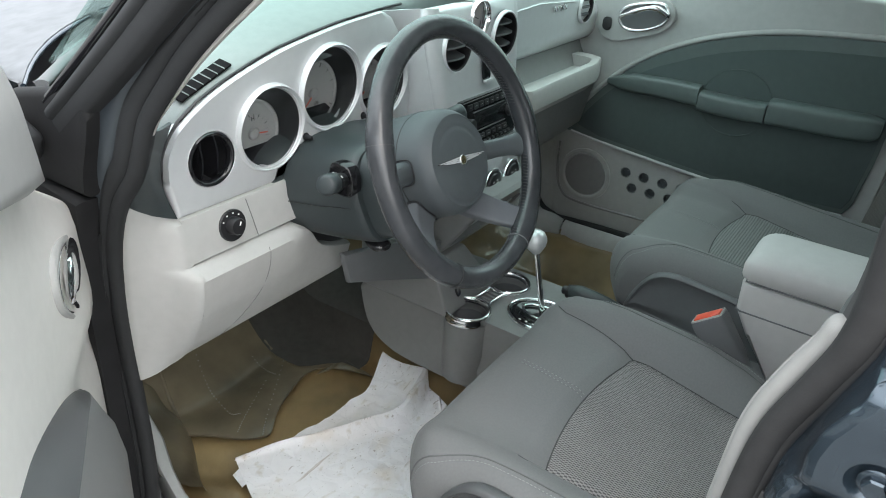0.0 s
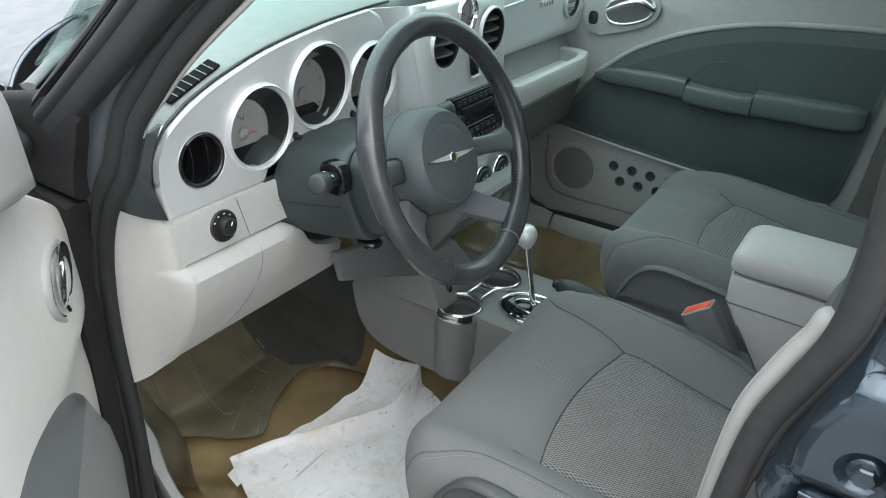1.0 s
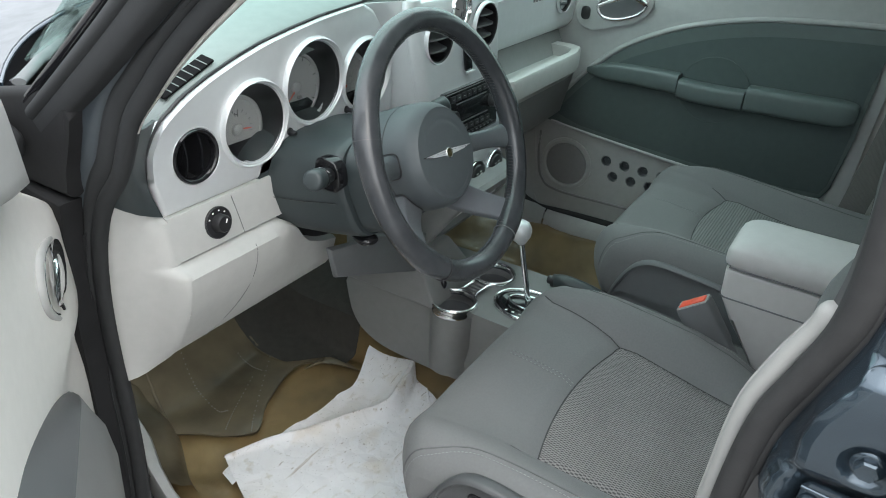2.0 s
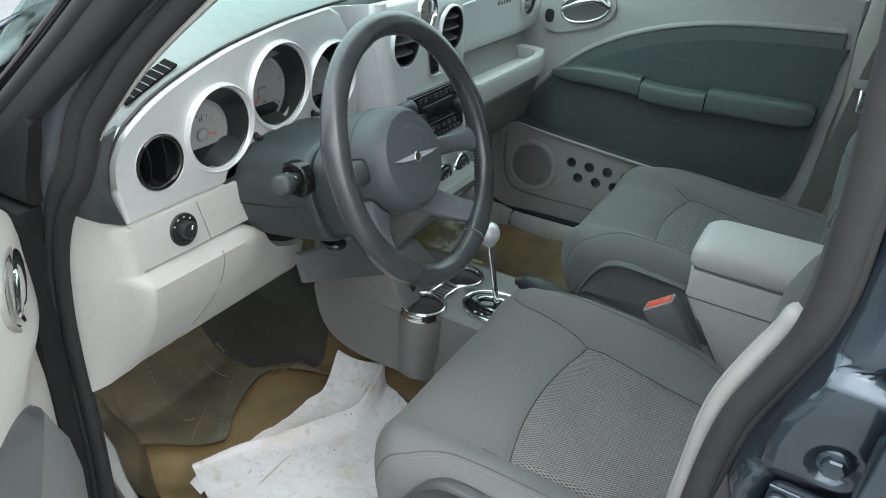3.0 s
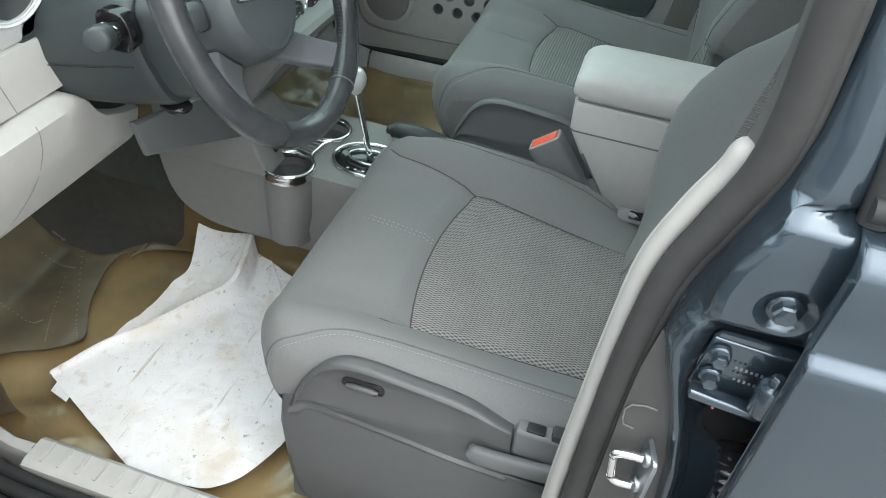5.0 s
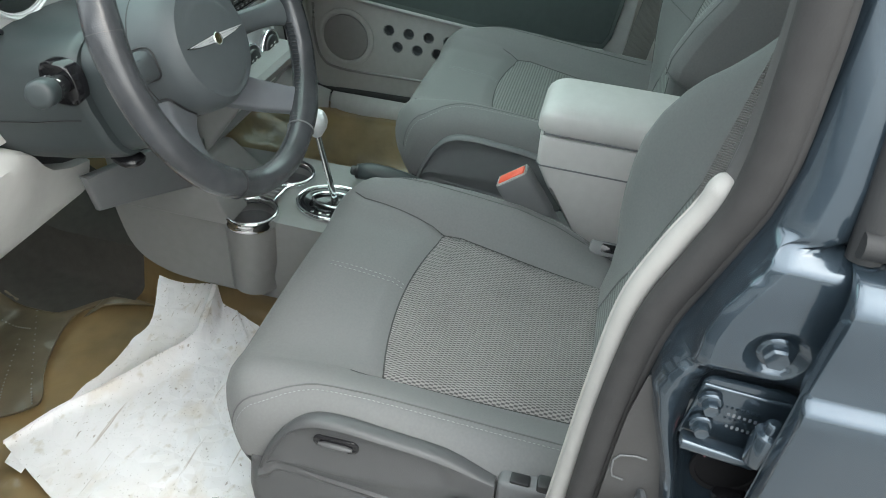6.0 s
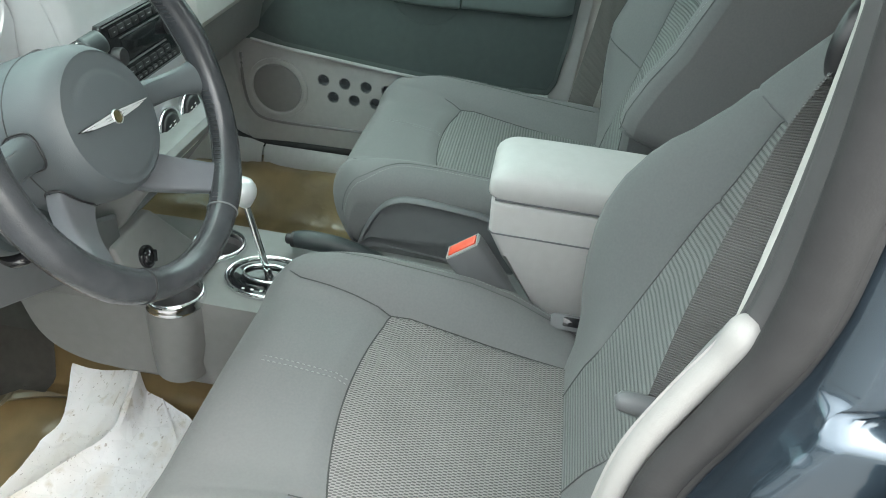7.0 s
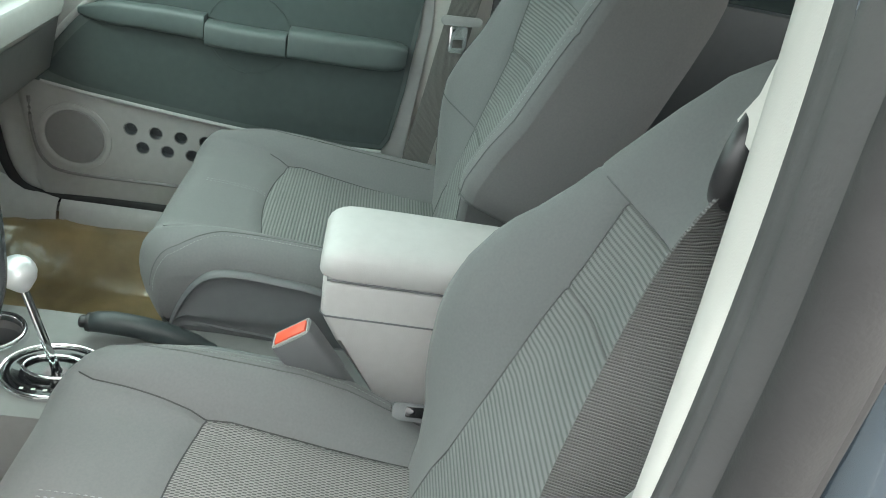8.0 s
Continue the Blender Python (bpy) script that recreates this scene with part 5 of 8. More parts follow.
    for dz, w, h in ((0.0225, 0.116, 0.0022), (-0.0145, 0.116, 0.0022), (0.0455, 0.180, 0.0016), (-0.0465, 0.180, 0.0020)):
        bm = bmesh.new()
        prism(bm, rounded(w, h, h * 0.4, 3), 0.0020, m @ pose(0, dz, 0.008), 0.0004)
        part("radio_strip", bm, M_SHIELD, rd, "thin grey strip")
    for row, dz, n, w, h in ((0, 0.034, 8, 0.0165, 0.012), (1, -0.0265, 6, 0.0185, 0.010), (2, -0.0395, 10, 0.0125, 0.006)):
        for k in range(n):
            bm = bmesh.new()
            prism(bm, rounded(w, h, 0.0016, 3), 0.0035, m @ pose((k - (n - 1) / 2) * (w + 0.0028), dz, 0.0075), 0.0008)
            bt = part("radio_button", bm, M_BLACK, rd)
            bm = bmesh.new()
            box(bm, ((k - (n - 1) / 2) * (w + 0.0028), dz, 0.0112), (w * (0.25 + 0.2 * ((k * 7 + row * 3) % 3) / 2), 0.0009, 0.0005))
            bmesh.ops.transform(bm, matrix=m, verts=bm.verts)
            part("button_mark", bm, M_STONE, bt)
    for x in (-0.076, 0.076):
        bm = bmesh.new()
        lathe(bm, [(0.0135, 0.006), (0.0130, 0.018), (0.0115, 0.0205), (0.001, 0.0212)], 28, m @ pose(x, 0.002, 0))
        part("radio_knob", bm, M_BLACK, rd, "black turning knob", 50)
    # narrow pocket between the vents
    bm = bmesh.new()
    prism(bm, rounded(0.026, 0.052, 0.006), 0.003, facing_rear(0.009, place(0, 1.018).y, 1.018) @ pose(0, 0, -0.001, -9), 0.001)
    pk = part("switch_pocket", bm, M_GLOSS, st, "black switch pocket")
    bm = bmesh.new()
    prism(bm, rounded(0.030, 0.006, 0.002, 3), 0.006, facing_rear(0.012, place(0, 0.990).y, 0.990) @ pose(0, 0, 0, -9), 0.001)
    part("pocket_lip", bm, M_SILVER, pk, "bright lower lip")
    # heater controls: black turning knobs with printed bars in bright rings
    for x in (-0.072, 0.004, 0.079):
        m = facing_rear(x, place(0, 0.785).y - 0.0045, 0.785) @ pose(0, 0, 0, -5, 0, 0)
        bm = bmesh.new()
        lathe(bm, [(0.0345, -0.006), (0.0352, 0.0005), (0.0342, 0.0030), (0.0315, 0.0030), (0.0295, -0.001)], 48, m, cap=False)
        rg = part("heater_ring", bm, M_CHROME, st, "bright ring round the heater dial", 50)
        bm = bmesh.new()
        lathe(bm, [(0.0300, -0.003), (0.0298, 0.0020), (0.0275, 0.0030), (0.0250, 0.0030), (0.0240, 0.0060), (0.0225, 0.0072), (0.001, 0.0075)], 40, m)
        kn = part("heater_dial", bm, M_BLACK, rg, "black heater dial", 50)
        for k in range(5):
            for j in range(2):
                w = (0.011, 0.008, 0.010, 0.009, 0.007)[k]
                bm = bmesh.new()
                box(bm, (-0.008 + 0.014 * j, -0.012 + 0.0055 * k, 0.0077), (w * (0.8 if j else 1), 0.0016, 0.0006))
                bmesh.ops.transform(bm, matrix=m @ pose(0, 0, 0, 0, 0, 8), verts=bm.verts)
                part("dial_mark", bm, M_WHITEINK, kn, "white printed bar")
    # lower body that slopes away to the front, with an open cubby in the slope
    bm = bmesh.new()
    prism(bm, [(0.20, 0.648), (0.108, 0.772), (0.104, 0.782), (0.112, 0.790), (0.16, 0.79), (0.30, 0.79), (0.30, 0.648)], 0.236, frame_of((-0.118, 0, 0), (0, 1, 0), (0, 0, 1)), 0.006, 3)
    low = part("stack_base", bm, M_CONSOLE, st, "grey sloping lower stack")
    b2 = bmesh.new()
    sl = Vector((0, 0.092, -0.124)).normalized()
    mm = frame_of((0, 0.152, 0.712), (1, 0, 0), sl)
    box(b2, (0, 0, 0), (0.20, 0.105, 0.09), 0.006, 2)
    bmesh.ops.transform(b2, matrix=mm, verts=b2.verts)
    carve(low, [part("cutter", b2, M_STONE)])
    bm = bmesh.new()
    box(bm, (0, 0, 0), (0.198, 0.103, 0.004))
    bmesh.ops.transform(bm, matrix=mm @ pose(0, 0, 0.036 if (mm.to_3x3() @ Vector((0, 0, 1))).y > 0 else -0.036), verts=bm.verts)
    part("cubby_back", bm, M_BLACK, low, "black cubby lining")
    return st


make_centre_stack()


def make_passenger_dash():
    pd = thing("passenger_dash", "silver-grey passenger dash with glove tray and round vent", "dash panel")
    bm = bmesh.new()
    rows = []
    for k in range(20):
        x = lerp(0.155, 0.70, k / 19)
        e = dash_edge(x) - 0.004
        row = [Vector((x, 0.300, e + 0.001)), Vector((x, 0.278, e - 0.003)), Vector((x, 0.268, e - 0.012))]
        row += [Vector((x, 0.262 + 0.004 * q, lerp(e - 0.02, 0.985, q))) for q in (0.1, 0.3, 0.5, 0.7, 0.9, 1.0)]
        rows.append(row + [Vector((x, 0.280, 0.965)), Vector((x, 0.300, 0.955))])
    quads(bm, rows)
    solid(bm, 0.004)
    part("upper_face", bm, M_SILVER, pd, "grey gloss upper glove door", 50)
    bm = bmesh.new()
    tube(bm, [(0.17, 0.2615, 1.078), (0.35, 0.2612, 1.086), (0.545, 0.2618, 1.072)], 0.0022, 8)
    part("face_crease", bm, M_SILVER, pd, "bright crease along the glove door", 60)
    for k in range(5):
        bm = bmesh.new()
        prism(bm, rounded(0.011, 0.014, 0.002, 2), 0.002, facing_rear(0.425 + 0.015 * k, 0.2615, 1.066), 0.0006)
        part("badge_bar", bm, M_CHROME, pd, "small chrome badge bar")
    # tray with a thick rim
    bm = bmesh.new()
    out = [(0.185, 0.285), (0.185, 0.195), (0.20, 0.180), (0.56, 0.185), (0.625, 0.205), (0.64, 0.235), (0.64, 0.285)]
    inner = [(0.215, 0.285), (0.215, 0.212), (0.23, 0.205), (0.545, 0.209), (0.59, 0.222), (0.602, 0.245), (0.602, 0.285)]
    lo, hi, ih, il = ([Vector((x, y, z)) for x, y in o] for o, z in ((out, 0.885), (out, 0.925), (inner, 0.925), (inner, 0.902)))
    hi2 = [v + Vector((0, 0.004, 0.006)) for v in hi]
    ih2 = [v + Vector((0, -0.004, 0.006)) for v in ih]
    quads(bm, [[v + Vector((0, 0.03, -0.03)) for v in lo], lo, hi, hi2, ih2, ih, il])
    bm.faces.new([bm.verts.new(v) for v in il])
    part("tray_rim", bm, M_LIGHT, pd, "light grey open tray with thick rim", 40)
    bm = bmesh.new()
    prism(bm, [(0.29, 0.96), (0.27, 0.90), (0.225, 0.87), (0.255, 0.74), (0.34, 0.66), (0.44, 0.66), (0.44, 0.96)], 0.54, frame_of((0.13, 0, 0), (0, 1, 0), (0, 0, 1)), 0.012, 3)
    part("lower_glove_box", bm, M_CONSOLE, pd, "grey lower glove box")
    air_vent(pd, 0.60, 0.258, 1.052, 0.036)
    return pd


make_passenger_dash()


# ---- centre console ----
def make_console():
    con = thing("centre_console", "grey plastic centre console with chrome-ringed cup holders", "console")
    side = spline([(0.362, 0.545), (0.361, 0.500), (0.356, 0.455), (0.340, 0.420), (0.312, 0.397), (0.270, 0.383), (0.20, 0.378)], 6)
    out = [(p.x, p.y) for p in side] + [(-0.30, 0.38), (-0.45, 0.40), (-0.62, 0.42), (-0.64, 0.545), (-0.30, 0.552), (0.085, 0.556), (0.105, 0.556), (0.345, 0.556)]
    bm = bmesh.new()
    prism(bm, out, 0.228, frame_of((-0.128, 0, 0), (0, 1, 0), (0, 0, 1)), 0.010, 3)
    for v in bm.verts:
        if v.co.x < -0.05:
            v.co.x -= 0.030 * min(1.0, max(0.0, (v.co.z - 0.37) / 0.185)) * smooth01((v.co.y - 0.15) / 0.06)
    body = part("console_body", bm, M_CONSOLE, con, "moulded grey console body", 40)
    cups = ((-0.122, 0.110), (0.022, 0.098))
    cut = []
    for x, y in cups:
        bm = bmesh.new()
        lathe(bm, [(0.040, 0.49), (0.040, 0.70)], 40, pose(x, y, 0))
        cut.append(part("cutter", bm, M_CONSOLE))
    # round cup column bulging out of the console's flank
    bm = bmesh.new()
    lathe(bm, [(0.040, 0.405), (0.0445, 0.408), (0.0455, 0.42), (0.047, 0.555), (0.046, 0.5605), (0.041, 0.5605)], 56, pose(cups[0][0], cups[0][1], 0))
    column = part("cup_column", bm, M_CONSOLE, con, "round grey cup column", 40)
    bm = bmesh.new()
    lathe(bm, [(0.040, 0.49), (0.040, 0.70)], 40, pose(cups[0][0], cups[0][1], 0))
    carve(body, cut)
    carve(column, [part("cutter", bm, M_CONSOLE)])
    for x, y in cups:
        bm = bmesh.new()
        lathe(bm, [(0.0402, 0.559), (0.0395, 0.495), (0.038, 0.490), (0.001, 0.490)], 40, pose(x, y, 0), cap="end")
        part("cup_well", bm, M_SHIELD, con, "grey cup well")
        bm = bmesh.new()
        lathe(bm, [(0.0452, 0.546), (0.0478, 0.5475), (0.0492, 0.551), (0.0490, 0.556), (0.0478, 0.5595), (0.0484, 0.5625), (0.0478, 0.5665), (0.0455, 0.5690), (0.0425, 0.5688), (0.0402, 0.5655), (0.0398, 0.556)], 56, pose(x, y, 0), cap=False)
        part("cup_ring", bm, M_CHROME, con, "chrome ring round the cup holder", 60)
    a, b = Vector((*cups[0], 0.563)), Vector((*cups[1], 0.563))
    d = (b - a).normalized()
    pr = Vector((-d.y, d.x, 0))
    for s in (-1, 1):
        bm = bmesh.new()
        tube(bm, [a + d * 0.040 + pr * s * 0.022, a + d * 0.055 + pr * s * 0.017, b - d * 0.055 + pr * s * 0.017, b - d * 0.040 + pr * s * 0.022], 0.0042, 10)
        part("chrome_bar", bm, M_CHROME, con, "chrome bar joining the cup rings", 60)
    mid = (a + b) / 2
    m = frame_of((mid.x, mid.y, 0.5575), d, pr)
    bm = bmesh.new()
    box(bm, (0, 0, 0), (0.052, 0.030, 0.006), 0.002, 2)
    bmesh.ops.transform(bm, matrix=m, verts=bm.verts)
    cn = part("coin_holder", bm, M_SHIELD, con, "grey ribbed coin slots")
    for k in range(4):
        bm = bmesh.new()
        box(bm, (-0.018 + 0.012 * k, 0, 0.004), (0.004, 0.024, 0.004), 0.001, 1)
        bmesh.ops.transform(bm, matrix=m, verts=bm.verts)
        part("coin_rib", bm, M_CONSOLE, cn)
    # shift gate: sloping chrome surround, black dish
    gx, gy = -0.040, -0.014

    def oval(rx, ry, z, n=56):
        return [Vector((gx + rx * math.cos(t), gy + ry * math.sin(t), z)) for t in [2 * math.pi * k / n for k in range(n)]]

    bm = bmesh.new()
    quads(bm, [oval(*q) for q in ((0.0580, 0.0720, 0.5535), (0.0592, 0.0732, 0.5565), (0.0588, 0.0728, 0.5605), (0.0568, 0.0708, 0.5635), (0.0545, 0.0685, 0.5640), (0.0520, 0.0660, 0.5620), (0.0508, 0.0648, 0.5590))], closed=True)
    gate = part("gate_ring", bm, M_CHROME, con, "oval chrome shift gate ring", 60)
    bm = bmesh.new()
    quads(bm, [oval(*q) for q in ((0.0512, 0.0652, 0.5600), (0.0480, 0.0620, 0.5625), (0.0380, 0.0540, 0.5620), (0.0330, 0.0480, 0.5580), (0.010, 0.012, 0.5570), (0.0005, 0.0005, 0.5570))], closed=True)
    part("gate_plate", bm, M_GLOSS, gate, "gloss black gate plate", 50)
    bm = bmesh.new()
    ring = [Vector((gx + 0.004 + 0.024 * math.cos(t), gy + 0.042 * math.sin(t), 0.5632)) for t in [2 * math.pi * k / 40 for k in range(40)]]
    tube(bm, ring, 0.0028, 10, closed=True)
    part("gate_trim", bm, M_CHROME, gate, "inner chrome trim", 60)
    for k in range(4):
        bm = bmesh.new()
        box(bm, (gx - 0.0430, gy + 0.026 - 0.015 * k, 0.5626), (0.0035, 0.005, 0.0006))
        part("gate_mark", bm, M_WHITEINK, gate, "small white gear mark")
    # sloping key panel between console and stack
    bm = bmesh.new()
    v = [bm.verts.new(p) for p in ((-0.1590, 0.133, 0.550), (0.028, 0.133, 0.550), (-0.050, 0.172, 0.664), (-0.1660, 0.172, 0.664), (-0.1590, 0.355, 0.550), (0.028, 0.355, 0.550), (-0.050, 0.355, 0.664), (-0.1660, 0.355, 0.664))]
    for f in ((0, 1, 2, 3), (4, 7, 6, 5), (0, 3, 7, 4), (1, 5, 6, 2), (3, 2, 6, 7), (0, 4, 5, 1)):
        bm.faces.new([v[k] for k in f])
    bmesh.ops.bevel(bm, geom=bm.edges[:], offset=0.006, segments=3, affect="EDGES", profile=0.5)
    part("key_panel", bm, M_CONSOLE, con, "grey sloping key panel")
    bm = bmesh.new()
    m = Matrix.Translation((-0.110, 0.1545, 0.616)) @ Vector((0, -0.946, 0.324)).to_track_quat("Z", "Y").to_matrix().to_4x4()
    lathe(bm, [(0.0185, -0.006), (0.0185, 0.003), (0.0165, 0.0048), (0.0135, 0.0050), (0.0125, 0.009), (0.010, 0.0105), (0.001, 0.0108)], 32, m)
    lk = part("ignition_lock", bm, M_GLOSS, con, "black ignition lock", 50)
    bm = bmesh.new()
    box(bm, (0, 0, 0.0135), (0.0045, 0.019, 0.010), 0.0018, 2)
    bmesh.ops.transform(bm, matrix=m @ pose(0, 0, 0, 0, 0, -35), verts=bm.verts)
    part("lock_tab", bm, M_GLOSS, lk, "black turning tab")
    for k, (dx, dy, w, h) in enumerate(((-0.006, 0.006, 0.004, 0.0012), (-0.002, 0.009, 0.0012, 0.004), (0.006, 0.003, 0.0035, 0.0012))):
        bm = bmesh.new()
        box(bm, (dx, dy, 0.0112), (w, h, 0.0005))
        bmesh.ops.transform(bm, matrix=m, verts=bm.verts)
        part("lock_mark", bm, M_WHITEINK, lk, "small white mark")
    bm = bmesh.new()
    tube(bm, spline([(-0.1155, 0.1435, 0.598), (-0.117, 0.139, 0.590), (-0.118, 0.138, 0.582)], 4), [0.0052, 0.0058, 0.006, 0.006, 0.0056, 0.005, 0.0042, 0.003, 0.0015], 12)
    part("key_fob", bm, M_GLOSS, lk, "small black key head", 60)
    return con


make_console()


def make_shifter():
    sh = thing("gear_lever", "chrome gear lever with satin silver ball knob", "gear lever")
    a, b = Vector((-0.036, -0.016, 0.552)), Vector((-0.047, 0.015, 0.715))
    bm = bmesh.new()
    tube(bm, [a, a.lerp(b, 0.1), b], [0.0075, 0.0058, 0.0052], 14)
    part("lever_rod", bm, M_CHROME, sh, "chrome rod")
    bm = bmesh.new()
    m = Matrix.Translation(b) @ (b - a).to_track_quat("Z", "Y").to_matrix().to_4x4()
    lathe(bm, [(0.008, -0.018), (0.012, -0.013), (0.019, -0.004), (0.0225, 0.006), (0.0225, 0.013), (0.0195, 0.022), (0.013, 0.028), (0.001, 0.0305)], 36, m)
    part("knob", bm, M_SILVER, sh, "satin silver ball knob", 60)
    return sh


make_shifter()


def make_handbrake():
    hb = thing("handbrake", "dark plastic handbrake lever between the seats", "handbrake")
    bm = bmesh.new()
    tube(bm, spline([(0.050, -0.028, 0.581), (0.052, -0.06, 0.583), (0.056, -0.12, 0.574), (0.06, -0.18, 0.552), (0.06, -0.26, 0.515)], 5), [0.0125, 0.0150, 0.0158, 0.0165, 0.017] + [0.0175] * 11 + [0.015] * 5, 18)
    part("grip", bm, M_COLUMN, hb, "slate plastic grip", 60)
    bm = bmesh.new()
    m = Matrix.Translation((0.050, -0.028, 0.581)) @ Vector((-0.05, 1, 0)).to_track_quat("Z", "Y").to_matrix().to_4x4()
    lathe(bm, [(0.0140, -0.006), (0.0148, -0.002), (0.0140, 0.002), (0.0095, 0.003), (0.0095, 0.010), (0.0075, 0.0125), (0.001, 0.0128)], 20, m)
    part("release_button", bm, M_BLACK, hb, "black release button")
    return hb


make_handbrake()


def make_armrest():
    ar = thing("armrest_box", "light grey padded armrest box between the seats", "armrest")
    side = [(-0.366, 0.792), (-0.368, 0.742), (-0.392, 0.700), (-0.480, 0.595), (-0.50, 0.55), (-0.66, 0.55), (-0.69, 0.66), (-0.69, 0.792)]
    bm = bmesh.new()
    prism(bm, side, 0.152, frame_of((-0.082, 0, 0), (0, 1, 0), (0, 0, 1)), 0.008, 3)
    body = part("box_body", bm, M_ARMPAD, ar, "light grey plastic box body")
    bm = bmesh.new()
    for z in (0.742,):
        tube(bm, [(-0.0828, -0.69, z - 0.004), (-0.0828, -0.375, z - 0.001), (-0.078, -0.368, z), (0.078, -0.368, z), (0.0828, -0.375, z - 0.001), (0.0828, -0.69, z - 0.004)], 0.0013, 6)
    tube(bm, [(-0.084, -0.69, 0.793), (-0.084, -0.372, 0.797), (0.084, -0.372, 0.797), (0.084, -0.69, 0.793)], 0.0015, 6)
    part("box_gap", bm, M_SHIELD, body, "dark parting line")
    # padded lid
    bm = bmesh.new()
    rows = []
    for k in range(21):
        y = lerp(-0.360, -0.69, (k / 20) ** 1.5)
        e = min(1.0, (0.360 + y) / -0.035)
        f = math.sqrt(max(0.0, 1 - (1 - e) ** 2))
        hw = 0.050 + 0.024 * f
        top = lerp(0.818, 0.839, f) + 0.002 * math.sin(k / 20 * math.pi)
        row = []
        for t in range(0, 13):
            a = math.pi * t / 12
            x = -hw * math.copysign(abs(math.cos(a)) ** 0.5, math.cos(a))
            z = 0.815 + (top - 0.815) * abs(math.sin(a)) ** 0.55
            row.append(Vector((x - 0.012, y, z)))
        rows.append([Vector((-hw - 0.008, y, 0.796))] + [Vector((-hw - 0.012, y, 0.801))] + row + [Vector((hw - 0.012, y, 0.801)), Vector((hw - 0.016, y, 0.796))])
    quads(bm, rows, caps=True)
    part("lid", bm, M_ARMPAD, ar, "padded light grey lid", 70)
    return ar


make_armrest()


def make_buckle(x, y, z, lean, label):
    bk = thing("seat_belt_buckle", label, "belt buckle", group="belt buckles")
    m = Matrix.Translation((x, y, z)) @ pose(0, 0, 0, lean, 0, 0)
    bm = bmesh.new()
    rings = []
    for zz, hw, ht in ((-0.17, 0.024, 0.011), (-0.085, 0.026, 0.013), (-0.078, 0.0275, 0.0165), (-0.01, 0.029, 0.0185), (0.0, 0.028, 0.0175)):
        rings.append([m @ p for p in rounded_ring((0, 0, zz), (0, 1, 0), (1, 0, 0), hw, ht, 0.4, 24)])
    quads(bm, rings, closed=True, caps=True)
    part("buckle_shell", bm, M_SHIELD, bk, "dark grey plastic shell")
    bm = bmesh.new()
    box(bm, (0, 0, 0.001), (0.022, 0.044, 0.006), 0.002, 2)
    bmesh.ops.transform(bm, matrix=m, verts=bm.verts)
    part("release_button", bm, M_RED, bk, "orange-red release button")
    bm = bmesh.new()
    for s in (-1, 1):
        box(bm, (s * 0.0135, 0, 0.0005), (0.002, 0.050, 0.004), 0.0005, 1)
        box(bm, (0, s * 0.0245, 0.0005), (0.028, 0.002, 0.004), 0.0005, 1)
    bmesh.ops.transform(bm, matrix=m, verts=bm.verts)
    part("button_rim", bm, M_STONE, bk, "pale rim round the button")
    return bk


def make_anchor():
    an = thing("belt_anchor", "grey belt anchor bracket between seat and armrest", "belt anchor")
    m = frame_of((-0.150, -0.500, 0.654), (0, -1, 0), (0.63, 0, 0.78))
    bm = bmesh.new()
    prism(bm, rounded(0.050, 0.022, 0.004), 0.012, m, 0.002)
    body = part("bracket", bm, M_SHIELD, an, "grey plastic bracket")
    bm = bmesh.new()
    prism(bm, rounded(0.028, 0.013, 0.002), 0.002, m @ pose(0.006, 0.001, 0.0115), 0.0005)
    part("slot", bm, M_GLOSS, body, "black slot")
    bm = bmesh.new()
    box(bm, (-0.142, -0.515, 0.60), (0.03, 0.012, 0.08), 0.003, 2)
    part("anchor_stem", bm, M_SHIELD, an, "dark stem")
    return an


make_anchor()
make_buckle(-0.118, -0.337, 0.733, -38, "dark belt buckle with orange-red button beside the armrest")
make_buckle(0.118, -0.40, 0.745, -38, "dark belt buckle with orange-red button, half hidden behind the armrest")


# ---- floor, sills and footwell ----
def make_floor():
    bm = bmesh.new()
    rows = []
    for k in range(161):
        y = lerp(-1.6, 0.80, k / 160)
        row = []
        toe = smooth01((y - 0.55) / 0.25) * 0.22
        for j in range(113):
            x = lerp(-0.70, 0.70, j / 112)
            hump = 0.10 * smooth01((0.095 - abs(x)) / 0.03) + 0.095 * smooth01((x - 0.53) / 0.10)
            p = Vector((x, y, 1.7))
            warp = noise.noise(p * 4) * 0.12
            n = noise.noise(p * 9) * 0.005
            # long soft folds in the film
            for a, f, h in ((0.5, 8.0, 0.007), (2.2, 13.0, 0.004), (1.2, 21.0, 0.0022)):
                w = (x * math.cos(a) + y * math.sin(a) + warp) * f
                n += h * max(0.0, 1 - 5 * abs((w % 1.0) - 0.5)) * smooth01(0.5 + noise.noise(p * 5 + Vector((f, 0, 0))) * 2)
            row.append(Vector((x, y, 0.285 + toe + hump + n)))
        rows.append(row)
    quads(bm, rows)
    return tagged(part("floor", bm, M_FILM, None, "", 60), "car floor under crinkled amber protective film", "floor", kind="structure")


make_floor()


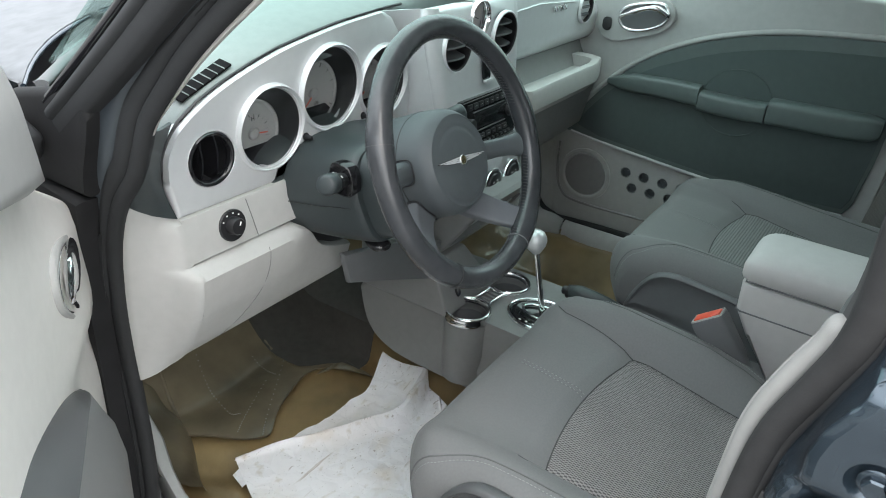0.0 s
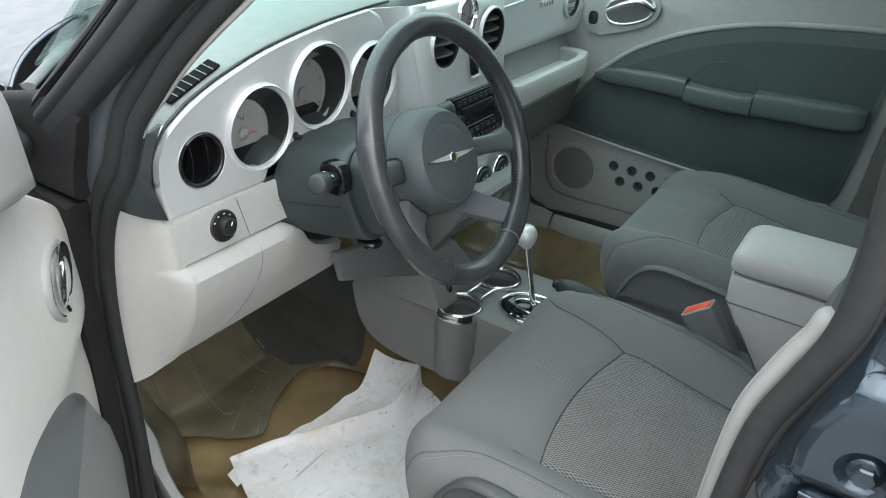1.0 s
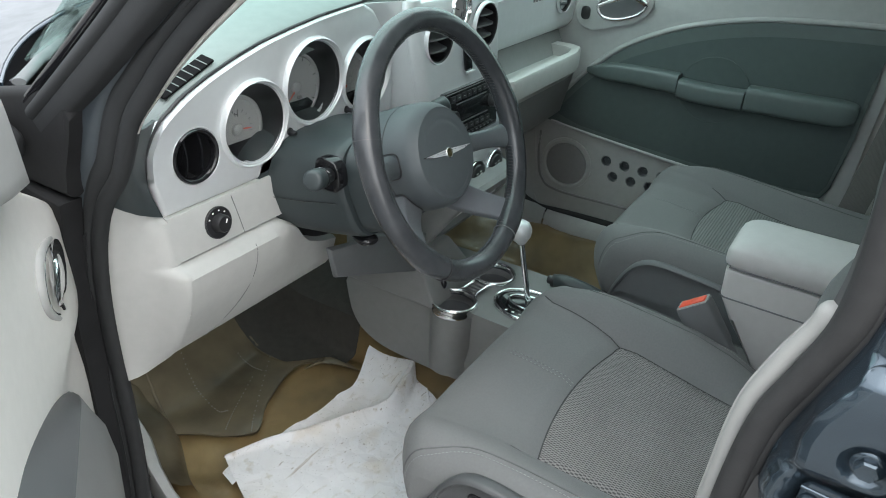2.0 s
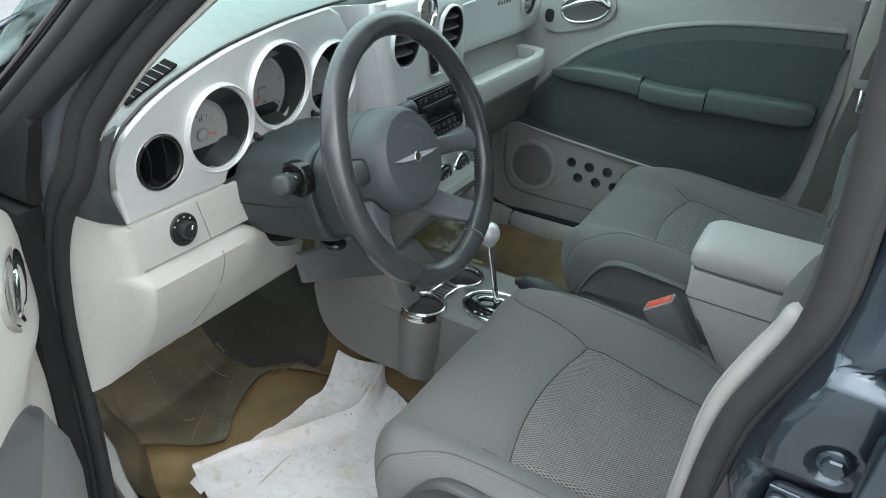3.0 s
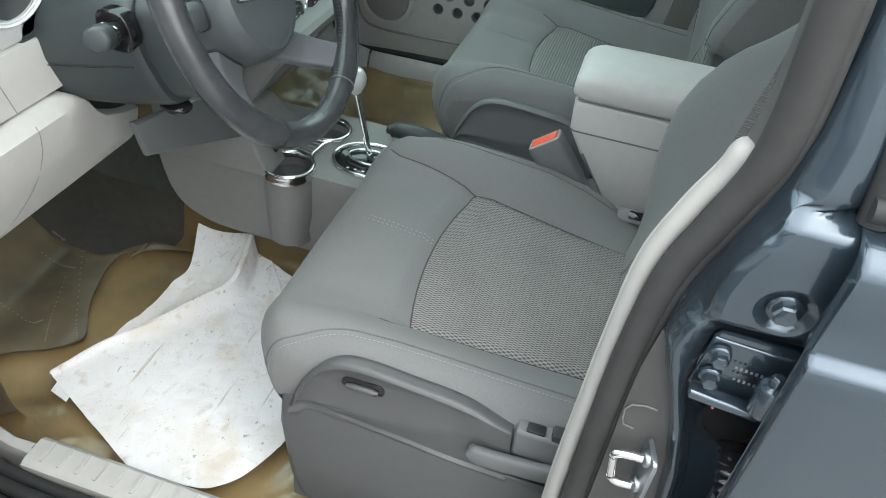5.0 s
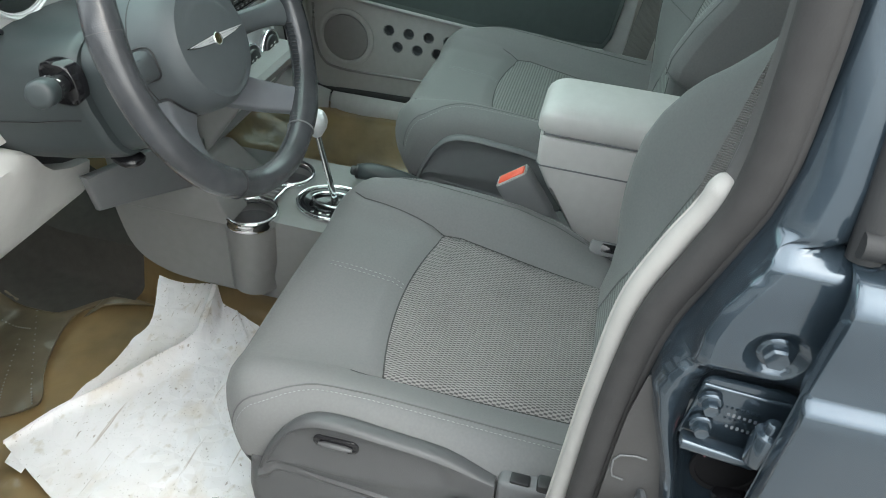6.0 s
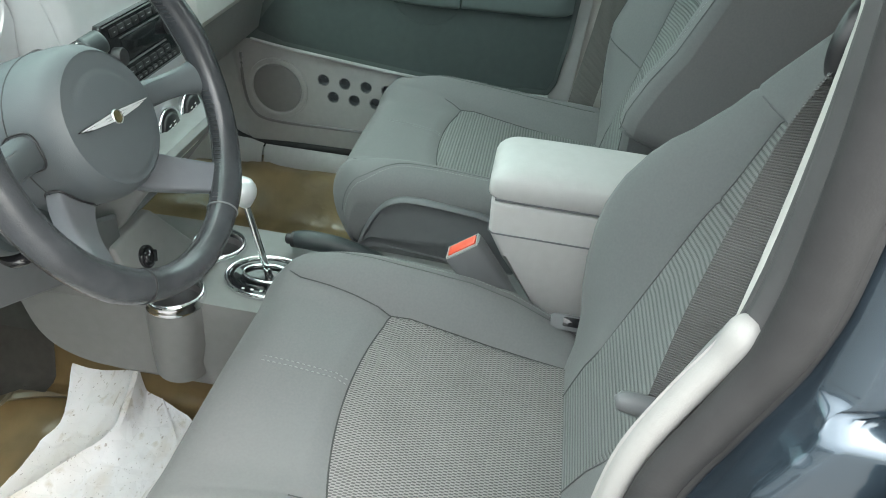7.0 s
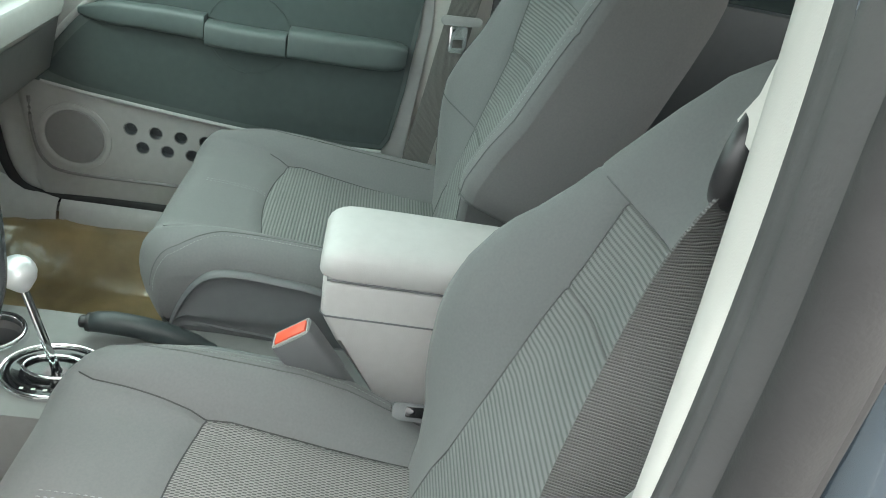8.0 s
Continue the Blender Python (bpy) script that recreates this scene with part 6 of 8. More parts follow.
def make_floor_mat():
    mat = thing("floor_mat", "dark ribbed floor mat with stitched rows under the film", "floor mat")
    bm = bmesh.new()
    near = spline([(a, b, 0) for a, b in [(-0.570, 0.530), (-0.535, 0.508), (-0.502, 0.462), (-0.470, 0.410), (-0.445, 0.384), (-0.421, 0.377), (-0.363, 0.415), (-0.299, 0.441), (-0.229, 0.454), (-0.19, 0.435), (-0.165, 0.385), (-0.15, 0.33)]], 6)
    rows = []
    for a in near:
        row = []
        for q in range(25):
            p = Vector(a).lerp(Vector((lerp(a.x, -0.665 + (a.x + 0.665) * 1.08, 0.6), 0.815, 0)), q / 24)
            toe = smooth01((p.y - 0.55) / 0.25) * 0.22
            row.append(Vector((p.x, p.y, 0.306 + toe + 0.003 * math.sin(q * 0.6) + 0.004 * noise.noise(Vector((p.x * 14, p.y * 14, 3))))))
        rows.append(row)
    quads(bm, rows)
    solid(bm, 0.005)
    part("mat_sheet", bm, M_MAT, mat, "dark mat sheet", 60)
    bm = bmesh.new()
    for line in ([(-0.241, 0.521), (-0.325, 0.463), (-0.404, 0.408), (-0.44, 0.379)], [(-0.317, 0.50), (-0.389, 0.466), (-0.434, 0.443), (-0.466, 0.424)], [(-0.388, 0.648), (-0.406, 0.597), (-0.422, 0.547), (-0.438, 0.479), (-0.426, 0.462)], [(-0.281, 0.58), (-0.29, 0.528), (-0.287, 0.501)]):
        pts = spline([(a, b, 0) for a, b in line], 6)
        for p in pts:
            toe = smooth01((p.y - 0.55) / 0.25) * 0.22
            box(bm, (p.x, p.y, 0.3125 + toe), (0.003, 0.0026, 0.0016), 0.0006, 1)
    tagged(part("mat_stitch", bm, M_CONSOLE, mat, "rows of pale stitches"), kind="stuff")
    # glossy raised folds
    for line, r in (([(-0.228, 0.602), (-0.230, 0.560), (-0.232, 0.486)], 0.007), ([(-0.226, 0.430), (-0.200, 0.424), (-0.179, 0.421), (-0.127, 0.427)], 0.005), ([(-0.480, 0.640), (-0.497, 0.593), (-0.528, 0.512)], 0.004)):
        bm = bmesh.new()
        pts = spline([(a, b, 0.310 + smooth01((b - 0.55) / 0.25) * 0.22) for a, b in line], 8)
        tube(bm, pts, [r * math.sin(math.pi * (k + 0.5) / len(pts)) ** 0.6 for k in range(len(pts))], 10, flat=0.4)
        part("mat_fold", bm, M_MAT, mat, "glossy raised fold", 60)
    # carpet that climbs to the sill
    bm = bmesh.new()
    edge = spline([(-0.50, 0.70, 0.42), (-0.515, 0.60, 0.335), (-0.525, 0.515, 0.316), (-0.590, 0.405, 0.314), (-0.605, 0.36, 0.314)], 5)
    quads(bm, [[p + Vector((0.008, -0.004, -0.026)), p, p + Vector((-0.02, 0.005, 0.012)), Vector((lerp(p.x, -0.66, 0.6), p.y + 0.02, p.z + 0.022)), Vector((-0.665, p.y + 0.04, p.z + 0.05)), Vector((-0.70, p.y + 0.06, p.z + 0.12))] for p in edge])
    part("side_carpet", bm, M_MAT, mat, "brown mat edge climbing to the sill", 60)
    # tunnel carpet beside the console, its colour darkened as shadow
    bm = bmesh.new()
    rows = []
    for k in range(21):
        y = lerp(0.365, 0.825, k / 20)
        rows.append([Vector((x, y, 0.3125 + smooth01((y - 0.55) / 0.25) * 0.22 + 0.112 * smooth01((0.125 - abs(x)) / 0.035))) for x in [lerp(-0.156, -0.236, smooth01((y - 0.40) / 0.09)) + dx for dx in (0.0, 0.008)] + [-0.150, -0.140, -0.130, -0.120, -0.110, -0.10, -0.05, 0.0, 0.08]])
    quads(bm, rows)
    part("tunnel_carpet", bm, M_CARPET, mat, "carpet over the tunnel, darkened for the shadow there", 50)
    return mat


make_floor_mat()


def make_paper():
    """One sheet with a rolled crease; the part beyond the crease stands up as a flap."""
    bm = bmesh.new()
    crease = spline([(-0.528, 0.360, 0.320), (-0.433, 0.314, 0.326), (-0.380, 0.270, 0.332), (-0.296, 0.222, 0.335), (-0.240, 0.186, 0.340), (-0.188, 0.188, 0.350), (-0.112, 0.205, 0.363)], 8)
    rear = spline([(-0.636, 0.135, 0.320), (-0.637, 0.06, 0.320), (-0.618, -0.005, 0.319), (-0.555, -0.048, 0.318), (-0.44, -0.07, 0.318), (-0.28, -0.05, 0.320), (-0.160, 0.098, 0.328)], 8)
    n = len(crease)
    rows = []
    for i, (a, b) in enumerate(zip(crease, rear)):
        u = i / (n - 1)
        row = []
        for j in range(41):
            v = j / 40
            p = a.lerp(b, v ** 1.3)
            sink = smooth01(v / 0.18)
            p.z = lerp(a.z + 0.006 * math.sin(min(1.0, v / 0.06) * math.pi), 0.319 + (b.z - 0.319) * v, sink)
            p.z += (0.0035 * noise.noise(Vector((p.x * 14, p.y * 14, 2))) + 0.0012 * noise.noise(Vector((p.x * 55, p.y * 55, 5))) - 0.003 * abs(noise.noise(Vector((p.x * 30, p.y * 30, 9))))) * sink
            p.z += 0.004 * max(0.0, 1 - abs(v - 0.35 - 0.2 * u) / 0.03) * smooth01((u - 0.3) * 4)
            row.append(p)
        rows.append(row)
    quads(bm, rows)
    edge = spline([(-0.529, 0.362, 0.3195), (-0.437, 0.316, 0.322), (-0.412, 0.316, 0.322), (-0.330, 0.300, 0.322), (-0.270, 0.297, 0.328), (-0.222, 0.286, 0.338), (-0.124, 0.322, 0.361)], 8)
    rows = []
    for i, (a, b) in enumerate(zip(crease, edge)):
        row = []
        for q in range(17):
            w = q / 16
            p = a.lerp(b, w)
            lift = smooth01(w / 0.12)
            p.z += 0.007 * math.sin(min(1.0, w / 0.12) * math.pi) - 0.010 * math.sin(math.pi * w) * smooth01(i / 14)
            p.z += (0.0055 * noise.noise(p * 26) + 0.005 * (0.5 - abs(noise.noise(p * 38))) + 0.003 * (0.5 - abs(noise.noise(p * 85)))) * lift * smooth01(i / 10)
            row.append(p)
        rows.append(row)
    quads(bm, rows)
    quads(bm, [[Vector((-0.520, 0.345, 0.3150)), Vector((-0.556, 0.337, 0.3170))], [Vector((-0.535, 0.305, 0.3152)), Vector((-0.566, 0.300, 0.3172))]])
    bmesh.ops.remove_doubles(bm, verts=bm.verts, dist=1e-5)
    solid(bm, 0.0006)
    return tagged(part("paper_mat", bm, M_PAPER, None, "", 70), "creased white paper floor mat with dirt marks", "paper mat")


make_paper()


def make_sill(s, label):
    sl = thing("door_sill", label, "door sill", group="door sills", kind="structure")
    bm = bmesh.new()
    prof = [(0.640, 0.285), (0.644, 0.335), (0.649, 0.350), (0.657, 0.357), (0.692, 0.357), (0.702, 0.352), (0.706, 0.31)]
    if s > 0:
        prof = [(0.640, 0.285), (0.648, 0.33), (0.655, 0.385), (0.662, 0.412), (0.675, 0.424), (0.70, 0.428), (0.715, 0.30)]
    rows = [[Vector((s * x, y, z)) for x, z in prof] for y in (0.26, 0.20, -0.2, -0.50)]
    quads(bm, rows)
    solid(bm, 0.004)
    pl = part("scuff_plate", bm, M_LIGHT if s < 0 else M_STONE, sl, "light grey ribbed scuff plate", 40)
    for k in range(24 if s < 0 else 0):
        bm = bmesh.new()
        box(bm, (s * 0.674, 0.235 - 0.03 * k, 0.3585), (0.034, 0.006, 0.003), 0.0012, 2)
        part("scuff_rib", bm, M_LIGHT, pl)
    bm = bmesh.new()
    if s < 0:
        rows = [[Vector((-i, y, 0.29)), Vector((-i - 0.001, y, z - 0.010)), Vector((-i - 0.005, y, z - 0.002)), Vector((-lerp(i, o, 0.5), y, z)), Vector((-o + 0.003, y, z - 0.003)), Vector((-o, y, z - 0.012)), Vector((-o, y, 0.29))] for y, i, o, z in ((0.262, 0.660, 0.686, 0.356), (0.30, 0.662, 0.684, 0.357), (0.345, 0.653, 0.676, 0.360), (0.40, 0.634, 0.660, 0.368), (0.46, 0.606, 0.640, 0.385), (0.54, 0.59, 0.63, 0.42))]
    else:
        rows = [[Vector((s * (x - dx), y, z + dz)) for x, z in prof] for y, dx, dz in ((0.265, 0.004, 0.0), (0.34, 0.008, 0.01), (0.42, 0.02, 0.06), (0.50, 0.03, 0.16))]
    quads(bm, rows)
    solid(bm, 0.004)
    part("sill_end", bm, M_STONE, sl, "grey kick trim at the sill's end", 40)
    bm = bmesh.new()
    prism(bm, [(0.715, 0.30), (0.72, 0.34), (0.76, 0.335), (0.80, 0.30), (0.815, 0.20), (0.76, 0.17), (0.715, 0.18)], 2.6, frame_of((0, 0.7, 0), (s, 0, 0), (0, 0, 1)) if s > 0 else Matrix.Translation((0, -1.9, 0)) @ frame_of((0, 0, 0), (s, 0, 0), (0, 0, 1)), 0.006, 2)
    part("rocker_panel", bm, M_BLUE, sl, "dark blue metallic rocker panel")
    if s < 0:
        # rubber seals outside the plate, curving in towards the footwell
        for dx, r, z in ((0.0, 0.0095, 0.343), (0.021, 0.0105, 0.346), (0.042, 0.009, 0.343)):
            bm = bmesh.new()
            tube(bm, spline([(-0.716 - dx, -0.48, z), (-0.716 - dx, 0.10, z), (-0.715 - dx, 0.22, z), (-0.710 - dx, 0.29, z + 0.002), (-0.697 - dx, 0.35, z + 0.006), (-0.676 - dx, 0.42, z + 0.020), (-0.655 - dx, 0.50, z + 0.045)], 5), r, 12)
            part("sill_seal", bm, M_RUBBER, sl, "black rubber sill seal", 60)
    return sl


make_sill(-1, "light grey ribbed sill plate on a dark blue rocker")
make_sill(1, "grey sill trim below the passenger door")


# ---- passenger door ----
def make_passenger_door():
    dr = thing("passenger_door", "closed passenger door with grey trim and dark cloth insert", "car door", kind="structure")
    m = frame_of((0.70, 0, 0), (0, 1, 0), (0, 0, 1))  # local z towards +x
    bm = bmesh.new()
    shell = spline([(0.28, 0.40, 0), (0.32, 0.47, 0), (0.345, 0.70, 0), (0.37, 0.90, 0), (0.38, 1.05, 0), (0.36, 1.14, 0)], 5)
    out = [(p.x, p.y) for p in shell] + [(-0.50, 1.15), (-0.505, 0.95), (-0.49, 0.66), (-0.46, 0.50), (-0.42, 0.40)]
    prism(bm, out, 0.06, m @ pose(0, 0, -0.012), 0.010, 3)
    base = part("door_panel", bm, M_STONE, dr, "moulded grey door panel")
    cut = []
    holes = [(0.107 - 0.0535 * k, 0.618 - 0.002 * k) for k in range(7)] + [(0.082 - 0.0535 * k, 0.577 - 0.001 * k) for k in range(7)]
    for y, z in holes:
        b2 = bmesh.new()
        lathe(b2, [(0.0135, -0.05), (0.0135, 0.012)], 20, m @ pose(y, z, 0))
        cut.append(part("cutter", b2, M_STONE))
    carve(base, cut)
    for y, z in holes:
        bm = bmesh.new()
        lathe(bm, [(0.0150, -0.0125), (0.0135, -0.0115), (0.0132, 0.002), (0.0132, 0.006), (0.001, 0.006)], 20, m @ pose(y, z, 0), cap=False)
        part("hole_liner", bm, M_SLATE, base)
    # dark insert
    bm = bmesh.new()
    arc = spline([(0.300, 0.700, 0), (0.275, 0.755, 0), (0.205, 0.845, 0), (0.128, 0.917, 0), (0.05, 0.966, 0), (-0.06, 1.012, 0), (-0.20, 1.046, 0), (-0.35, 1.062, 0), (-0.478, 1.070, 0)], 5)
    o2 = [(p.x, p.y) for p in arc] + [(-0.480, 0.95), (-0.470, 0.80), (-0.455, 0.69), (-0.44, 0.662), (-0.30, 0.656), (-0.12, 0.664), (0.05, 0.678), (0.20, 0.692)]
    prism(bm, o2[::-1], 0.010, m @ pose(0, 0, -0.020), 0.003, 2)
    ins = part("cloth_insert", bm, M_TEAL, dr, "dark green-grey cloth insert")
    bm = bmesh.new()
    arc2 = [(p.x - 0.012, p.y - 0.012 - 0.018 * smooth01((0.25 - p.x) / 0.25)) for p in arc if p.x < 0.285]
    prism(bm, (arc2 + [(-0.470, 0.95), (-0.460, 0.80), (-0.447, 0.70), (-0.435, 0.674), (-0.30, 0.668), (-0.12, 0.676), (0.05, 0.690), (0.20, 0.704), (0.262, 0.722)])[::-1], 0.004, m @ pose(0, 0, -0.0215), 0.0015, 2)
    part("insert_field", bm, M_TEALDK, ins, "darker inner field of the insert")
    bm = bmesh.new()
    tube(bm, [m @ Vector((p.x + 0.004, p.y + 0.006, -0.013)) for p in arc], 0.007, 10)
    part("insert_lip", bm, M_STONE, base, "raised lip over the insert", 60)
    # armrest in three lengths
    def bar(name, pts, rads, mat, label):
        b3 = bmesh.new()
        quads(b3, [rounded_ring((p.x + 0.012, p.y, p.z), (1, 0, 0), (0, 0, 1), r * 1.3, r * 1.12, 0.42, 28) for p, r in zip(pts, rads)], closed=True, caps=True)
        return part(name, b3, mat, dr, label, 60)

    bar("front_armrest", spline([(0.672, 0.20, 0.862), (0.668, 0.12, 0.872), (0.664, 0.03, 0.876), (0.660, -0.052, 0.876)], 6), [0.006, 0.010, 0.013, 0.016, 0.018, 0.020] + [0.021] * 5 + [0.022] * 8, M_TEAL, "grey-green front armrest moulding")
    bar("pull_handle", spline([(0.650, -0.056, 0.868), (0.648, -0.10, 0.866), (0.648, -0.17, 0.866), (0.650, -0.216, 0.868)], 5), [0.021] * 16, M_TEAL, "grey-green pull handle")
    bar("rear_armrest", spline([(0.655, -0.220, 0.875), (0.654, -0.30, 0.877), (0.655, -0.38, 0.879), (0.660, -0.462, 0.882)], 6), [0.026] * 16 + [0.025, 0.023, 0.018], M_TEAL, "grey-green rear armrest moulding")
    bm = bmesh.new()
    pts = [(-0.137 + 0.085 * math.cos(radians(a)), 0.872 + 0.082 * math.sin(radians(a))) for a in range(0, 360, 10)]
    prism(bm, pts[::-1], 0.004, m @ pose(0, 0, -0.0228), 0.0015)
    part("pull_cup", bm, M_TEALDK, ins, "round recess behind the pull handle")
    bm = bmesh.new()
    tube(bm, [m @ Vector((x, y, -0.0222)) for x, y in pts], 0.0016, 6, closed=True)
    part("cup_rim", bm, M_TEALDK, ins)
    # Ledge added to draw the highlight along the insert's lower edge.
    bm = bmesh.new()
    tube(bm, spline([(0.680, 0.285, 0.700), (0.679, 0.20, 0.689), (0.678, 0.05, 0.675), (0.678, -0.12, 0.661), (0.678, -0.30, 0.653), (0.679, -0.44, 0.658)], 5), 0.0045, 10)
    part("insert_ledge", bm, M_STONE, base, "rounded ledge added for the highlight under the insert", 60)
    # speaker
    bm = bmesh.new()
    ms = frame_of((0.688, 0.225, 0.580), (0, 1, 0), (0, 0, 1)) @ pose(0, 0, 0, 180)
    lathe(bm, [(0.078, -0.001), (0.077, 0.004), (0.070, 0.007), (0.066, 0.005), (0.064, 0.001), (0.001, 0.003)], 48, ms)
    sp = part("speaker", bm, M_STONE, dr, "round speaker cover", 50)
    bm = bmesh.new()
    lathe(bm, [(0.062, 0.0015), (0.060, 0.0042), (0.001, 0.0052)], 48, ms)
    part("speaker_grille", bm, M_CONSOLE, sp, "fine grey speaker grille")
    # groove round the speaker field
    bm = bmesh.new()
    gro = spline([(0.316, 0.66, 0), (0.314, 0.58, 0), (0.295, 0.515, 0), (0.24, 0.49, 0), (0.05, 0.492, 0), (-0.30, 0.50, 0)], 6)
    tube(bm, [m @ Vector((p.x, p.y, -0.0118)) for p in gro], 0.004, 8)
    part("panel_groove", bm, M_CONSOLE, base, "moulded groove line", 60)
    # latch handle and lock key in one oval bezel
    bm = bmesh.new()
    a0 = [(0.255, 1.012), (0.245, 0.982), (0.215, 0.966), (0.17, 0.975), (0.10, 1.000), (0.065, 1.022), (0.052, 1.050), (0.065, 1.078), (0.10, 1.088), (0.17, 1.075), (0.225, 1.052), (0.250, 1.034)]
    ov = spline([(a, b, 0) for a, b in a0], 4, closed=True)
    prism(bm, [(p.x, p.y) for p in ov], 0.012, m @ pose(0, 0, -0.022), 0.004, 3)
    bz = part("handle_bezel", bm, M_STONE, dr, "oval grey handle bezel")
    bm = bmesh.new()
    inn = [(0.195, 1.030), (0.178, 1.005), (0.135, 1.004), (0.085, 1.024), (0.068, 1.052), (0.085, 1.075), (0.13, 1.072), (0.18, 1.056)]
    ov = spline([(a, b, 0) for a, b in inn], 5, closed=True)
    tube(bm, [m @ Vector((p.x, p.y, -0.0235)) for p in ov], 0.0045, 10, closed=True)
    part("handle_ring", bm, M_CHROME, bz, "chrome ring of the latch handle", 60)
    bm = bmesh.new()
    prism(bm, [(p.x, p.y) for p in ov], 0.003, m @ pose(0, 0, -0.0235), 0.001)
    part("handle_cup", bm, M_SHIELD, bz, "grey hollow behind the handle")
    bm = bmesh.new()
    tube(bm, spline([(0.672, 0.072, 1.052), (0.660, 0.10, 1.066), (0.656, 0.14, 1.056), (0.660, 0.186, 1.034)], 6), [0.010] * 8 + [0.008] * 7 + [0.006] * 4, 14, flat=0.8)
    part("latch_handle", bm, M_CHROME, bz, "curved chrome latch handle", 60)
    bm = bmesh.new()
    prism(bm, rounded(0.024, 0.034, 0.010), 0.006, m @ pose(0.226, 1.008, -0.026), 0.002)
    part("lock_key", bm, M_BLACK, bz, "black lock switch")
    bm = bmesh.new()
    lathe(bm, [(0.012, 0), (0.011, 0.004), (0.004, 0.005), (0.004, 0.02), (0.0055, 0.024), (0.001, 0.027)], 20, pose(0.70, -0.455, 1.146))
    part("lock_pin", bm, M_STONE, dr, "grey lock pin")
    # black seal low at the front corner
    bm = bmesh.new()
    tube(bm, spline([(0.694, 0.40, 0.62), (0.692, 0.375, 0.48), (0.690, 0.315, 0.425), (0.690, 0.15, 0.428), (0.69, -0.40, 0.44)], 6), 0.011, 10)
    part("door_seal", bm, M_RUBBER, dr, "black rubber door seal", 60)
    return dr


make_passenger_door()


def make_cabin_shell():
    """Closed-in body: kick panels, firewall, roof, windscreen, far pillars, rear end."""
    for s in (-1, 1):
        bm = bmesh.new()
        lead = 0.335 if s < 0 else 0.295
        out = [(lead, 0.28), (lead, 0.60), (0.37 if s < 0 else 0.33, 0.90), (0.37, 1.02), (0.95, 1.02), (0.95, 0.28)]
        prism(bm, out, 0.02, frame_of((s * 0.715 - 0.01, 0, 0), (0, 1, 0), (0, 0, 1)))
        tagged(part("kick_panel", bm, M_STONE if s > 0 else M_SHIELD), "grey plastic kick panel beside the footwell", "trim panel", kind="structure")
    bm = bmesh.new()
    box(bm, (0, 0.84, 0.63), (1.46, 0.03, 0.68))
    tagged(part("firewall", bm, M_CARPET), "carpeted firewall behind the pedals, darkened for the footwell's shade", "wall", kind="structure")
    # roof and headliner
    bm = bmesh.new()
    rows = []
    for k in range(15):
        y = lerp(0.06, -2.1, k / 14)
        z = 1.56 + 0.03 * math.sin(math.pi * k / 14)
        rows.append([Vector((x, y, z - 0.10 * (abs(x) / 0.66) ** 4)) for x in [lerp(-0.64, 0.64, j / 14) for j in range(15)]])
    quads(bm, rows)
    solid(bm, 0.03)
    tagged(part("ceiling", bm, M_HEAD), "pale cloth car headliner under the roof", "ceiling", kind="structure")
    bm = bmesh.new()
    quads(bm, [[p + Vector((0.012 * p.x, 0, 0.036)) for p in r] for r in rows])
    solid(bm, 0.004)
    tagged(part("roof", bm, M_BLUE), "dark blue metallic car roof", "roof", kind="structure")
    # windscreen
    bm = bmesh.new()
    rows = []
    for k in range(9):
        t = k / 8
        rows.append([Vector((x * lerp(0.92, 0.84, t), lerp(0.855 - 0.62 * x * x, 0.10 - 0.10 * x * x, t), lerp(1.06, 1.53, t))) for x in [lerp(-0.68, 0.68, j / 12) for j in range(13)]])
    quads(bm, rows)
    solid(bm, 0.005)
    tagged(part("windscreen", bm, M_GLASS), "green-tinted windscreen glass", "windscreen", kind="structure")
    bm = bmesh.new()
    quads(bm, [[Vector((0.735, y, 1.13)), Vector((0.71, y, 1.30)), Vector((0.655, y, 1.52))] for y in (0.30, -0.1, -0.54)])
    solid(bm, 0.004)
    tagged(part("side_glass", bm, M_GLASS), "green-tinted side window glass on the passenger side", "window", kind="structure")
    # Dark tint added here to block daylight and darken the rear cabin.
    bm = bmesh.new()
    quads(bm, [[Vector((0.725, y, 1.09)), Vector((0.70, y, 1.30)), Vector((0.655, y, 1.52))] for y in (-0.60, -1.2, -2.05)])
    solid(bm, 0.004)
    tagged(part("side_glass", bm, M_DARKGLASS), "rear side window glass, dark tint added to darken the rear", "window", kind="structure")
    # far side: pillars and rear quarter
    bm = bmesh.new()
    rows = []
    for z, y0, y1, x in ((0.40, -0.455, -0.62, 0.70), (0.66, -0.462, -0.62, 0.705), (0.82, -0.490, -0.63, 0.705), (1.0, -0.495, -0.63, 0.69), (1.2, -0.505, -0.62, 0.665), (1.50, -0.51, -0.60, 0.60)):
        rows.append([Vector((x + 0.05, y0 + 0.004, z)), Vector((x + 0.008, y0, z)), Vector((x, y0 - 0.010, z)), Vector((x - 0.006, (y0 + y1) / 2, z)), Vector((x, y1 + 0.01, z)), Vector((x + 0.05, y1, z))])
    quads(bm, rows)
    solid(bm, 0.004)
    tagged(part("pillar_trim", bm, M_TRIM, None, "", 40), "light grey pillar trim behind the passenger door", "pillar trim", kind="structure")
    bm = bmesh.new()
    prism(bm, [(-0.62, 0.32), (-0.62, 1.10), (-2.1, 1.10), (-2.1, 0.32)], 0.06, frame_of((0.69, 0, 0), (0, 1, 0), (0, 0, 1)), 0.01)
    tagged(part("rear_wall_far", bm, M_SLATE), "dark rear door trim on the far side", "door trim", kind="structure")
    bm = bmesh.new()
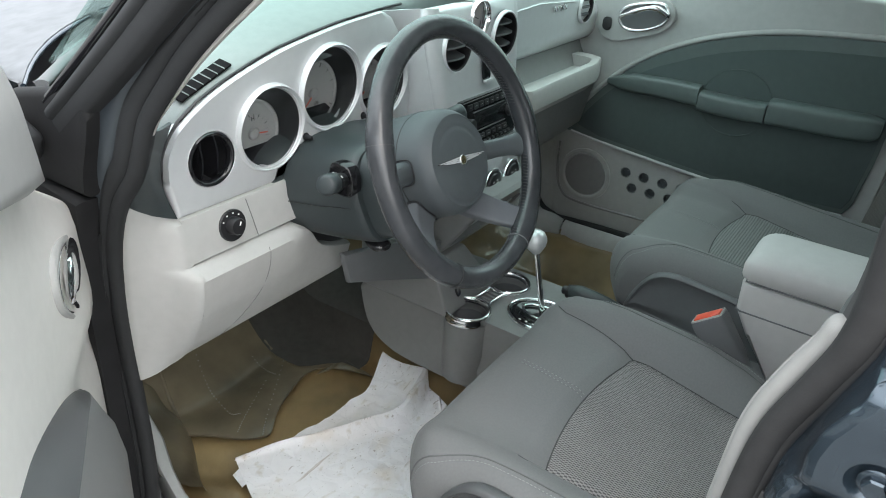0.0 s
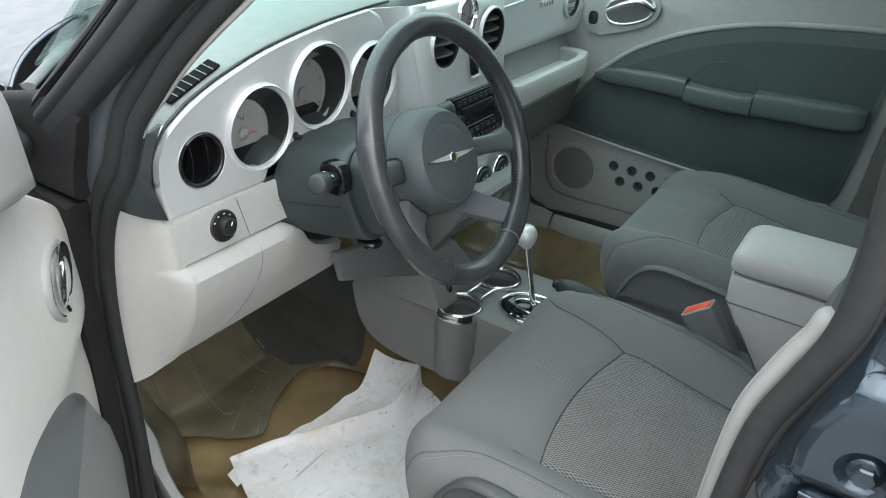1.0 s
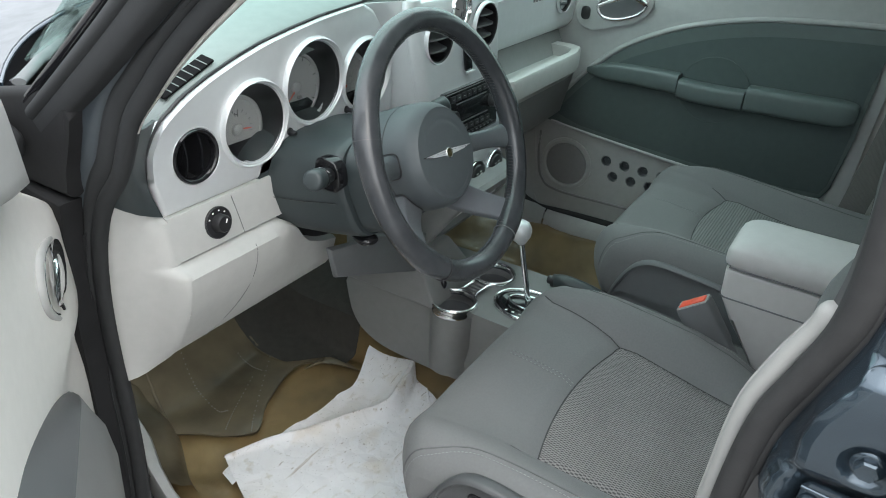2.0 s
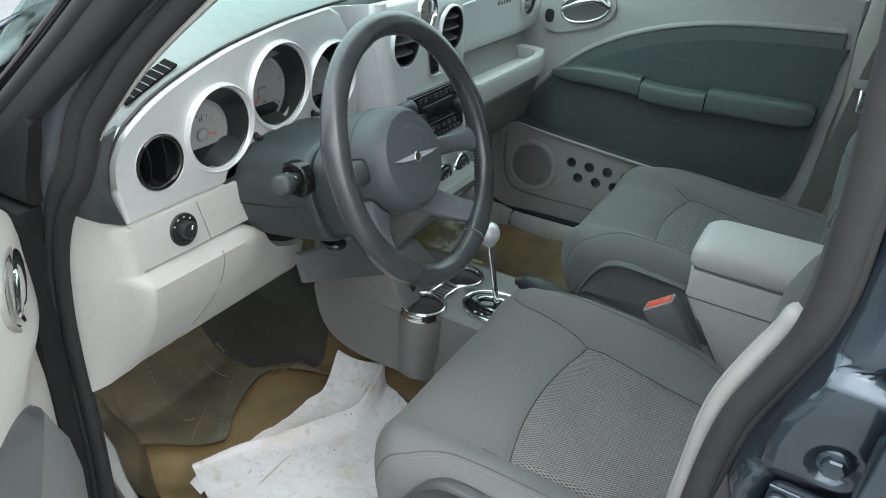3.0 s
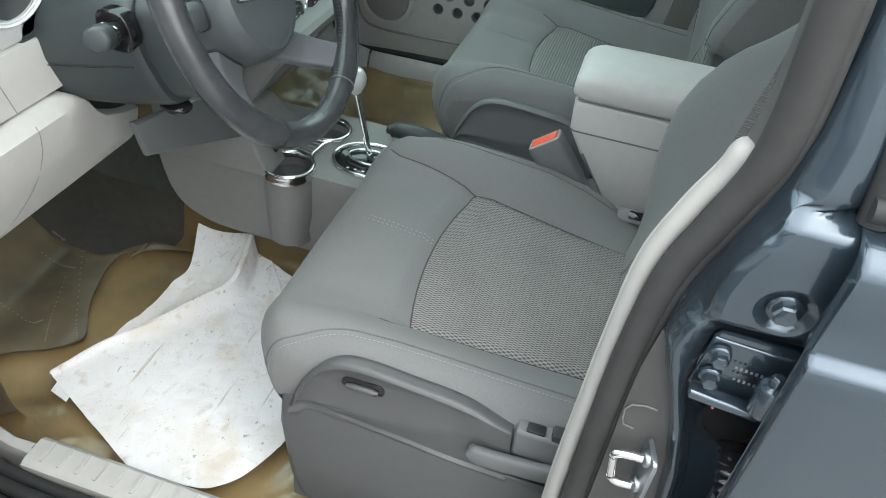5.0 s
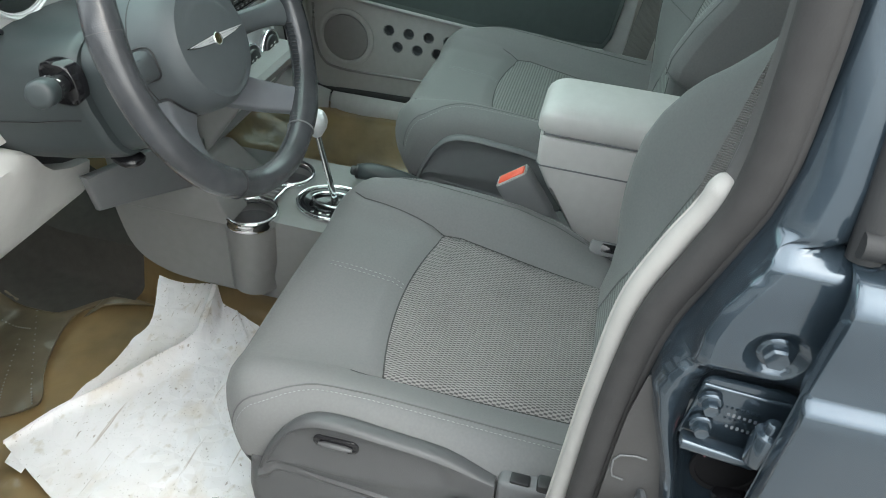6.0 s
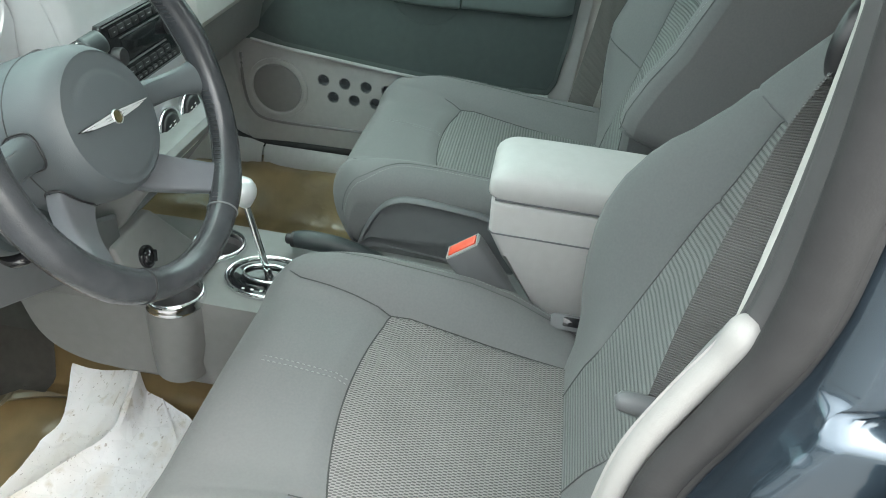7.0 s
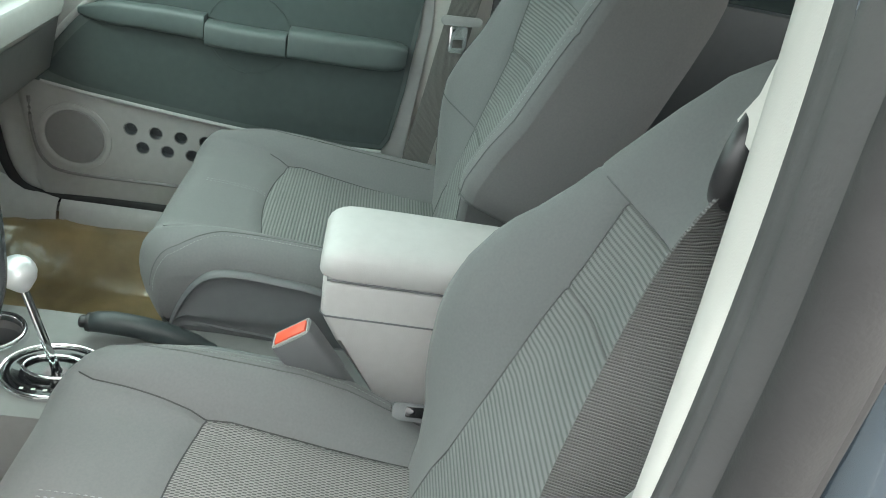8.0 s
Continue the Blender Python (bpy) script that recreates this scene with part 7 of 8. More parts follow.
    box(bm, (0, -2.1, 0.75), (1.45, 0.05, 0.9))
    tagged(part("tailgate", bm, M_SLATE), "dark tailgate trim closing the rear", "tailgate", kind="structure")


make_cabin_shell()


def make_rear_bench():
    rb = thing("rear_bench", "dark grey cloth rear bench seat", "car seat")
    bm = bmesh.new()
    box(bm, (0, -1.25, 0.50), (1.28, 0.50, 0.28), 0.06, 4)
    part("bench_cushion", bm, M_SLATE, rb)
    bm = bmesh.new()
    box(bm, (0, -1.52, 0.86), (1.28, 0.16, 0.62), 0.06, 4, pose(0, 0, 0, 18))
    part("bench_back", bm, M_SLATE, rb)
    return rb


make_rear_bench()


def ribbon(bm, pts, width, thick, across):
    """A flat band along the places, lying across the given direction."""
    pts = [Vector(p) for p in pts]
    rings = []
    for i, p in enumerate(pts):
        d = (pts[min(i + 1, len(pts) - 1)] - pts[max(i - 1, 0)]).normalized()
        w = Vector(across[i] if isinstance(across, list) else across)
        w = (w - d * w.dot(d)).normalized()
        t = d.cross(w)
        rings.append([p + w * width / 2 + t * thick / 2, p + w * width / 2 - t * thick / 2, p - w * width / 2 - t * thick / 2, p - w * width / 2 + t * thick / 2])
    quads(bm, rings, closed=True, caps=True)


def make_belts():
    pb = thing("seat_belt", "grey-brown seat belt hanging by the passenger seat", "seat belt", group="seat belts")
    bm = bmesh.new()
    ribbon(bm, spline([(0.640, -0.62, 1.35), (0.636, -0.572, 1.10), (0.632, -0.553, 0.98), (0.630, -0.535, 0.82), (0.628, -0.513, 0.66), (0.626, -0.508, 0.60)], 5), 0.058, 0.0016, (0.12, -1, 0))
    part("webbing", bm, M_BELTPALE, pb, "grey-brown belt webbing", 60)
    bm = bmesh.new()
    m = frame_of((0.624, -0.556, 0.985), (0.12, -1, 0.05), (0.1, 0.2, 1))
    prism(bm, rounded(0.084, 0.018, 0.008), 0.008, m @ pose(0, 0, -0.001), 0.002)
    tg = part("belt_tongue", bm, M_STONE, pb, "grey belt tongue")
    bm = bmesh.new()
    b0 = rounded(0.036, 0.052, 0.005)
    prism(bm, b0, 0.003, m @ pose(-0.004, -0.036, 0.002), 0.001)
    pl = part("tongue_plate", bm, M_CHROME, tg, "bright metal tongue plate")
    b2 = bmesh.new()
    box(b2, (0, 0, 0), (0.020, 0.016, 0.03))
    bmesh.ops.transform(b2, matrix=m @ pose(-0.004, -0.044, 0.002), verts=b2.verts)
    carve(pl, [part("cutter", b2, M_CHROME)])
    db = thing("seat_belt", "dark woven seat belt running down beside the driver seat", "seat belt", group="seat belts")
    bm = bmesh.new()
    ribbon(bm, spline([(-0.532, -0.582, 1.205), (-0.535, -0.579, 1.17), (-0.548, -0.567, 1.09), (-0.570, -0.545, 0.98), (-0.59, -0.53, 0.80), (-0.61, -0.52, 0.60)], 6), 0.050, 0.0018, [(lerp(-0.85, 0.3, smooth01(k / 16)), lerp(0.5, 0.95, smooth01(k / 16)), 0) for k in range(31)])
    part("webbing", bm, M_BELT, db, "dark coarse belt webbing", 60)
    bm = bmesh.new()
    m = frame_of((-0.532, -0.576, 1.192), (0.75, -0.66, 0.0), (0, 0.0, 1))
    lathe(bm, [(0.001, 0.013), (0.014, 0.0122), (0.025, 0.008), (0.029, 0.0), (0.026, -0.006), (0.001, -0.008)], 32, m)
    part("belt_guide", bm, M_BLACK, db, "black plastic belt guide", 60)


make_belts()


# ---- near side of the body: pillars, seals, doors ----
def make_b_pillar():
    bp = thing("door_pillar", "dark blue metallic door pillar with hinge and bolts", "car pillar", kind="structure")
    inner = [(-0.466, 0.35), (-0.466, 0.55), (-0.466, 0.70), (-0.469, 0.80), (-0.473, 0.90), (-0.479, 0.985), (-0.494, 1.038), (-0.509, 1.075), (-0.515, 1.097)]
    # light lower trim, its lip seen beside the seal
    bm = bmesh.new()
    line = spline([(-0.687, y - 0.003, z) for y, z in inner], 6)
    tube(bm, line, [0.0085] * (len(line) - 7) + [0.0092, 0.0098, 0.0102, 0.0102, 0.0096, 0.0080, 0.0040], 14)
    part("lower_trim_lip", bm, M_LIP, bp, "cream lip of the lower pillar trim", 60)
    bm = bmesh.new()
    quads(bm, [[p + Vector((0.000, 0.0075, 0)), p + Vector((0.010, 0.001, 0)), p + Vector((0.030, -0.012, 0.0)), p + Vector((0.050, -0.024, 0)), p + Vector((0.055, -0.10, 0)), p + Vector((0.05, -0.18, 0))] for p in line[:-5]])
    solid(bm, 0.003)
    part("lower_trim", bm, M_LIP, bp, "cream lower pillar trim", 60)
    def trim_edges(z):
        """Outer and inner edge of the upper trim at a height."""
        d = min(z, 1.36) - 1.15
        more = max(0.0, z - 1.36) * 0.25
        return Vector((-0.641 + 0.31 * d + more, -0.535 - 0.14 * d + 0.4 * d * d, z)), Vector((-0.597 + 0.515 * d + more, -0.549 - 0.198 * d + 0.17 * d * d, z))

    bm = bmesh.new()
    rows = []
    for k in range(25):
        o, i = trim_edges(lerp(1.03, 1.53, k / 24))
        rows.append([o + Vector((-0.010, -0.012, 0)), o + Vector((-0.003, -0.003, 0)), o, o.lerp(i, 0.3) + Vector((0, 0.002, 0)), o.lerp(i, 0.7) + Vector((0, 0.002, 0)), i, i + Vector((0.004, -0.004, 0)), i + Vector((0.010, -0.05, 0)), i + Vector((0.014, -0.11, 0))])
    quads(bm, rows)
    solid(bm, 0.003)
    part("upper_trim", bm, M_TRIM, bp, "cream upper pillar trim", 50)
    # small cream fin over the belt guide
    bm = bmesh.new()
    tri = [trim_edges(1.252)[1] + Vector((0, 0.002, 0)), Vector((-0.545, -0.563, 1.228)), Vector((-0.527, -0.567, 1.210)), Vector((-0.536, -0.566, 1.205)), trim_edges(1.207)[1] + Vector((0, 0.002, 0))]
    quads(bm, [tri, [p + Vector((0.004, -0.012, 0)) for p in tri]], closed=True, caps=True)
    part("guide_fin", bm, M_TRIM, bp, "cream fin above the belt guide", 40)
    bm = bmesh.new()
    tube(bm, [(-0.583, -0.490, 0.931), (-0.583, -0.494, 0.932), (-0.584, -0.503, 0.932), (-0.586, -0.525, 0.931)], [0.004, 0.0075, 0.0085, 0.0085], 14)
    part("trim_knob", bm, M_SHIELD, bp, "small grey rounded knob", 60)
    # rubber seal
    pts = [(-0.484, 0.36), (-0.486, 0.55), (-0.487, 0.70), (-0.487, 0.80), (-0.489, 0.90), (-0.497, 0.985), (-0.514, 1.04), (-0.528, 1.085), (-0.532, 1.12), (-0.531, 1.16), (-0.529, 1.20), (-0.524, 1.25), (-0.516, 1.32), (-0.492, 1.42), (-0.46, 1.53)]
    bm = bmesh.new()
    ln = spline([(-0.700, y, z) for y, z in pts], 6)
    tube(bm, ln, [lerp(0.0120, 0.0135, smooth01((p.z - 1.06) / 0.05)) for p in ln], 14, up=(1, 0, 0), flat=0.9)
    part("door_seal", bm, M_LITSEAL, bp, "black rubber door seal", 60)
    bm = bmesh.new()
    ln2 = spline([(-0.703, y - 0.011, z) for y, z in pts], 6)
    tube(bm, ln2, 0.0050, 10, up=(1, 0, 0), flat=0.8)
    part("seal_flange", bm, M_LITSEAL, bp, "black seal flange", 60)
    bm = bmesh.new()
    rows = []
    for k in range(24):
        z = lerp(1.075, 1.52, k / 23)
        sy = curve_at([(b, a) for a, b in pts], z)
        a, b = Vector((-0.694, sy + 0.006, z)), trim_edges(z)[0] + Vector((-0.001, -0.001, 0))
        rows.append([a, a.lerp(b, 0.12) + Vector((0, 0.0045, 0)), a.lerp(b, 0.24) + Vector((0, 0.0085, 0)), a.lerp(b, 0.34) + Vector((0, 0.0085, 0)), a.lerp(b, 0.42) + Vector((0, 0.0050, 0)), a.lerp(b, 0.52) + Vector((0, 0.0080, 0)), a.lerp(b, 0.64) + Vector((0, 0.0075, 0)), a.lerp(b, 0.72) + Vector((0, 0.0035, 0)), a.lerp(b, 0.86) + Vector((0, 0.0045, 0)), b, b + Vector((0.006, -0.012, 0))])
    quads(bm, rows)
    solid(bm, 0.002)
    part("seal_web", bm, M_SEALGREY, bp, "dark grey web behind the seal", 60)
    # painted face: sections from the seal, over the shoulder, to the gap before the rear door
    def seal_y(z):
        return curve_at([(z0, y0) for y0, z0 in pts], z) - 0.013

    def column_section(z):
        """Round pillar above the belt line."""
        ys, lean = seal_y(z), max(0.0, z - 1.09) * 0.20
        return [(-0.690 + lean, ys + 0.012), (-0.704 + lean, ys), (-0.714 + lean, ys - 0.004), (-0.722 + lean, ys - 0.012), (-0.726 + lean, ys - 0.024), (-0.724 + lean, ys - 0.036), (-0.714 + lean, ys - 0.046), (-0.700 + lean, ys - 0.052), (-0.690 + lean, ys - 0.056)]

    def plate_section(out, edge, drop=0.0):
        """Wall from the seal out to the plate's edge, rounded shoulder, flat plate."""
        return lambda z: [(-0.690, seal_y(z) + 0.012), (-0.704, seal_y(z)), (-0.716, lerp(seal_y(z), edge, 0.45)), (-0.727, lerp(seal_y(z), edge, 0.8)), (-out + 0.004, edge), (-out + 0.0004, edge - 0.006), (-out, edge - 0.014), (-out + drop, -0.585), (-out + drop, -0.640)]

    def swell_section(left, out, right, back):
        """Rounded upright ridge between the inner panel and the hinge's recess."""
        return lambda z: [(-0.690, seal_y(z) + 0.012), (-0.706, seal_y(z)), (-0.708, lerp(seal_y(z), left, 0.9)), (-lerp(0.708, out, 0.55), left - 0.001), (-out, lerp(left, right, 0.3)), (-out + 0.0005, lerp(left, right, 0.6)), (-lerp(out, back, 0.6), right), (-back, right - 0.008), (-back, -0.640)]

    keys = [(0.30, swell_section(-0.560, 0.722, -0.580, 0.700)), (0.70, swell_section(-0.556, 0.724, -0.574, 0.700)), (0.80, swell_section(-0.546, 0.726, -0.564, 0.700)), (0.860, swell_section(-0.533, 0.726, -0.551, 0.702)), (0.893, swell_section(-0.522, 0.7275, -0.541, 0.708)), (0.918, swell_section(-0.513, 0.729, -0.535, 0.716)), (0.945, swell_section(-0.506, 0.730, -0.533, 0.7195)), (0.962, swell_section(-0.508, 0.7315, -0.534, 0.7215)), (0.975, swell_section(-0.512, 0.7325, -0.536, 0.7250)), (0.981, plate_section(0.7320, -0.520)), (0.987, plate_section(0.7372, -0.5235)), (0.993, plate_section(0.7392, -0.5240)), (1.012, plate_section(0.7398, -0.5235)), (1.032, plate_section(0.7400, -0.5275)), (1.052, plate_section(0.7395, -0.5370)), (1.064, plate_section(0.7385, -0.5430)), (1.070, plate_section(0.7375, -0.5455)), (1.0745, plate_section(0.7345, -0.5470, 0.001)), (1.078, plate_section(0.7270, -0.5480, 0.004)), (1.086, column_section), (1.12, column_section), (1.54, column_section)]
    bm = bmesh.new()
    rows = []
    zs = [0.30, 0.5, 0.70, 0.76] + [0.80 + 0.30 * k / 90 for k in range(91)] + [1.12, 1.16, 1.22, 1.30, 1.38, 1.46, 1.54]
    for z in zs:
        for (z0, f0), (z1, f1) in zip(keys, keys[1:]):
            if z0 <= z <= z1 + 1e-9:
                u = smooth01((z - z0) / (z1 - z0)) if z1 - z0 < 0.02 else (z - z0) / (z1 - z0)
                row = [Vector((lerp(p[0], q[0], u), lerp(p[1], q[1], u), z)) for p, q in zip(f0(z), f1(z))]
                break
        rows.append(spline(row, 12))
    for row in rows:
        for p in row:
            d = math.hypot(p.y + 0.567, p.z - 1.009)
            if d < 0.03 and p.x < -0.725:
                p.x += 0.0062 * (1 - smooth01((d - 0.0125) / 0.0065)) - 0.0009 * math.exp(-((d - 0.0205) / 0.0022) ** 2)
    quads(bm, rows)
    face = part("pillar_face", bm, M_BLUE, bp, "dark blue metallic pillar face", 75)
    # dusty inner panel between the seal and the ridge, its grey darkened as shadow
    bm = bmesh.new()
    rows = []
    for z in (0.30, 0.60, 0.76, 0.80, 0.83, 0.86, 0.88, 0.90, 0.92, 0.935, 0.944):
        e = curve_at([(0.30, -0.566), (0.76, -0.553), (0.80, -0.547), (0.86, -0.534), (0.893, -0.523), (0.918, -0.514), (0.944, -0.506)], z)
        rows.append([Vector((-0.7125 - 0.0015 * q, lerp(curve_at([(0.30, -0.498), (0.86, -0.4985), (0.90, -0.4995), (0.944, -0.5045)], z), e, q), z)) for q in (0, 0.3, 0.6, 0.9, 1.0)])
    quads(bm, rows)
    solid(bm, 0.002)
    part("inner_flange", bm, M_FLANGE, bp, "dusty grey inner panel, darkened for its shadow", 60)
    bm = bmesh.new()
    tube(bm, [(-0.7140, y, z) for y, z in ((-0.512, 0.829), (-0.503, 0.831), (-0.501, 0.838), (-0.500, 0.850), (-0.504, 0.857), (-0.515, 0.860), (-0.524, 0.859))], 0.0008, 8, up=(1, 0, 0))
    part("pressed_outline", bm, M_SHIELD, bp, "pale pressed outline", 60)
    # large bolt in its sunken round seat
    m = frame_of((-0.7400, -0.567, 1.009), (0, 1, 0), (0, 0, 1)) @ pose(0, 0, 0, 180)
    hexbolt(bp, m @ pose(0, 0, -0.0050), 0.0086)
    # hinge leaf with two bolts, rolled lip and knuckle
    bm = bmesh.new()
    prism(bm, [(-0.531, 0.919), (-0.533, 0.936), (-0.535, 0.970), (-0.540, 0.975), (-0.60, 0.974), (-0.62, 0.957), (-0.62, 0.912)], 0.004, frame_of((-0.7335, 0, 0), (0, -1, 0), (0, 0, 1)) @ pose(0, 0, 0, 0, 180, 0), 0.0012)
    hg = part("hinge_leaf", bm, M_BLUE, bp, "blue steel hinge leaf with stamped marks")
    bm = bmesh.new()
    tube(bm, spline([(-0.7395, -0.534, 0.974), (-0.7400, -0.545, 0.9735), (-0.7402, -0.57, 0.9725), (-0.7402, -0.60, 0.971)], 4), 0.0016, 10, up=(1, 0, 0))
    part("hinge_edge", bm, M_BLUE, hg, "bright upper edge of the hinge leaf", 60)
    bm = bmesh.new()
    quads(bm, [rounded_ring((-0.7415, y, z), (1, 0, 0), (0, 0, 1), 0.0065, 0.0048, 0.6, 16) for y, z in ((-0.5325, 0.9215), (-0.534, 0.9212), (-0.550, 0.919), (-0.582, 0.9155))], closed=True, caps=True)
    part("hinge_lip", bm, M_BLUE, hg, "rolled lower lip of the hinge leaf", 60)
    for y, z in ((-0.5425, 0.957), (-0.5425, 0.935)):
        hexbolt(hg, frame_of((-0.7372, y, z), (0, 1, 0), (0, 0, 1)) @ pose(0, 0, 0, 180), 0.0060)
    for z0, y0, n in ((0.950, -0.556, 7), (0.939, -0.558, 5)):
        for k in range(n):
            bm = bmesh.new()
            box(bm, (-0.7377, y0 - 0.0036 * k, z0 - 0.0004 * k), (0.0008, 0.0016, 0.0026 if k % 3 else 0.0018))
            part("stamp_bar", bm, M_STEEL, hg)
    bm = bmesh.new()
    tube(bm, [(-0.750, -0.580, z) for z in (0.926, 0.928, 0.952, 0.954, 0.9555, 0.962, 0.964)], [0.0085, 0.0098, 0.0098, 0.0088, 0.005, 0.005, 0.0035], 20)
    part("hinge_knuckle", bm, M_BLUE, hg, "hinge knuckle")
    bm = bmesh.new()
    tube(bm, spline([(-0.722, -0.5545, 0.899), (-0.722, -0.557, 0.896), (-0.722, -0.5585, 0.891), (-0.722, -0.559, 0.887)], 3), [0.001, 0.002, 0.0028, 0.003, 0.0028, 0.0022, 0.0018, 0.0015, 0.0012, 0.0008], 8, up=(1, 0, 0), flat=0.4)
    part("paint_dab", bm, material("pink_paint_dab", (0.75, 0.28, 0.32), 0.6, bump=0), hg, "small pink paint dab")
    # black disc that paints the dark opening, with the cable's bellows
    bm = bmesh.new()
    lathe(bm, [(0.026, 0.0), (0.0255, 0.002), (0.022, 0.0015), (0.020, -0.004), (0.001, -0.006)], 32, frame_of((-0.7125, -0.580, 0.868), (0, 1, 0), (0, 0, 1)) @ pose(0, 0, 0, 180))
    gm = part("cable_hole_disc", bm, M_VOID, bp, "black disc standing for a dark round hole", 60)
    bm = bmesh.new()
    line = spline([(-0.716, -0.588, 0.850), (-0.726, -0.592, 0.83), (-0.734, -0.600, 0.805), (-0.738, -0.612, 0.78)], 14)
    tube(bm, line, [0.0105 + 0.0028 * math.sin(k * 1.5) for k in range(len(line))], 16)
    part("cable_bellows", bm, M_GLOSS, gm, "ribbed black rubber bellows", 60)
    # striker: plate on the ridge, with its loop standing forward
    bm = bmesh.new()
    ms = frame_of((-0.7270, -0.5310, 0.797), (1, 0.25, 0), (0, 0, 1))
    prism(bm, rounded(0.030, 0.056, 0.005), 0.004, ms @ pose(0, 0, -0.002), 0.001)
    stp = part("striker_plate", bm, M_STEEL, bp, "zinc striker plate")
    for dz in (-0.018, 0.018):
        bm = bmesh.new()
        lathe(bm, [(0.0075, 0.0), (0.0075, 0.003), (0.006, 0.0045), (0.001, 0.0045)], 24, ms @ pose(-0.002, dz, -0.002, 180))
        part("striker_screw", bm, M_STEEL, stp, "round screw head", 50)
    bm = bmesh.new()
    tube(bm, spline([(-0.728, -0.530, 0.8125), (-0.728, -0.512, 0.8115), (-0.728, -0.5035, 0.808), (-0.728, -0.5035, 0.800), (-0.728, -0.506, 0.782), (-0.728, -0.507, 0.776), (-0.728, -0.515, 0.772), (-0.728, -0.533, 0.774)], 5), 0.0040, 14)
    part("striker_loop", bm, M_CHROME, stp, "bright striker loop", 60)
    return bp


def hexbolt(owner, m, r):
    bm = bmesh.new()
    lathe(bm, [(r * 1.35, -0.002), (r * 1.35, 0.0015), (r * 1.2, 0.0025), (r, 0.0028)], 32, m)
    w = part("bolt_flange", bm, M_BLUE, owner, "painted bolt flange")
    bm = bmesh.new()
    lathe(bm, [(r, 0.002), (r, 0.0075), (r * 0.85, 0.0095), (r * 0.6, 0.009), (r * 0.1, 0.0085)], 6, m)
    part("bolt_head", bm, M_BLUE, w, "painted hexagon bolt head", 25)


make_b_pillar()


def make_rear_door():
    rd = thing("rear_door", "closed dark blue metallic rear door", "car door", kind="structure")
    bm = bmesh.new()
    rows = []
    prof = [(0.30, -0.745), (0.45, -0.760), (0.60, -0.768), (0.80, -0.772), (0.97, -0.7735), (0.988, -0.7737), (0.995, -0.7728), (0.9995, -0.7700), (1.0025, -0.7660), (1.007, -0.7640), (1.03, -0.7635), (1.055, -0.7632), (1.064, -0.7620), (1.072, -0.7580), (1.077, -0.7510), (1.080, -0.7400), (1.081, -0.728)]
    for k, y in enumerate((-0.581, -0.5815, -0.583, -0.586, -0.61, -0.75, -1.1, -1.55)):
        inw = (0.012, 0.004, 0.001, 0, 0, 0, 0, 0)[k]
        rows.append([Vector((x + inw, y - 0.05 * (z - 1.0) * (z > 1.0), z)) for z, x in prof])
    quads(bm, rows)
    solid(bm, 0.003)
    part("door_skin", bm, M_BLUE, rd, "dark blue metallic door skin with body line", 40)
    bm = bmesh.new()
    quads(bm, [[Vector((-0.762, -0.5825, z)), Vector((-0.735, -0.612, z))] for z in (0.30, 0.7, 1.06)])
    solid(bm, 0.003)
    part("door_edge", bm, M_BLUE, rd, "painted door edge")
    bm = bmesh.new()
    tube(bm, [(-0.732, -0.584, 1.093), (-0.733, -0.75, 1.095), (-0.733, -1.55, 1.099)], 0.008, 10)
    part("belt_moulding", bm, M_RUBBER, rd, "black belt moulding", 60)
    bm = bmesh.new()
    tube(bm, [(-0.725, -0.592, 1.08), (-0.705, -0.584, 1.20), (-0.665, -0.56, 1.40), (-0.635, -0.54, 1.53)], 0.010, 10)
    part("window_frame", bm, M_RUBBER, rd, "black window frame", 60)
    bm = bmesh.new()
    quads(bm, [[Vector((-0.723, y, 1.08)), Vector((-0.703, y, 1.20)), Vector((-0.663, y, 1.40)), Vector((-0.633, y, 1.53))] for y in (-0.598, -1.0, -1.5)])
    solid(bm, 0.004)
    part("window_glass", bm, M_DARKGLASS, rd, "dark tinted rear window")
    bm = bmesh.new()
    box(bm, (-0.70, -1.10, 0.70), (0.03, 1.0, 0.76), 0.01)
    part("door_trim", bm, M_SLATE, rd, "dark rear door trim")
    return rd


make_rear_door()


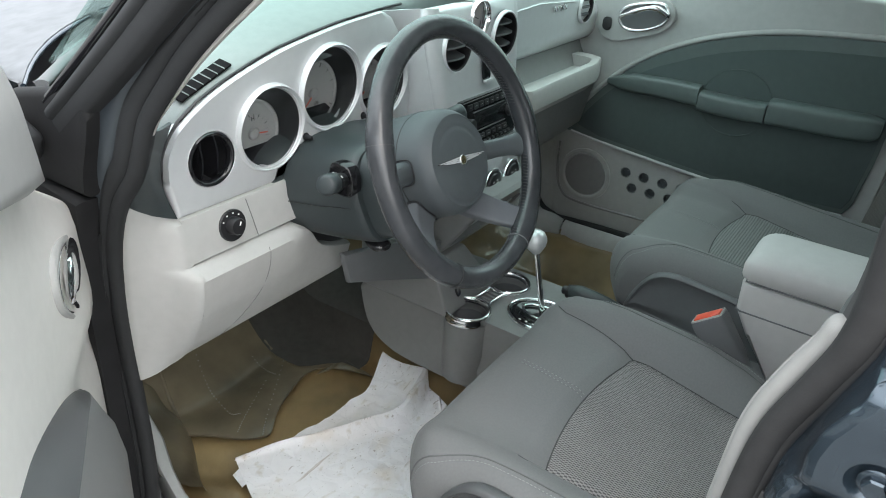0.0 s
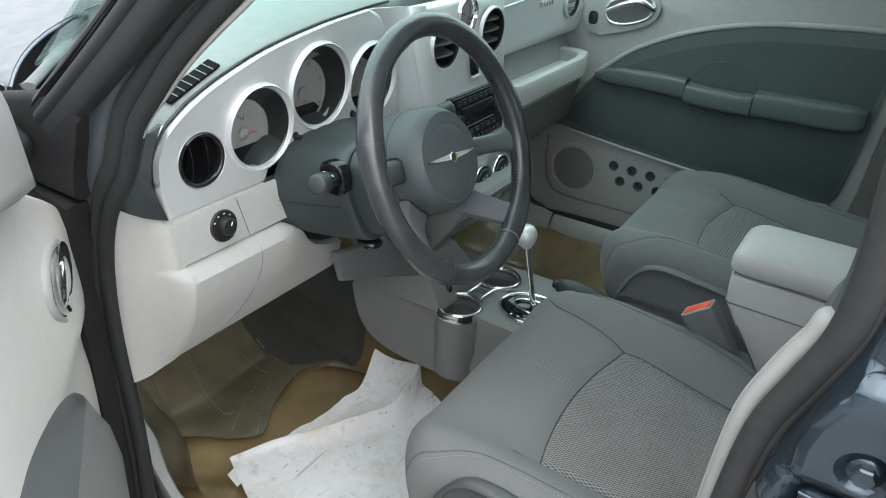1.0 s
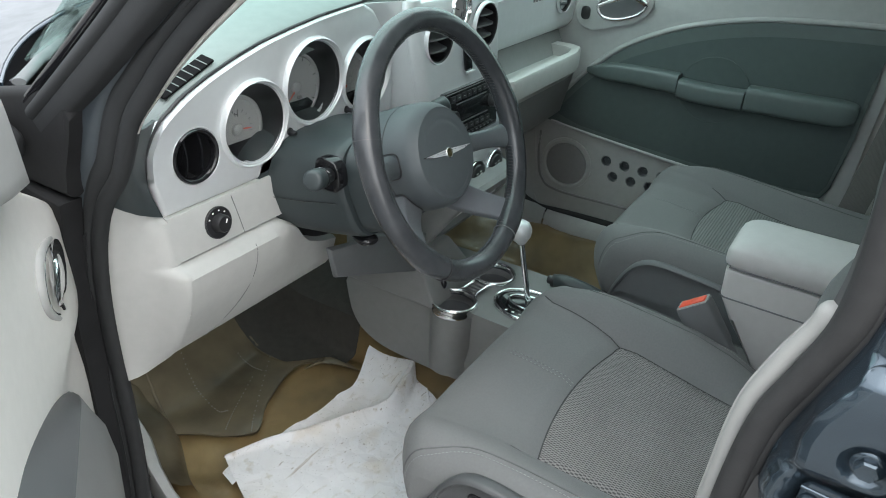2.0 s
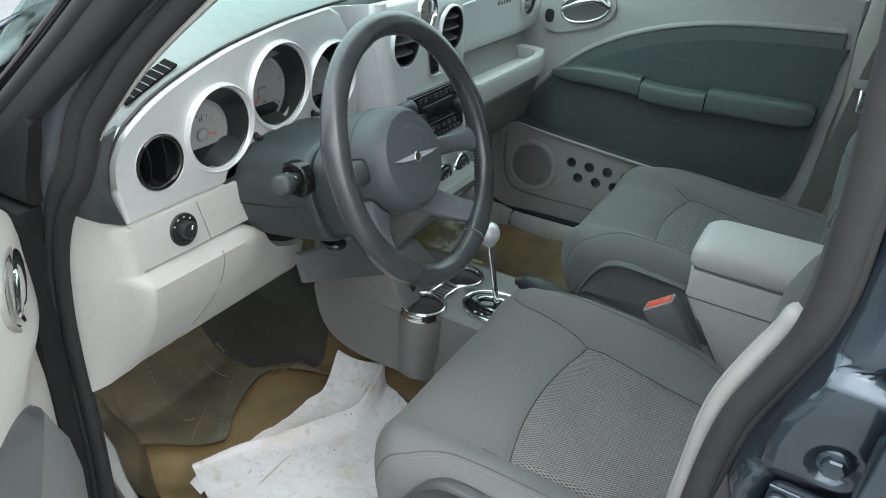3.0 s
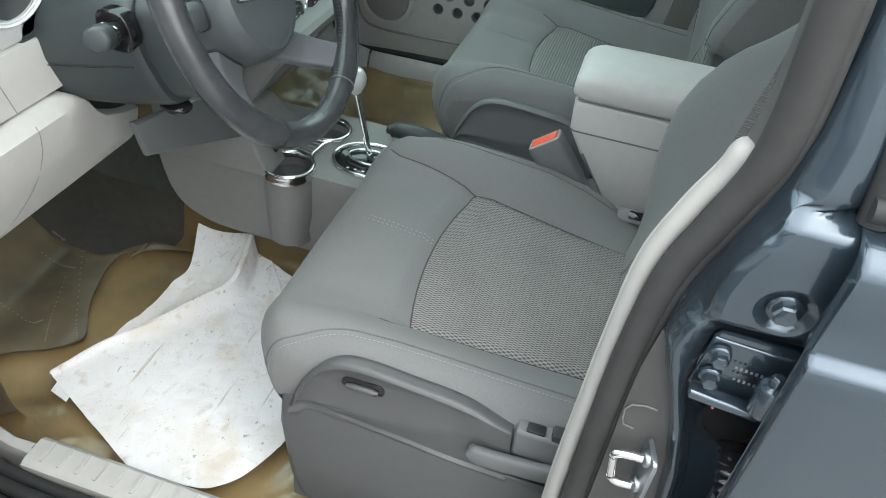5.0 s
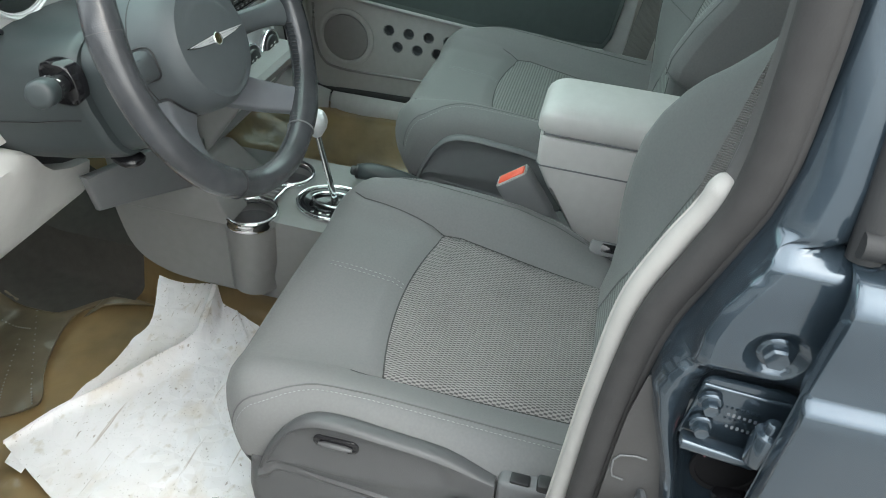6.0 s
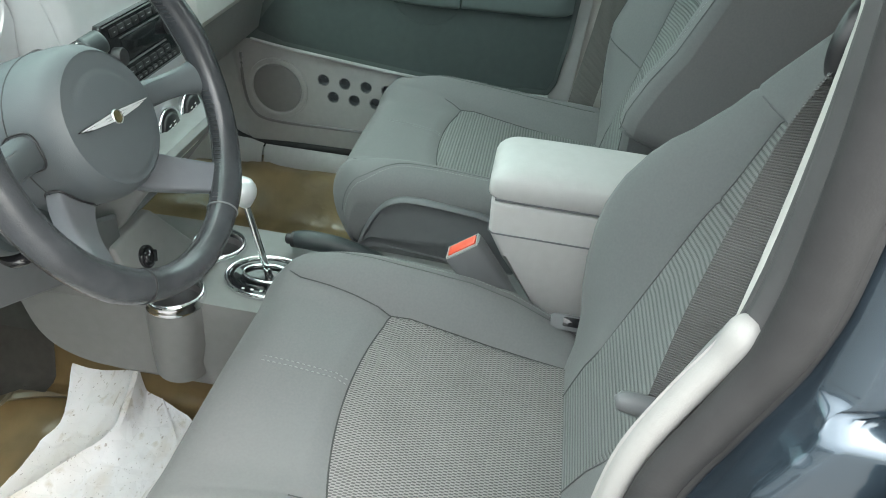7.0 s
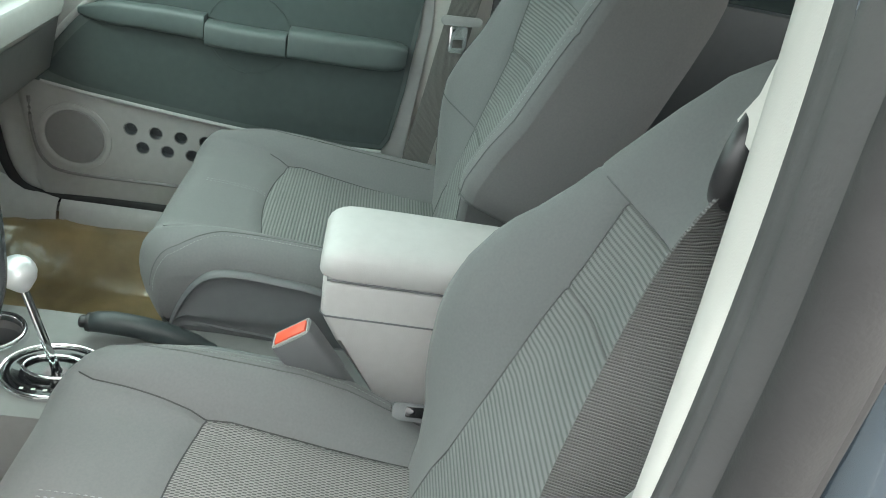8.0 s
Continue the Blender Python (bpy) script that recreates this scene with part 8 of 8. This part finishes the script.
def make_a_pillar():
    ap = thing("front_pillar", "dark blue metallic front pillar with black door seal", "car pillar", kind="structure")
    ln = spline([(-0.735, pillar_line(z), z) for z in (0.34, 0.40, 0.48, 0.56, 0.64, 0.72, 0.80, 0.87, 0.92, 0.96, 1.0, 1.04, 1.08, 1.12, 1.16, 1.20, 1.24, 1.30, 1.37)], 4)
    across = []
    for k, p in enumerate(ln):
        t = (ln[min(k + 1, len(ln) - 1)] - ln[max(k - 1, 0)]).normalized()
        across.append(Vector((0, t.z, -t.y)))

    def loft(name, profile, mat, label, z0=0.0, z1=2.0, sharp=60, owner=ap, thick=0.003):
        """Sweep a profile (distance across, x) along the pillar between two heights."""
        bm = bmesh.new()
        quads(bm, [[p + n * a + Vector((x, 0, 0)) for a, x in profile(p.z)] for p, n in zip(ln, across) if z0 <= p.z <= z1])
        solid(bm, thick)
        return part(name, bm, mat, owner, label, sharp)

    def wide(z):
        return curve_at([(0.5, 0.030), (0.9, 0.030), (0.98, 0.044), (1.05, 0.046), (1.13, 0.040), (1.17, 0.034), (1.24, 0.030)], z)

    # inner roll of the seal, groove, and flatter outer roll
    loft("door_seal", lambda z: [(0.016, 0.014), (0.006, 0.010), (0.0015, 0.003), (0.0, -0.001), (0.002, -0.0055), (0.007, -0.0085), (0.013, -0.0092), (0.018, -0.0085), (0.021, -0.0065)], M_RUBBER, "black rubber door seal")
    loft("seal_lip", lambda z: [(0.020, -0.003), (0.0225, -0.0075), (lerp(0.022, wide(z), 0.35), -0.0105), (lerp(0.022, wide(z), 0.65), -0.0115), (wide(z) - 0.004, -0.0112), (wide(z), -0.0095), (wide(z), 0.0)], M_RUBBER, "soft outer lip of the door seal")

    # painted strip outside the seal, widening downwards
    def strip(z):
        return curve_at([(0.95, 0.045), (1.02, 0.050), (1.06, 0.044), (1.095, 0.034), (1.13, 0.026), (1.17, 0.021), (1.24, 0.020)], z)

    loft("pillar_skin", lambda z: [(wide(z) - 0.004, -0.002), (wide(z), -0.008), (wide(z) + 0.004, -0.0115), (wide(z) + 0.5 * strip(z), -0.0145), (wide(z) + strip(z) - 0.004, -0.0150), (wide(z) + strip(z), -0.0165), (wide(z) + strip(z) + 0.003, -0.013)], M_PILLAR, "dark grey-blue painted pillar skin", 0.93, sharp=40)
    # outer gutter along the screen: broad black band, crease, rolled edge, then the screen's moulding
    gl = spline([(-0.752, y, z) for y, z in ((0.312, 1.042), (0.244, 1.094), (0.157, 1.162), (0.074, 1.229), (-0.028, 1.308), (-0.118, 1.374))], 6)
    dirs = [(gl[min(k + 1, len(gl) - 1)] - gl[max(k - 1, 0)]).normalized() for k in range(len(gl))]
    for name, prof, mat, label in (("gutter_seal", ((-0.002, 0.004), (0.0, -0.009), (0.003, -0.0125), (0.010, -0.0145), (0.022, -0.0155), (0.0250, -0.0145), (0.0265, -0.0165), (0.029, -0.0185), (0.033, -0.0190), (0.038, -0.0175), (0.042, -0.013), (0.043, 0.006)), M_RUBBER, "black outer gutter seal"), ("screen_moulding", ((0.042, 0.006), (0.043, -0.010), (0.047, -0.0145), (0.053, -0.0135), (0.057, -0.007), (0.058, 0.02)), M_GLOSS, "black windscreen moulding")):
        bm = bmesh.new()
        quads(bm, [[p + Vector((x, t.z * a, -t.y * a)) for a, x in prof] for p, t in zip(gl, dirs)])
        solid(bm, 0.003)
        part(name, bm, mat, ap, label, 60)
    # inside of the jamb behind all of it
    loft("pillar_core", lambda z: [(0.010, 0.004), (wide(z), 0.0), (wide(z) + strip(z), -0.004), (wide(z) + strip(z) + 0.03, 0.0)], M_RUBBER, "dark pillar core", 0.30)
    # dark hinge jamb below
    bm = bmesh.new()
    prism(bm, [(0.33, 0.30), (0.318, 0.60), (0.318, 0.85), (0.306, 0.92), (0.294, 0.965), (0.40, 0.969), (0.50, 0.969), (0.50, 0.30)], 0.03, frame_of((-0.772, 0, 0), (0, 1, 0), (0, 0, 1)), 0.006)
    part("hinge_jamb", bm, M_JAMB, ap, "dark hinge jamb")
    bm = bmesh.new()
    prism(bm, [(p.x, p.y) for p in spline([(0.290, 0.970, 0), (0.283, 1.005, 0), (0.270, 1.036, 0), (0.258, 1.068, 0), (0.256, 1.096, 0), (0.300, 1.106, 0)], 4)] + [(0.42, 1.08), (0.50, 1.04), (0.50, 0.970)], 0.026, frame_of((-0.766, 0, 0), (0, 1, 0), (0, 0, 1)), 0.011, 4)
    part("jamb_cover", bm, M_JAMB, ap, "black cover over the hinge jamb")
    bm = bmesh.new()
    box(bm, (-0.795, 0.375, 1.035), (0.05, 0.07, 0.045), 0.014, 3, pose(0, 0, 0, 20))
    part("jamb_boot", bm, M_RUBBER, ap, "black rubber boot on the jamb")
    # interior trim of the pillar: a cream edge that narrows downwards
    def cream(z):
        w = curve_at([(1.06, 0.0005), (1.10, 0.004), (1.15, 0.009), (1.24, 0.014), (1.37, 0.018)], z)
        return [(0.012, 0.004), (0.001, 0.002), (-0.15 * w, 0.25 * w), (-0.2 * w, 0.6 * w), (0.1 * w, 0.95 * w), (0.012, 0.006 + 0.9 * w)]

    loft("pillar_trim", cream, M_TRIM, "pale cream inner pillar trim", 1.06, thick=0.0015)
    return ap


make_a_pillar()


def hood_edge(x):
    """Height and forward place of the hood's rear edge."""
    return 1.088 - 0.135 * x * x, 0.855 - 0.10 * abs(x) ** 2 - 1.15 * abs(x) ** 4


def make_hood():
    hd = thing("hood", "dark blue metallic hood and cowl with wiper arm", "car hood", kind="structure")
    bm = bmesh.new()
    rows = []
    for k in range(22):
        t = k / 20 - 0.05
        row = []
        for j in range(33):
            x = lerp(-0.662, 0.662, j / 32)
            ze, ye = hood_edge(x)
            q = max(0.0, t)
            lipz = -0.004 if k == 0 else 0.0
            row.append(Vector((x * lerp(1.0, 0.6, q), lerp(ye, 2.05, q), ze - 0.11 * q ** 2 - 0.05 * q * abs(x) + lipz + (0.006 if k == 1 else 0))))
        rows.append(row)
    quads(bm, rows)
    solid(bm, 0.006)
    part("hood_skin", bm, M_HOODPALE, hd, "dark blue metallic hood skin", 50)
    bm = bmesh.new()
    tube(bm, [(x, hood_edge(x)[1] - 0.002, hood_edge(x)[0]) for x in [lerp(-0.662, 0.662, j / 48) for j in range(49)]], 0.0045, 8)
    part("hood_edge", bm, M_BLUE, hd, "rolled rear edge of the hood", 60)
    bm = bmesh.new()
    rows = []
    for j in range(17):
        x = lerp(-0.66, 0.66, j / 16)
        yy = 0.865 - 0.62 * x * x
        rows.append([Vector((x, yy - 0.03, 1.04)), Vector((x, yy + 0.0, 1.0)), Vector((x, min(yy + 0.05, hood_edge(x)[1] - 0.01), 0.985)), Vector((x, hood_edge(x)[1] + 0.006, 0.998)), Vector((x, hood_edge(x)[1] + 0.003, hood_edge(x)[0] - 0.004))])
    quads(bm, rows)
    solid(bm, 0.006)
    part("cowl", bm, M_BLACK, hd, "black plastic cowl")
    bm = bmesh.new()
    tube(bm, spline([(-0.665, 0.53, 1.045), (-0.593, 0.596, 1.05), (-0.538, 0.650, 1.052), (-0.455, 0.750, 1.055), (-0.405, 0.79, 1.058), (-0.25, 0.86, 1.075)], 5), [0.010] * 6 + [0.013] * 4 + [0.018] * 6 + [0.016] * 10, 12, flat=0.6)
    wp = part("wiper_arm", bm, M_SHIELD, hd, "grey wiper arm", 60)
    bm = bmesh.new()
    lathe(bm, [(0.011, 0), (0.011, 0.008), (0.007, 0.012), (0.001, 0.0125)], 20, pose(-0.405, 0.788, 1.066))
    part("wiper_nut", bm, M_SHIELD, wp, "dark wiper nut")
    for s in (-1, 1):
        bm = bmesh.new()
        rows = []
        for y in (0.50, 0.62, 0.90, 1.3, 1.8):
            rows.append([Vector((s * x, y, z)) for x, z in ((0.61, 1.0), (0.70, 0.985), (0.765, 0.95), (0.815, 0.88), (0.83, 0.75), (0.82, 0.45))])
        quads(bm, rows)
        solid(bm, 0.004)
        part("fender", bm, M_BLUE, hd, "dark blue metallic fender", 50)
    return hd


make_hood()


# ---- open driver door ----
def make_driver_door():
    dd = thing("driver_door", "open driver door with cream trim and chrome handle", "car door", kind="structure")
    a = radians(38.0)
    al, nn = Vector((-math.sin(a), -math.cos(a), 0)), Vector((math.cos(a), -math.sin(a), 0))
    m = frame_of(Vector((-0.749, 0.374, 0)), al, (0, 0, 1))  # local x along the door, y up, z towards the cabin or away
    sgn = 1.0 if (m.to_3x3() @ Vector((0, 0, 1))).dot(nn) > 0 else -1.0

    def at(d, z, off):
        return m @ Vector((d, z, off * sgn))

    def bulge(d, z):
        """Swelling of the panel round the handle, pinched in below it."""
        g = math.exp(-((d - 0.09) / 0.11) ** 2)
        return 0.014 * g * smooth01((z - 0.775) / 0.045) * (1 - smooth01((z - 0.93) / 0.06)) - 0.006 * g * math.exp(-((z - 0.755) / 0.035) ** 2)

    # curved inner panel
    bm = bmesh.new()
    rows = []
    heights = [0.29, 0.36, 0.45, 0.55, 0.62, 0.68] + [0.71 + 0.02 * k for k in range(19)]
    for k in range(49):
        row = []
        for z in heights:
            d0 = curve_at([(0.28, -0.106), (0.547, -0.082), (0.725, -0.052), (0.80, -0.050), (0.867, -0.028), (0.90, -0.022), (0.94, 0.008), (0.978, 0.062), (1.01, 0.12), (1.09, 0.18)], z)
            d = lerp(d0, 1.03, (k / 48) ** 1.5)
            f = 0.012 * math.sin(math.pi * (z - 0.29) / 0.80) + bulge(d, z)
            rim = 0.030 * (1 - math.sqrt(max(0.0, 1 - (1 - min(1.0, (d - d0) / 0.030)) ** 2))) + 0.03 * (1 - smooth01((1.05 - d) / 0.05))
            row.append(at(d, z, f - rim))
        rows.append(row)
    quads(bm, rows)
    solid(bm, 0.006)
    part("inner_panel", bm, M_CREAM, dd, "cream inner door panel", 60)
    bm = bmesh.new()
    rows = []
    for k in range(21):
        u = (k / 20) ** 1.6
        e = math.sqrt(max(0.0, 1 - (1 - min(1.0, u / 0.05)) ** 2))
        row = []
        for q in range(13):
            v = q / 12
            nose = curve_at([(0, 0.212), (0.08, 0.203), (0.5, 0.233), (0.85, 0.251), (1, 0.271)], v)
            d = lerp(nose, 1.03, u)
            low = 1.041 + 0.30 * min(0.22, max(0.0, d - 0.212))
            z = lerp(low, 1.215, v)
            off = lerp(0.006, 0.034 - 0.012 * smooth01((v - 0.5) / 0.5) - 0.02 * max(0.0, v - 0.9) / 0.1, e)
            if q == 0:
                off = lerp(0.004, 0.018, e)
            row.append(at(d, z, off))
        rows.append([at(d, low, -0.02)] + row + [at(d, 1.222, -0.01), at(d, 1.222, -0.05)])
    quads(bm, rows)
    part("belt_pad", bm, M_LIGHT, dd, "cream grained pad along the window", 60)
    # outer skin
    bm = bmesh.new()
    rows = []
    for d in (0.0, 0.5, 1.06):
        rows.append([at(d, z, o) for z, o in ((0.30, -0.06), (0.5, -0.085), (0.8, -0.09), (1.05, -0.075), (1.10, -0.05))])
    quads(bm, rows)
    solid(bm, 0.004)
    part("outer_skin", bm, M_BLUE, dd, "dark blue metallic outer skin", 50)
    # handle: oval bezel, hollow, bright ring and a broad curved lever
    up = 0.016
    outer_line = spline([(x, y, 0) for x, y in [(0.004, 0.796), (0.004, 0.840), (0.022, 0.884), (0.086, 0.932), (0.160, 0.954), (0.206, 0.938), (0.206, 0.892), (0.146, 0.842), (0.046, 0.786)]], 6, closed=True)
    inner_line = spline([(x, y, 0) for x, y in [(0.034, 0.816), (0.034, 0.848), (0.050, 0.892), (0.106, 0.930), (0.160, 0.944), (0.196, 0.928), (0.194, 0.892), (0.144, 0.852), (0.066, 0.810)]], 6, closed=True)
    mid_line = [p.lerp(q, 0.5) for p, q in zip(outer_line, inner_line)]
    bm = bmesh.new()
    quads(bm, [[at(p.x, p.y, o) for p in line] for line, o in ((outer_line, up - 0.012), (outer_line, up - 0.002), ([p.lerp(q, 0.12) for p, q in zip(outer_line, inner_line)], up + 0.002), (mid_line, up + 0.003), ([p.lerp(q, 0.9) for p, q in zip(outer_line, inner_line)], up + 0.002), (inner_line, up - 0.001), (inner_line, up - 0.010))], closed=True)
    bz = part("handle_bezel", bm, M_LIGHT, dd, "oval cream handle bezel", 60)
    bm = bmesh.new()
    tube(bm, [at(p.x, p.y, up + 0.0005) for p in inner_line], [0.0022 + 0.0022 * smooth01((0.86 - p.y) / 0.06) for p in inner_line], 10, closed=True, up=nn)
    part("handle_ring", bm, M_CHROME, bz, "chrome handle ring", 60)
    bm = bmesh.new()
    cx0 = Vector((0.112, 0.882, 0))
    quads(bm, [[at(*(p.lerp(cx0, f)).xy, up + o) for p in inner_line] for f, o in ((0.0, -0.001), (0.12, -0.007), (0.4, -0.0120), (0.75, -0.013), (0.99, -0.013))], closed=True)
    part("handle_cup", bm, M_GLOSS, bz, "dark hollow behind the handle", 60)
    bm = bmesh.new()
    spine = spline([(0.086, 0.914, 0), (0.128, 0.920, 0), (0.164, 0.914, 0), (0.182, 0.898, 0), (0.160, 0.874, 0), (0.122, 0.848, 0)], 5)
    widths = [0.005 + 0.021 * math.sin(math.pi * min(1.0, (k + 1) / 18)) for k in range(len(spine))]
    tube(bm, [at(p.x, p.y, up + 0.0030 + 0.006 * math.sin(math.pi * k / (len(spine) - 1))) for k, p in enumerate(spine)], widths, 14, up=nn, flat=0.32)
    part("latch_handle", bm, M_CHROME, bz, "curved chrome latch handle", 60)
    # armrest: sloping upper face and rounded outer face that meet in a ridge
    top = [(0.150, 0.738, 0.004), (0.205, 0.782, 0.006), (0.274, 0.819, 0.006), (0.382, 0.858, 0.006), (0.457, 0.869, 0.006), (0.65, 0.880, 0.006), (0.95, 0.885, 0.006)]
    ridge = [(0.205, 0.776, 0.026), (0.255, 0.803, 0.036), (0.306, 0.824, 0.042), (0.395, 0.832, 0.046), (0.50, 0.835, 0.048), (0.68, 0.838, 0.050), (0.95, 0.84, 0.050)]
    outer = [(0.196, 0.715, 0.044), (0.232, 0.745, 0.051), (0.29, 0.755, 0.055), (0.39, 0.757, 0.057), (0.50, 0.758, 0.058), (0.68, 0.76, 0.058), (0.95, 0.76, 0.058)]
    low = [(0.174, 0.655, 0.046), (0.196, 0.660, 0.052), (0.27, 0.665, 0.056), (0.39, 0.665, 0.058), (0.50, 0.665, 0.058), (0.68, 0.665, 0.058), (0.95, 0.665, 0.058)]
    foot = [(0.176, 0.50, 0.040), (0.198, 0.50, 0.048), (0.27, 0.50, 0.052), (0.39, 0.50, 0.052), (0.50, 0.50, 0.052), (0.68, 0.50, 0.052), (0.95, 0.50, 0.052)]

    def run(cols):
        return [spline([at(*p) for p in c], 5) for c in cols]

    # One vinyl in two greys, which paint the light difference between its faces.
    bm = bmesh.new()
    quads(bm, run([top, [tuple(lerp(a, b, 0.5) + (0.004 if k == 1 else 0.0) for k, (a, b) in enumerate(zip(p, q))) for p, q in zip(top, ridge)], ridge]))
    solid(bm, 0.003)
    arm = part("armrest", bm, M_SIDE, dd, "grey vinyl armrest, upper face coloured darker as shade", 55)
    bm = bmesh.new()
    quads(bm, run([ridge, outer, low, foot]))
    front = [top[0], ridge[0], outer[0], low[0], foot[0]]
    quads(bm, [[at(*p) for p in front], [at(p[0] - 0.004, p[1], p[2] * 0.6) for p in front], [at(p[0] - 0.002, p[1], -0.01) for p in front]])
    solid(bm, 0.003)
    part("armrest_lit_face", bm, M_CONSOLE, arm, "outer armrest face, coloured lighter for the light on it", 55)
    return dd


make_driver_door()

# ---- ground ----
bm = bmesh.new()
rows = [[Vector((x, y, 0)) for x in (-400, -60, -8, 0, 8, 60, 400)] for y in (-400, -60, -8, 0, 8, 60, 400)]
quads(bm, rows)
tagged(part("ground", bm, M_ASPHALT), "worn grey pavement round the car", "ground", kind="structure")
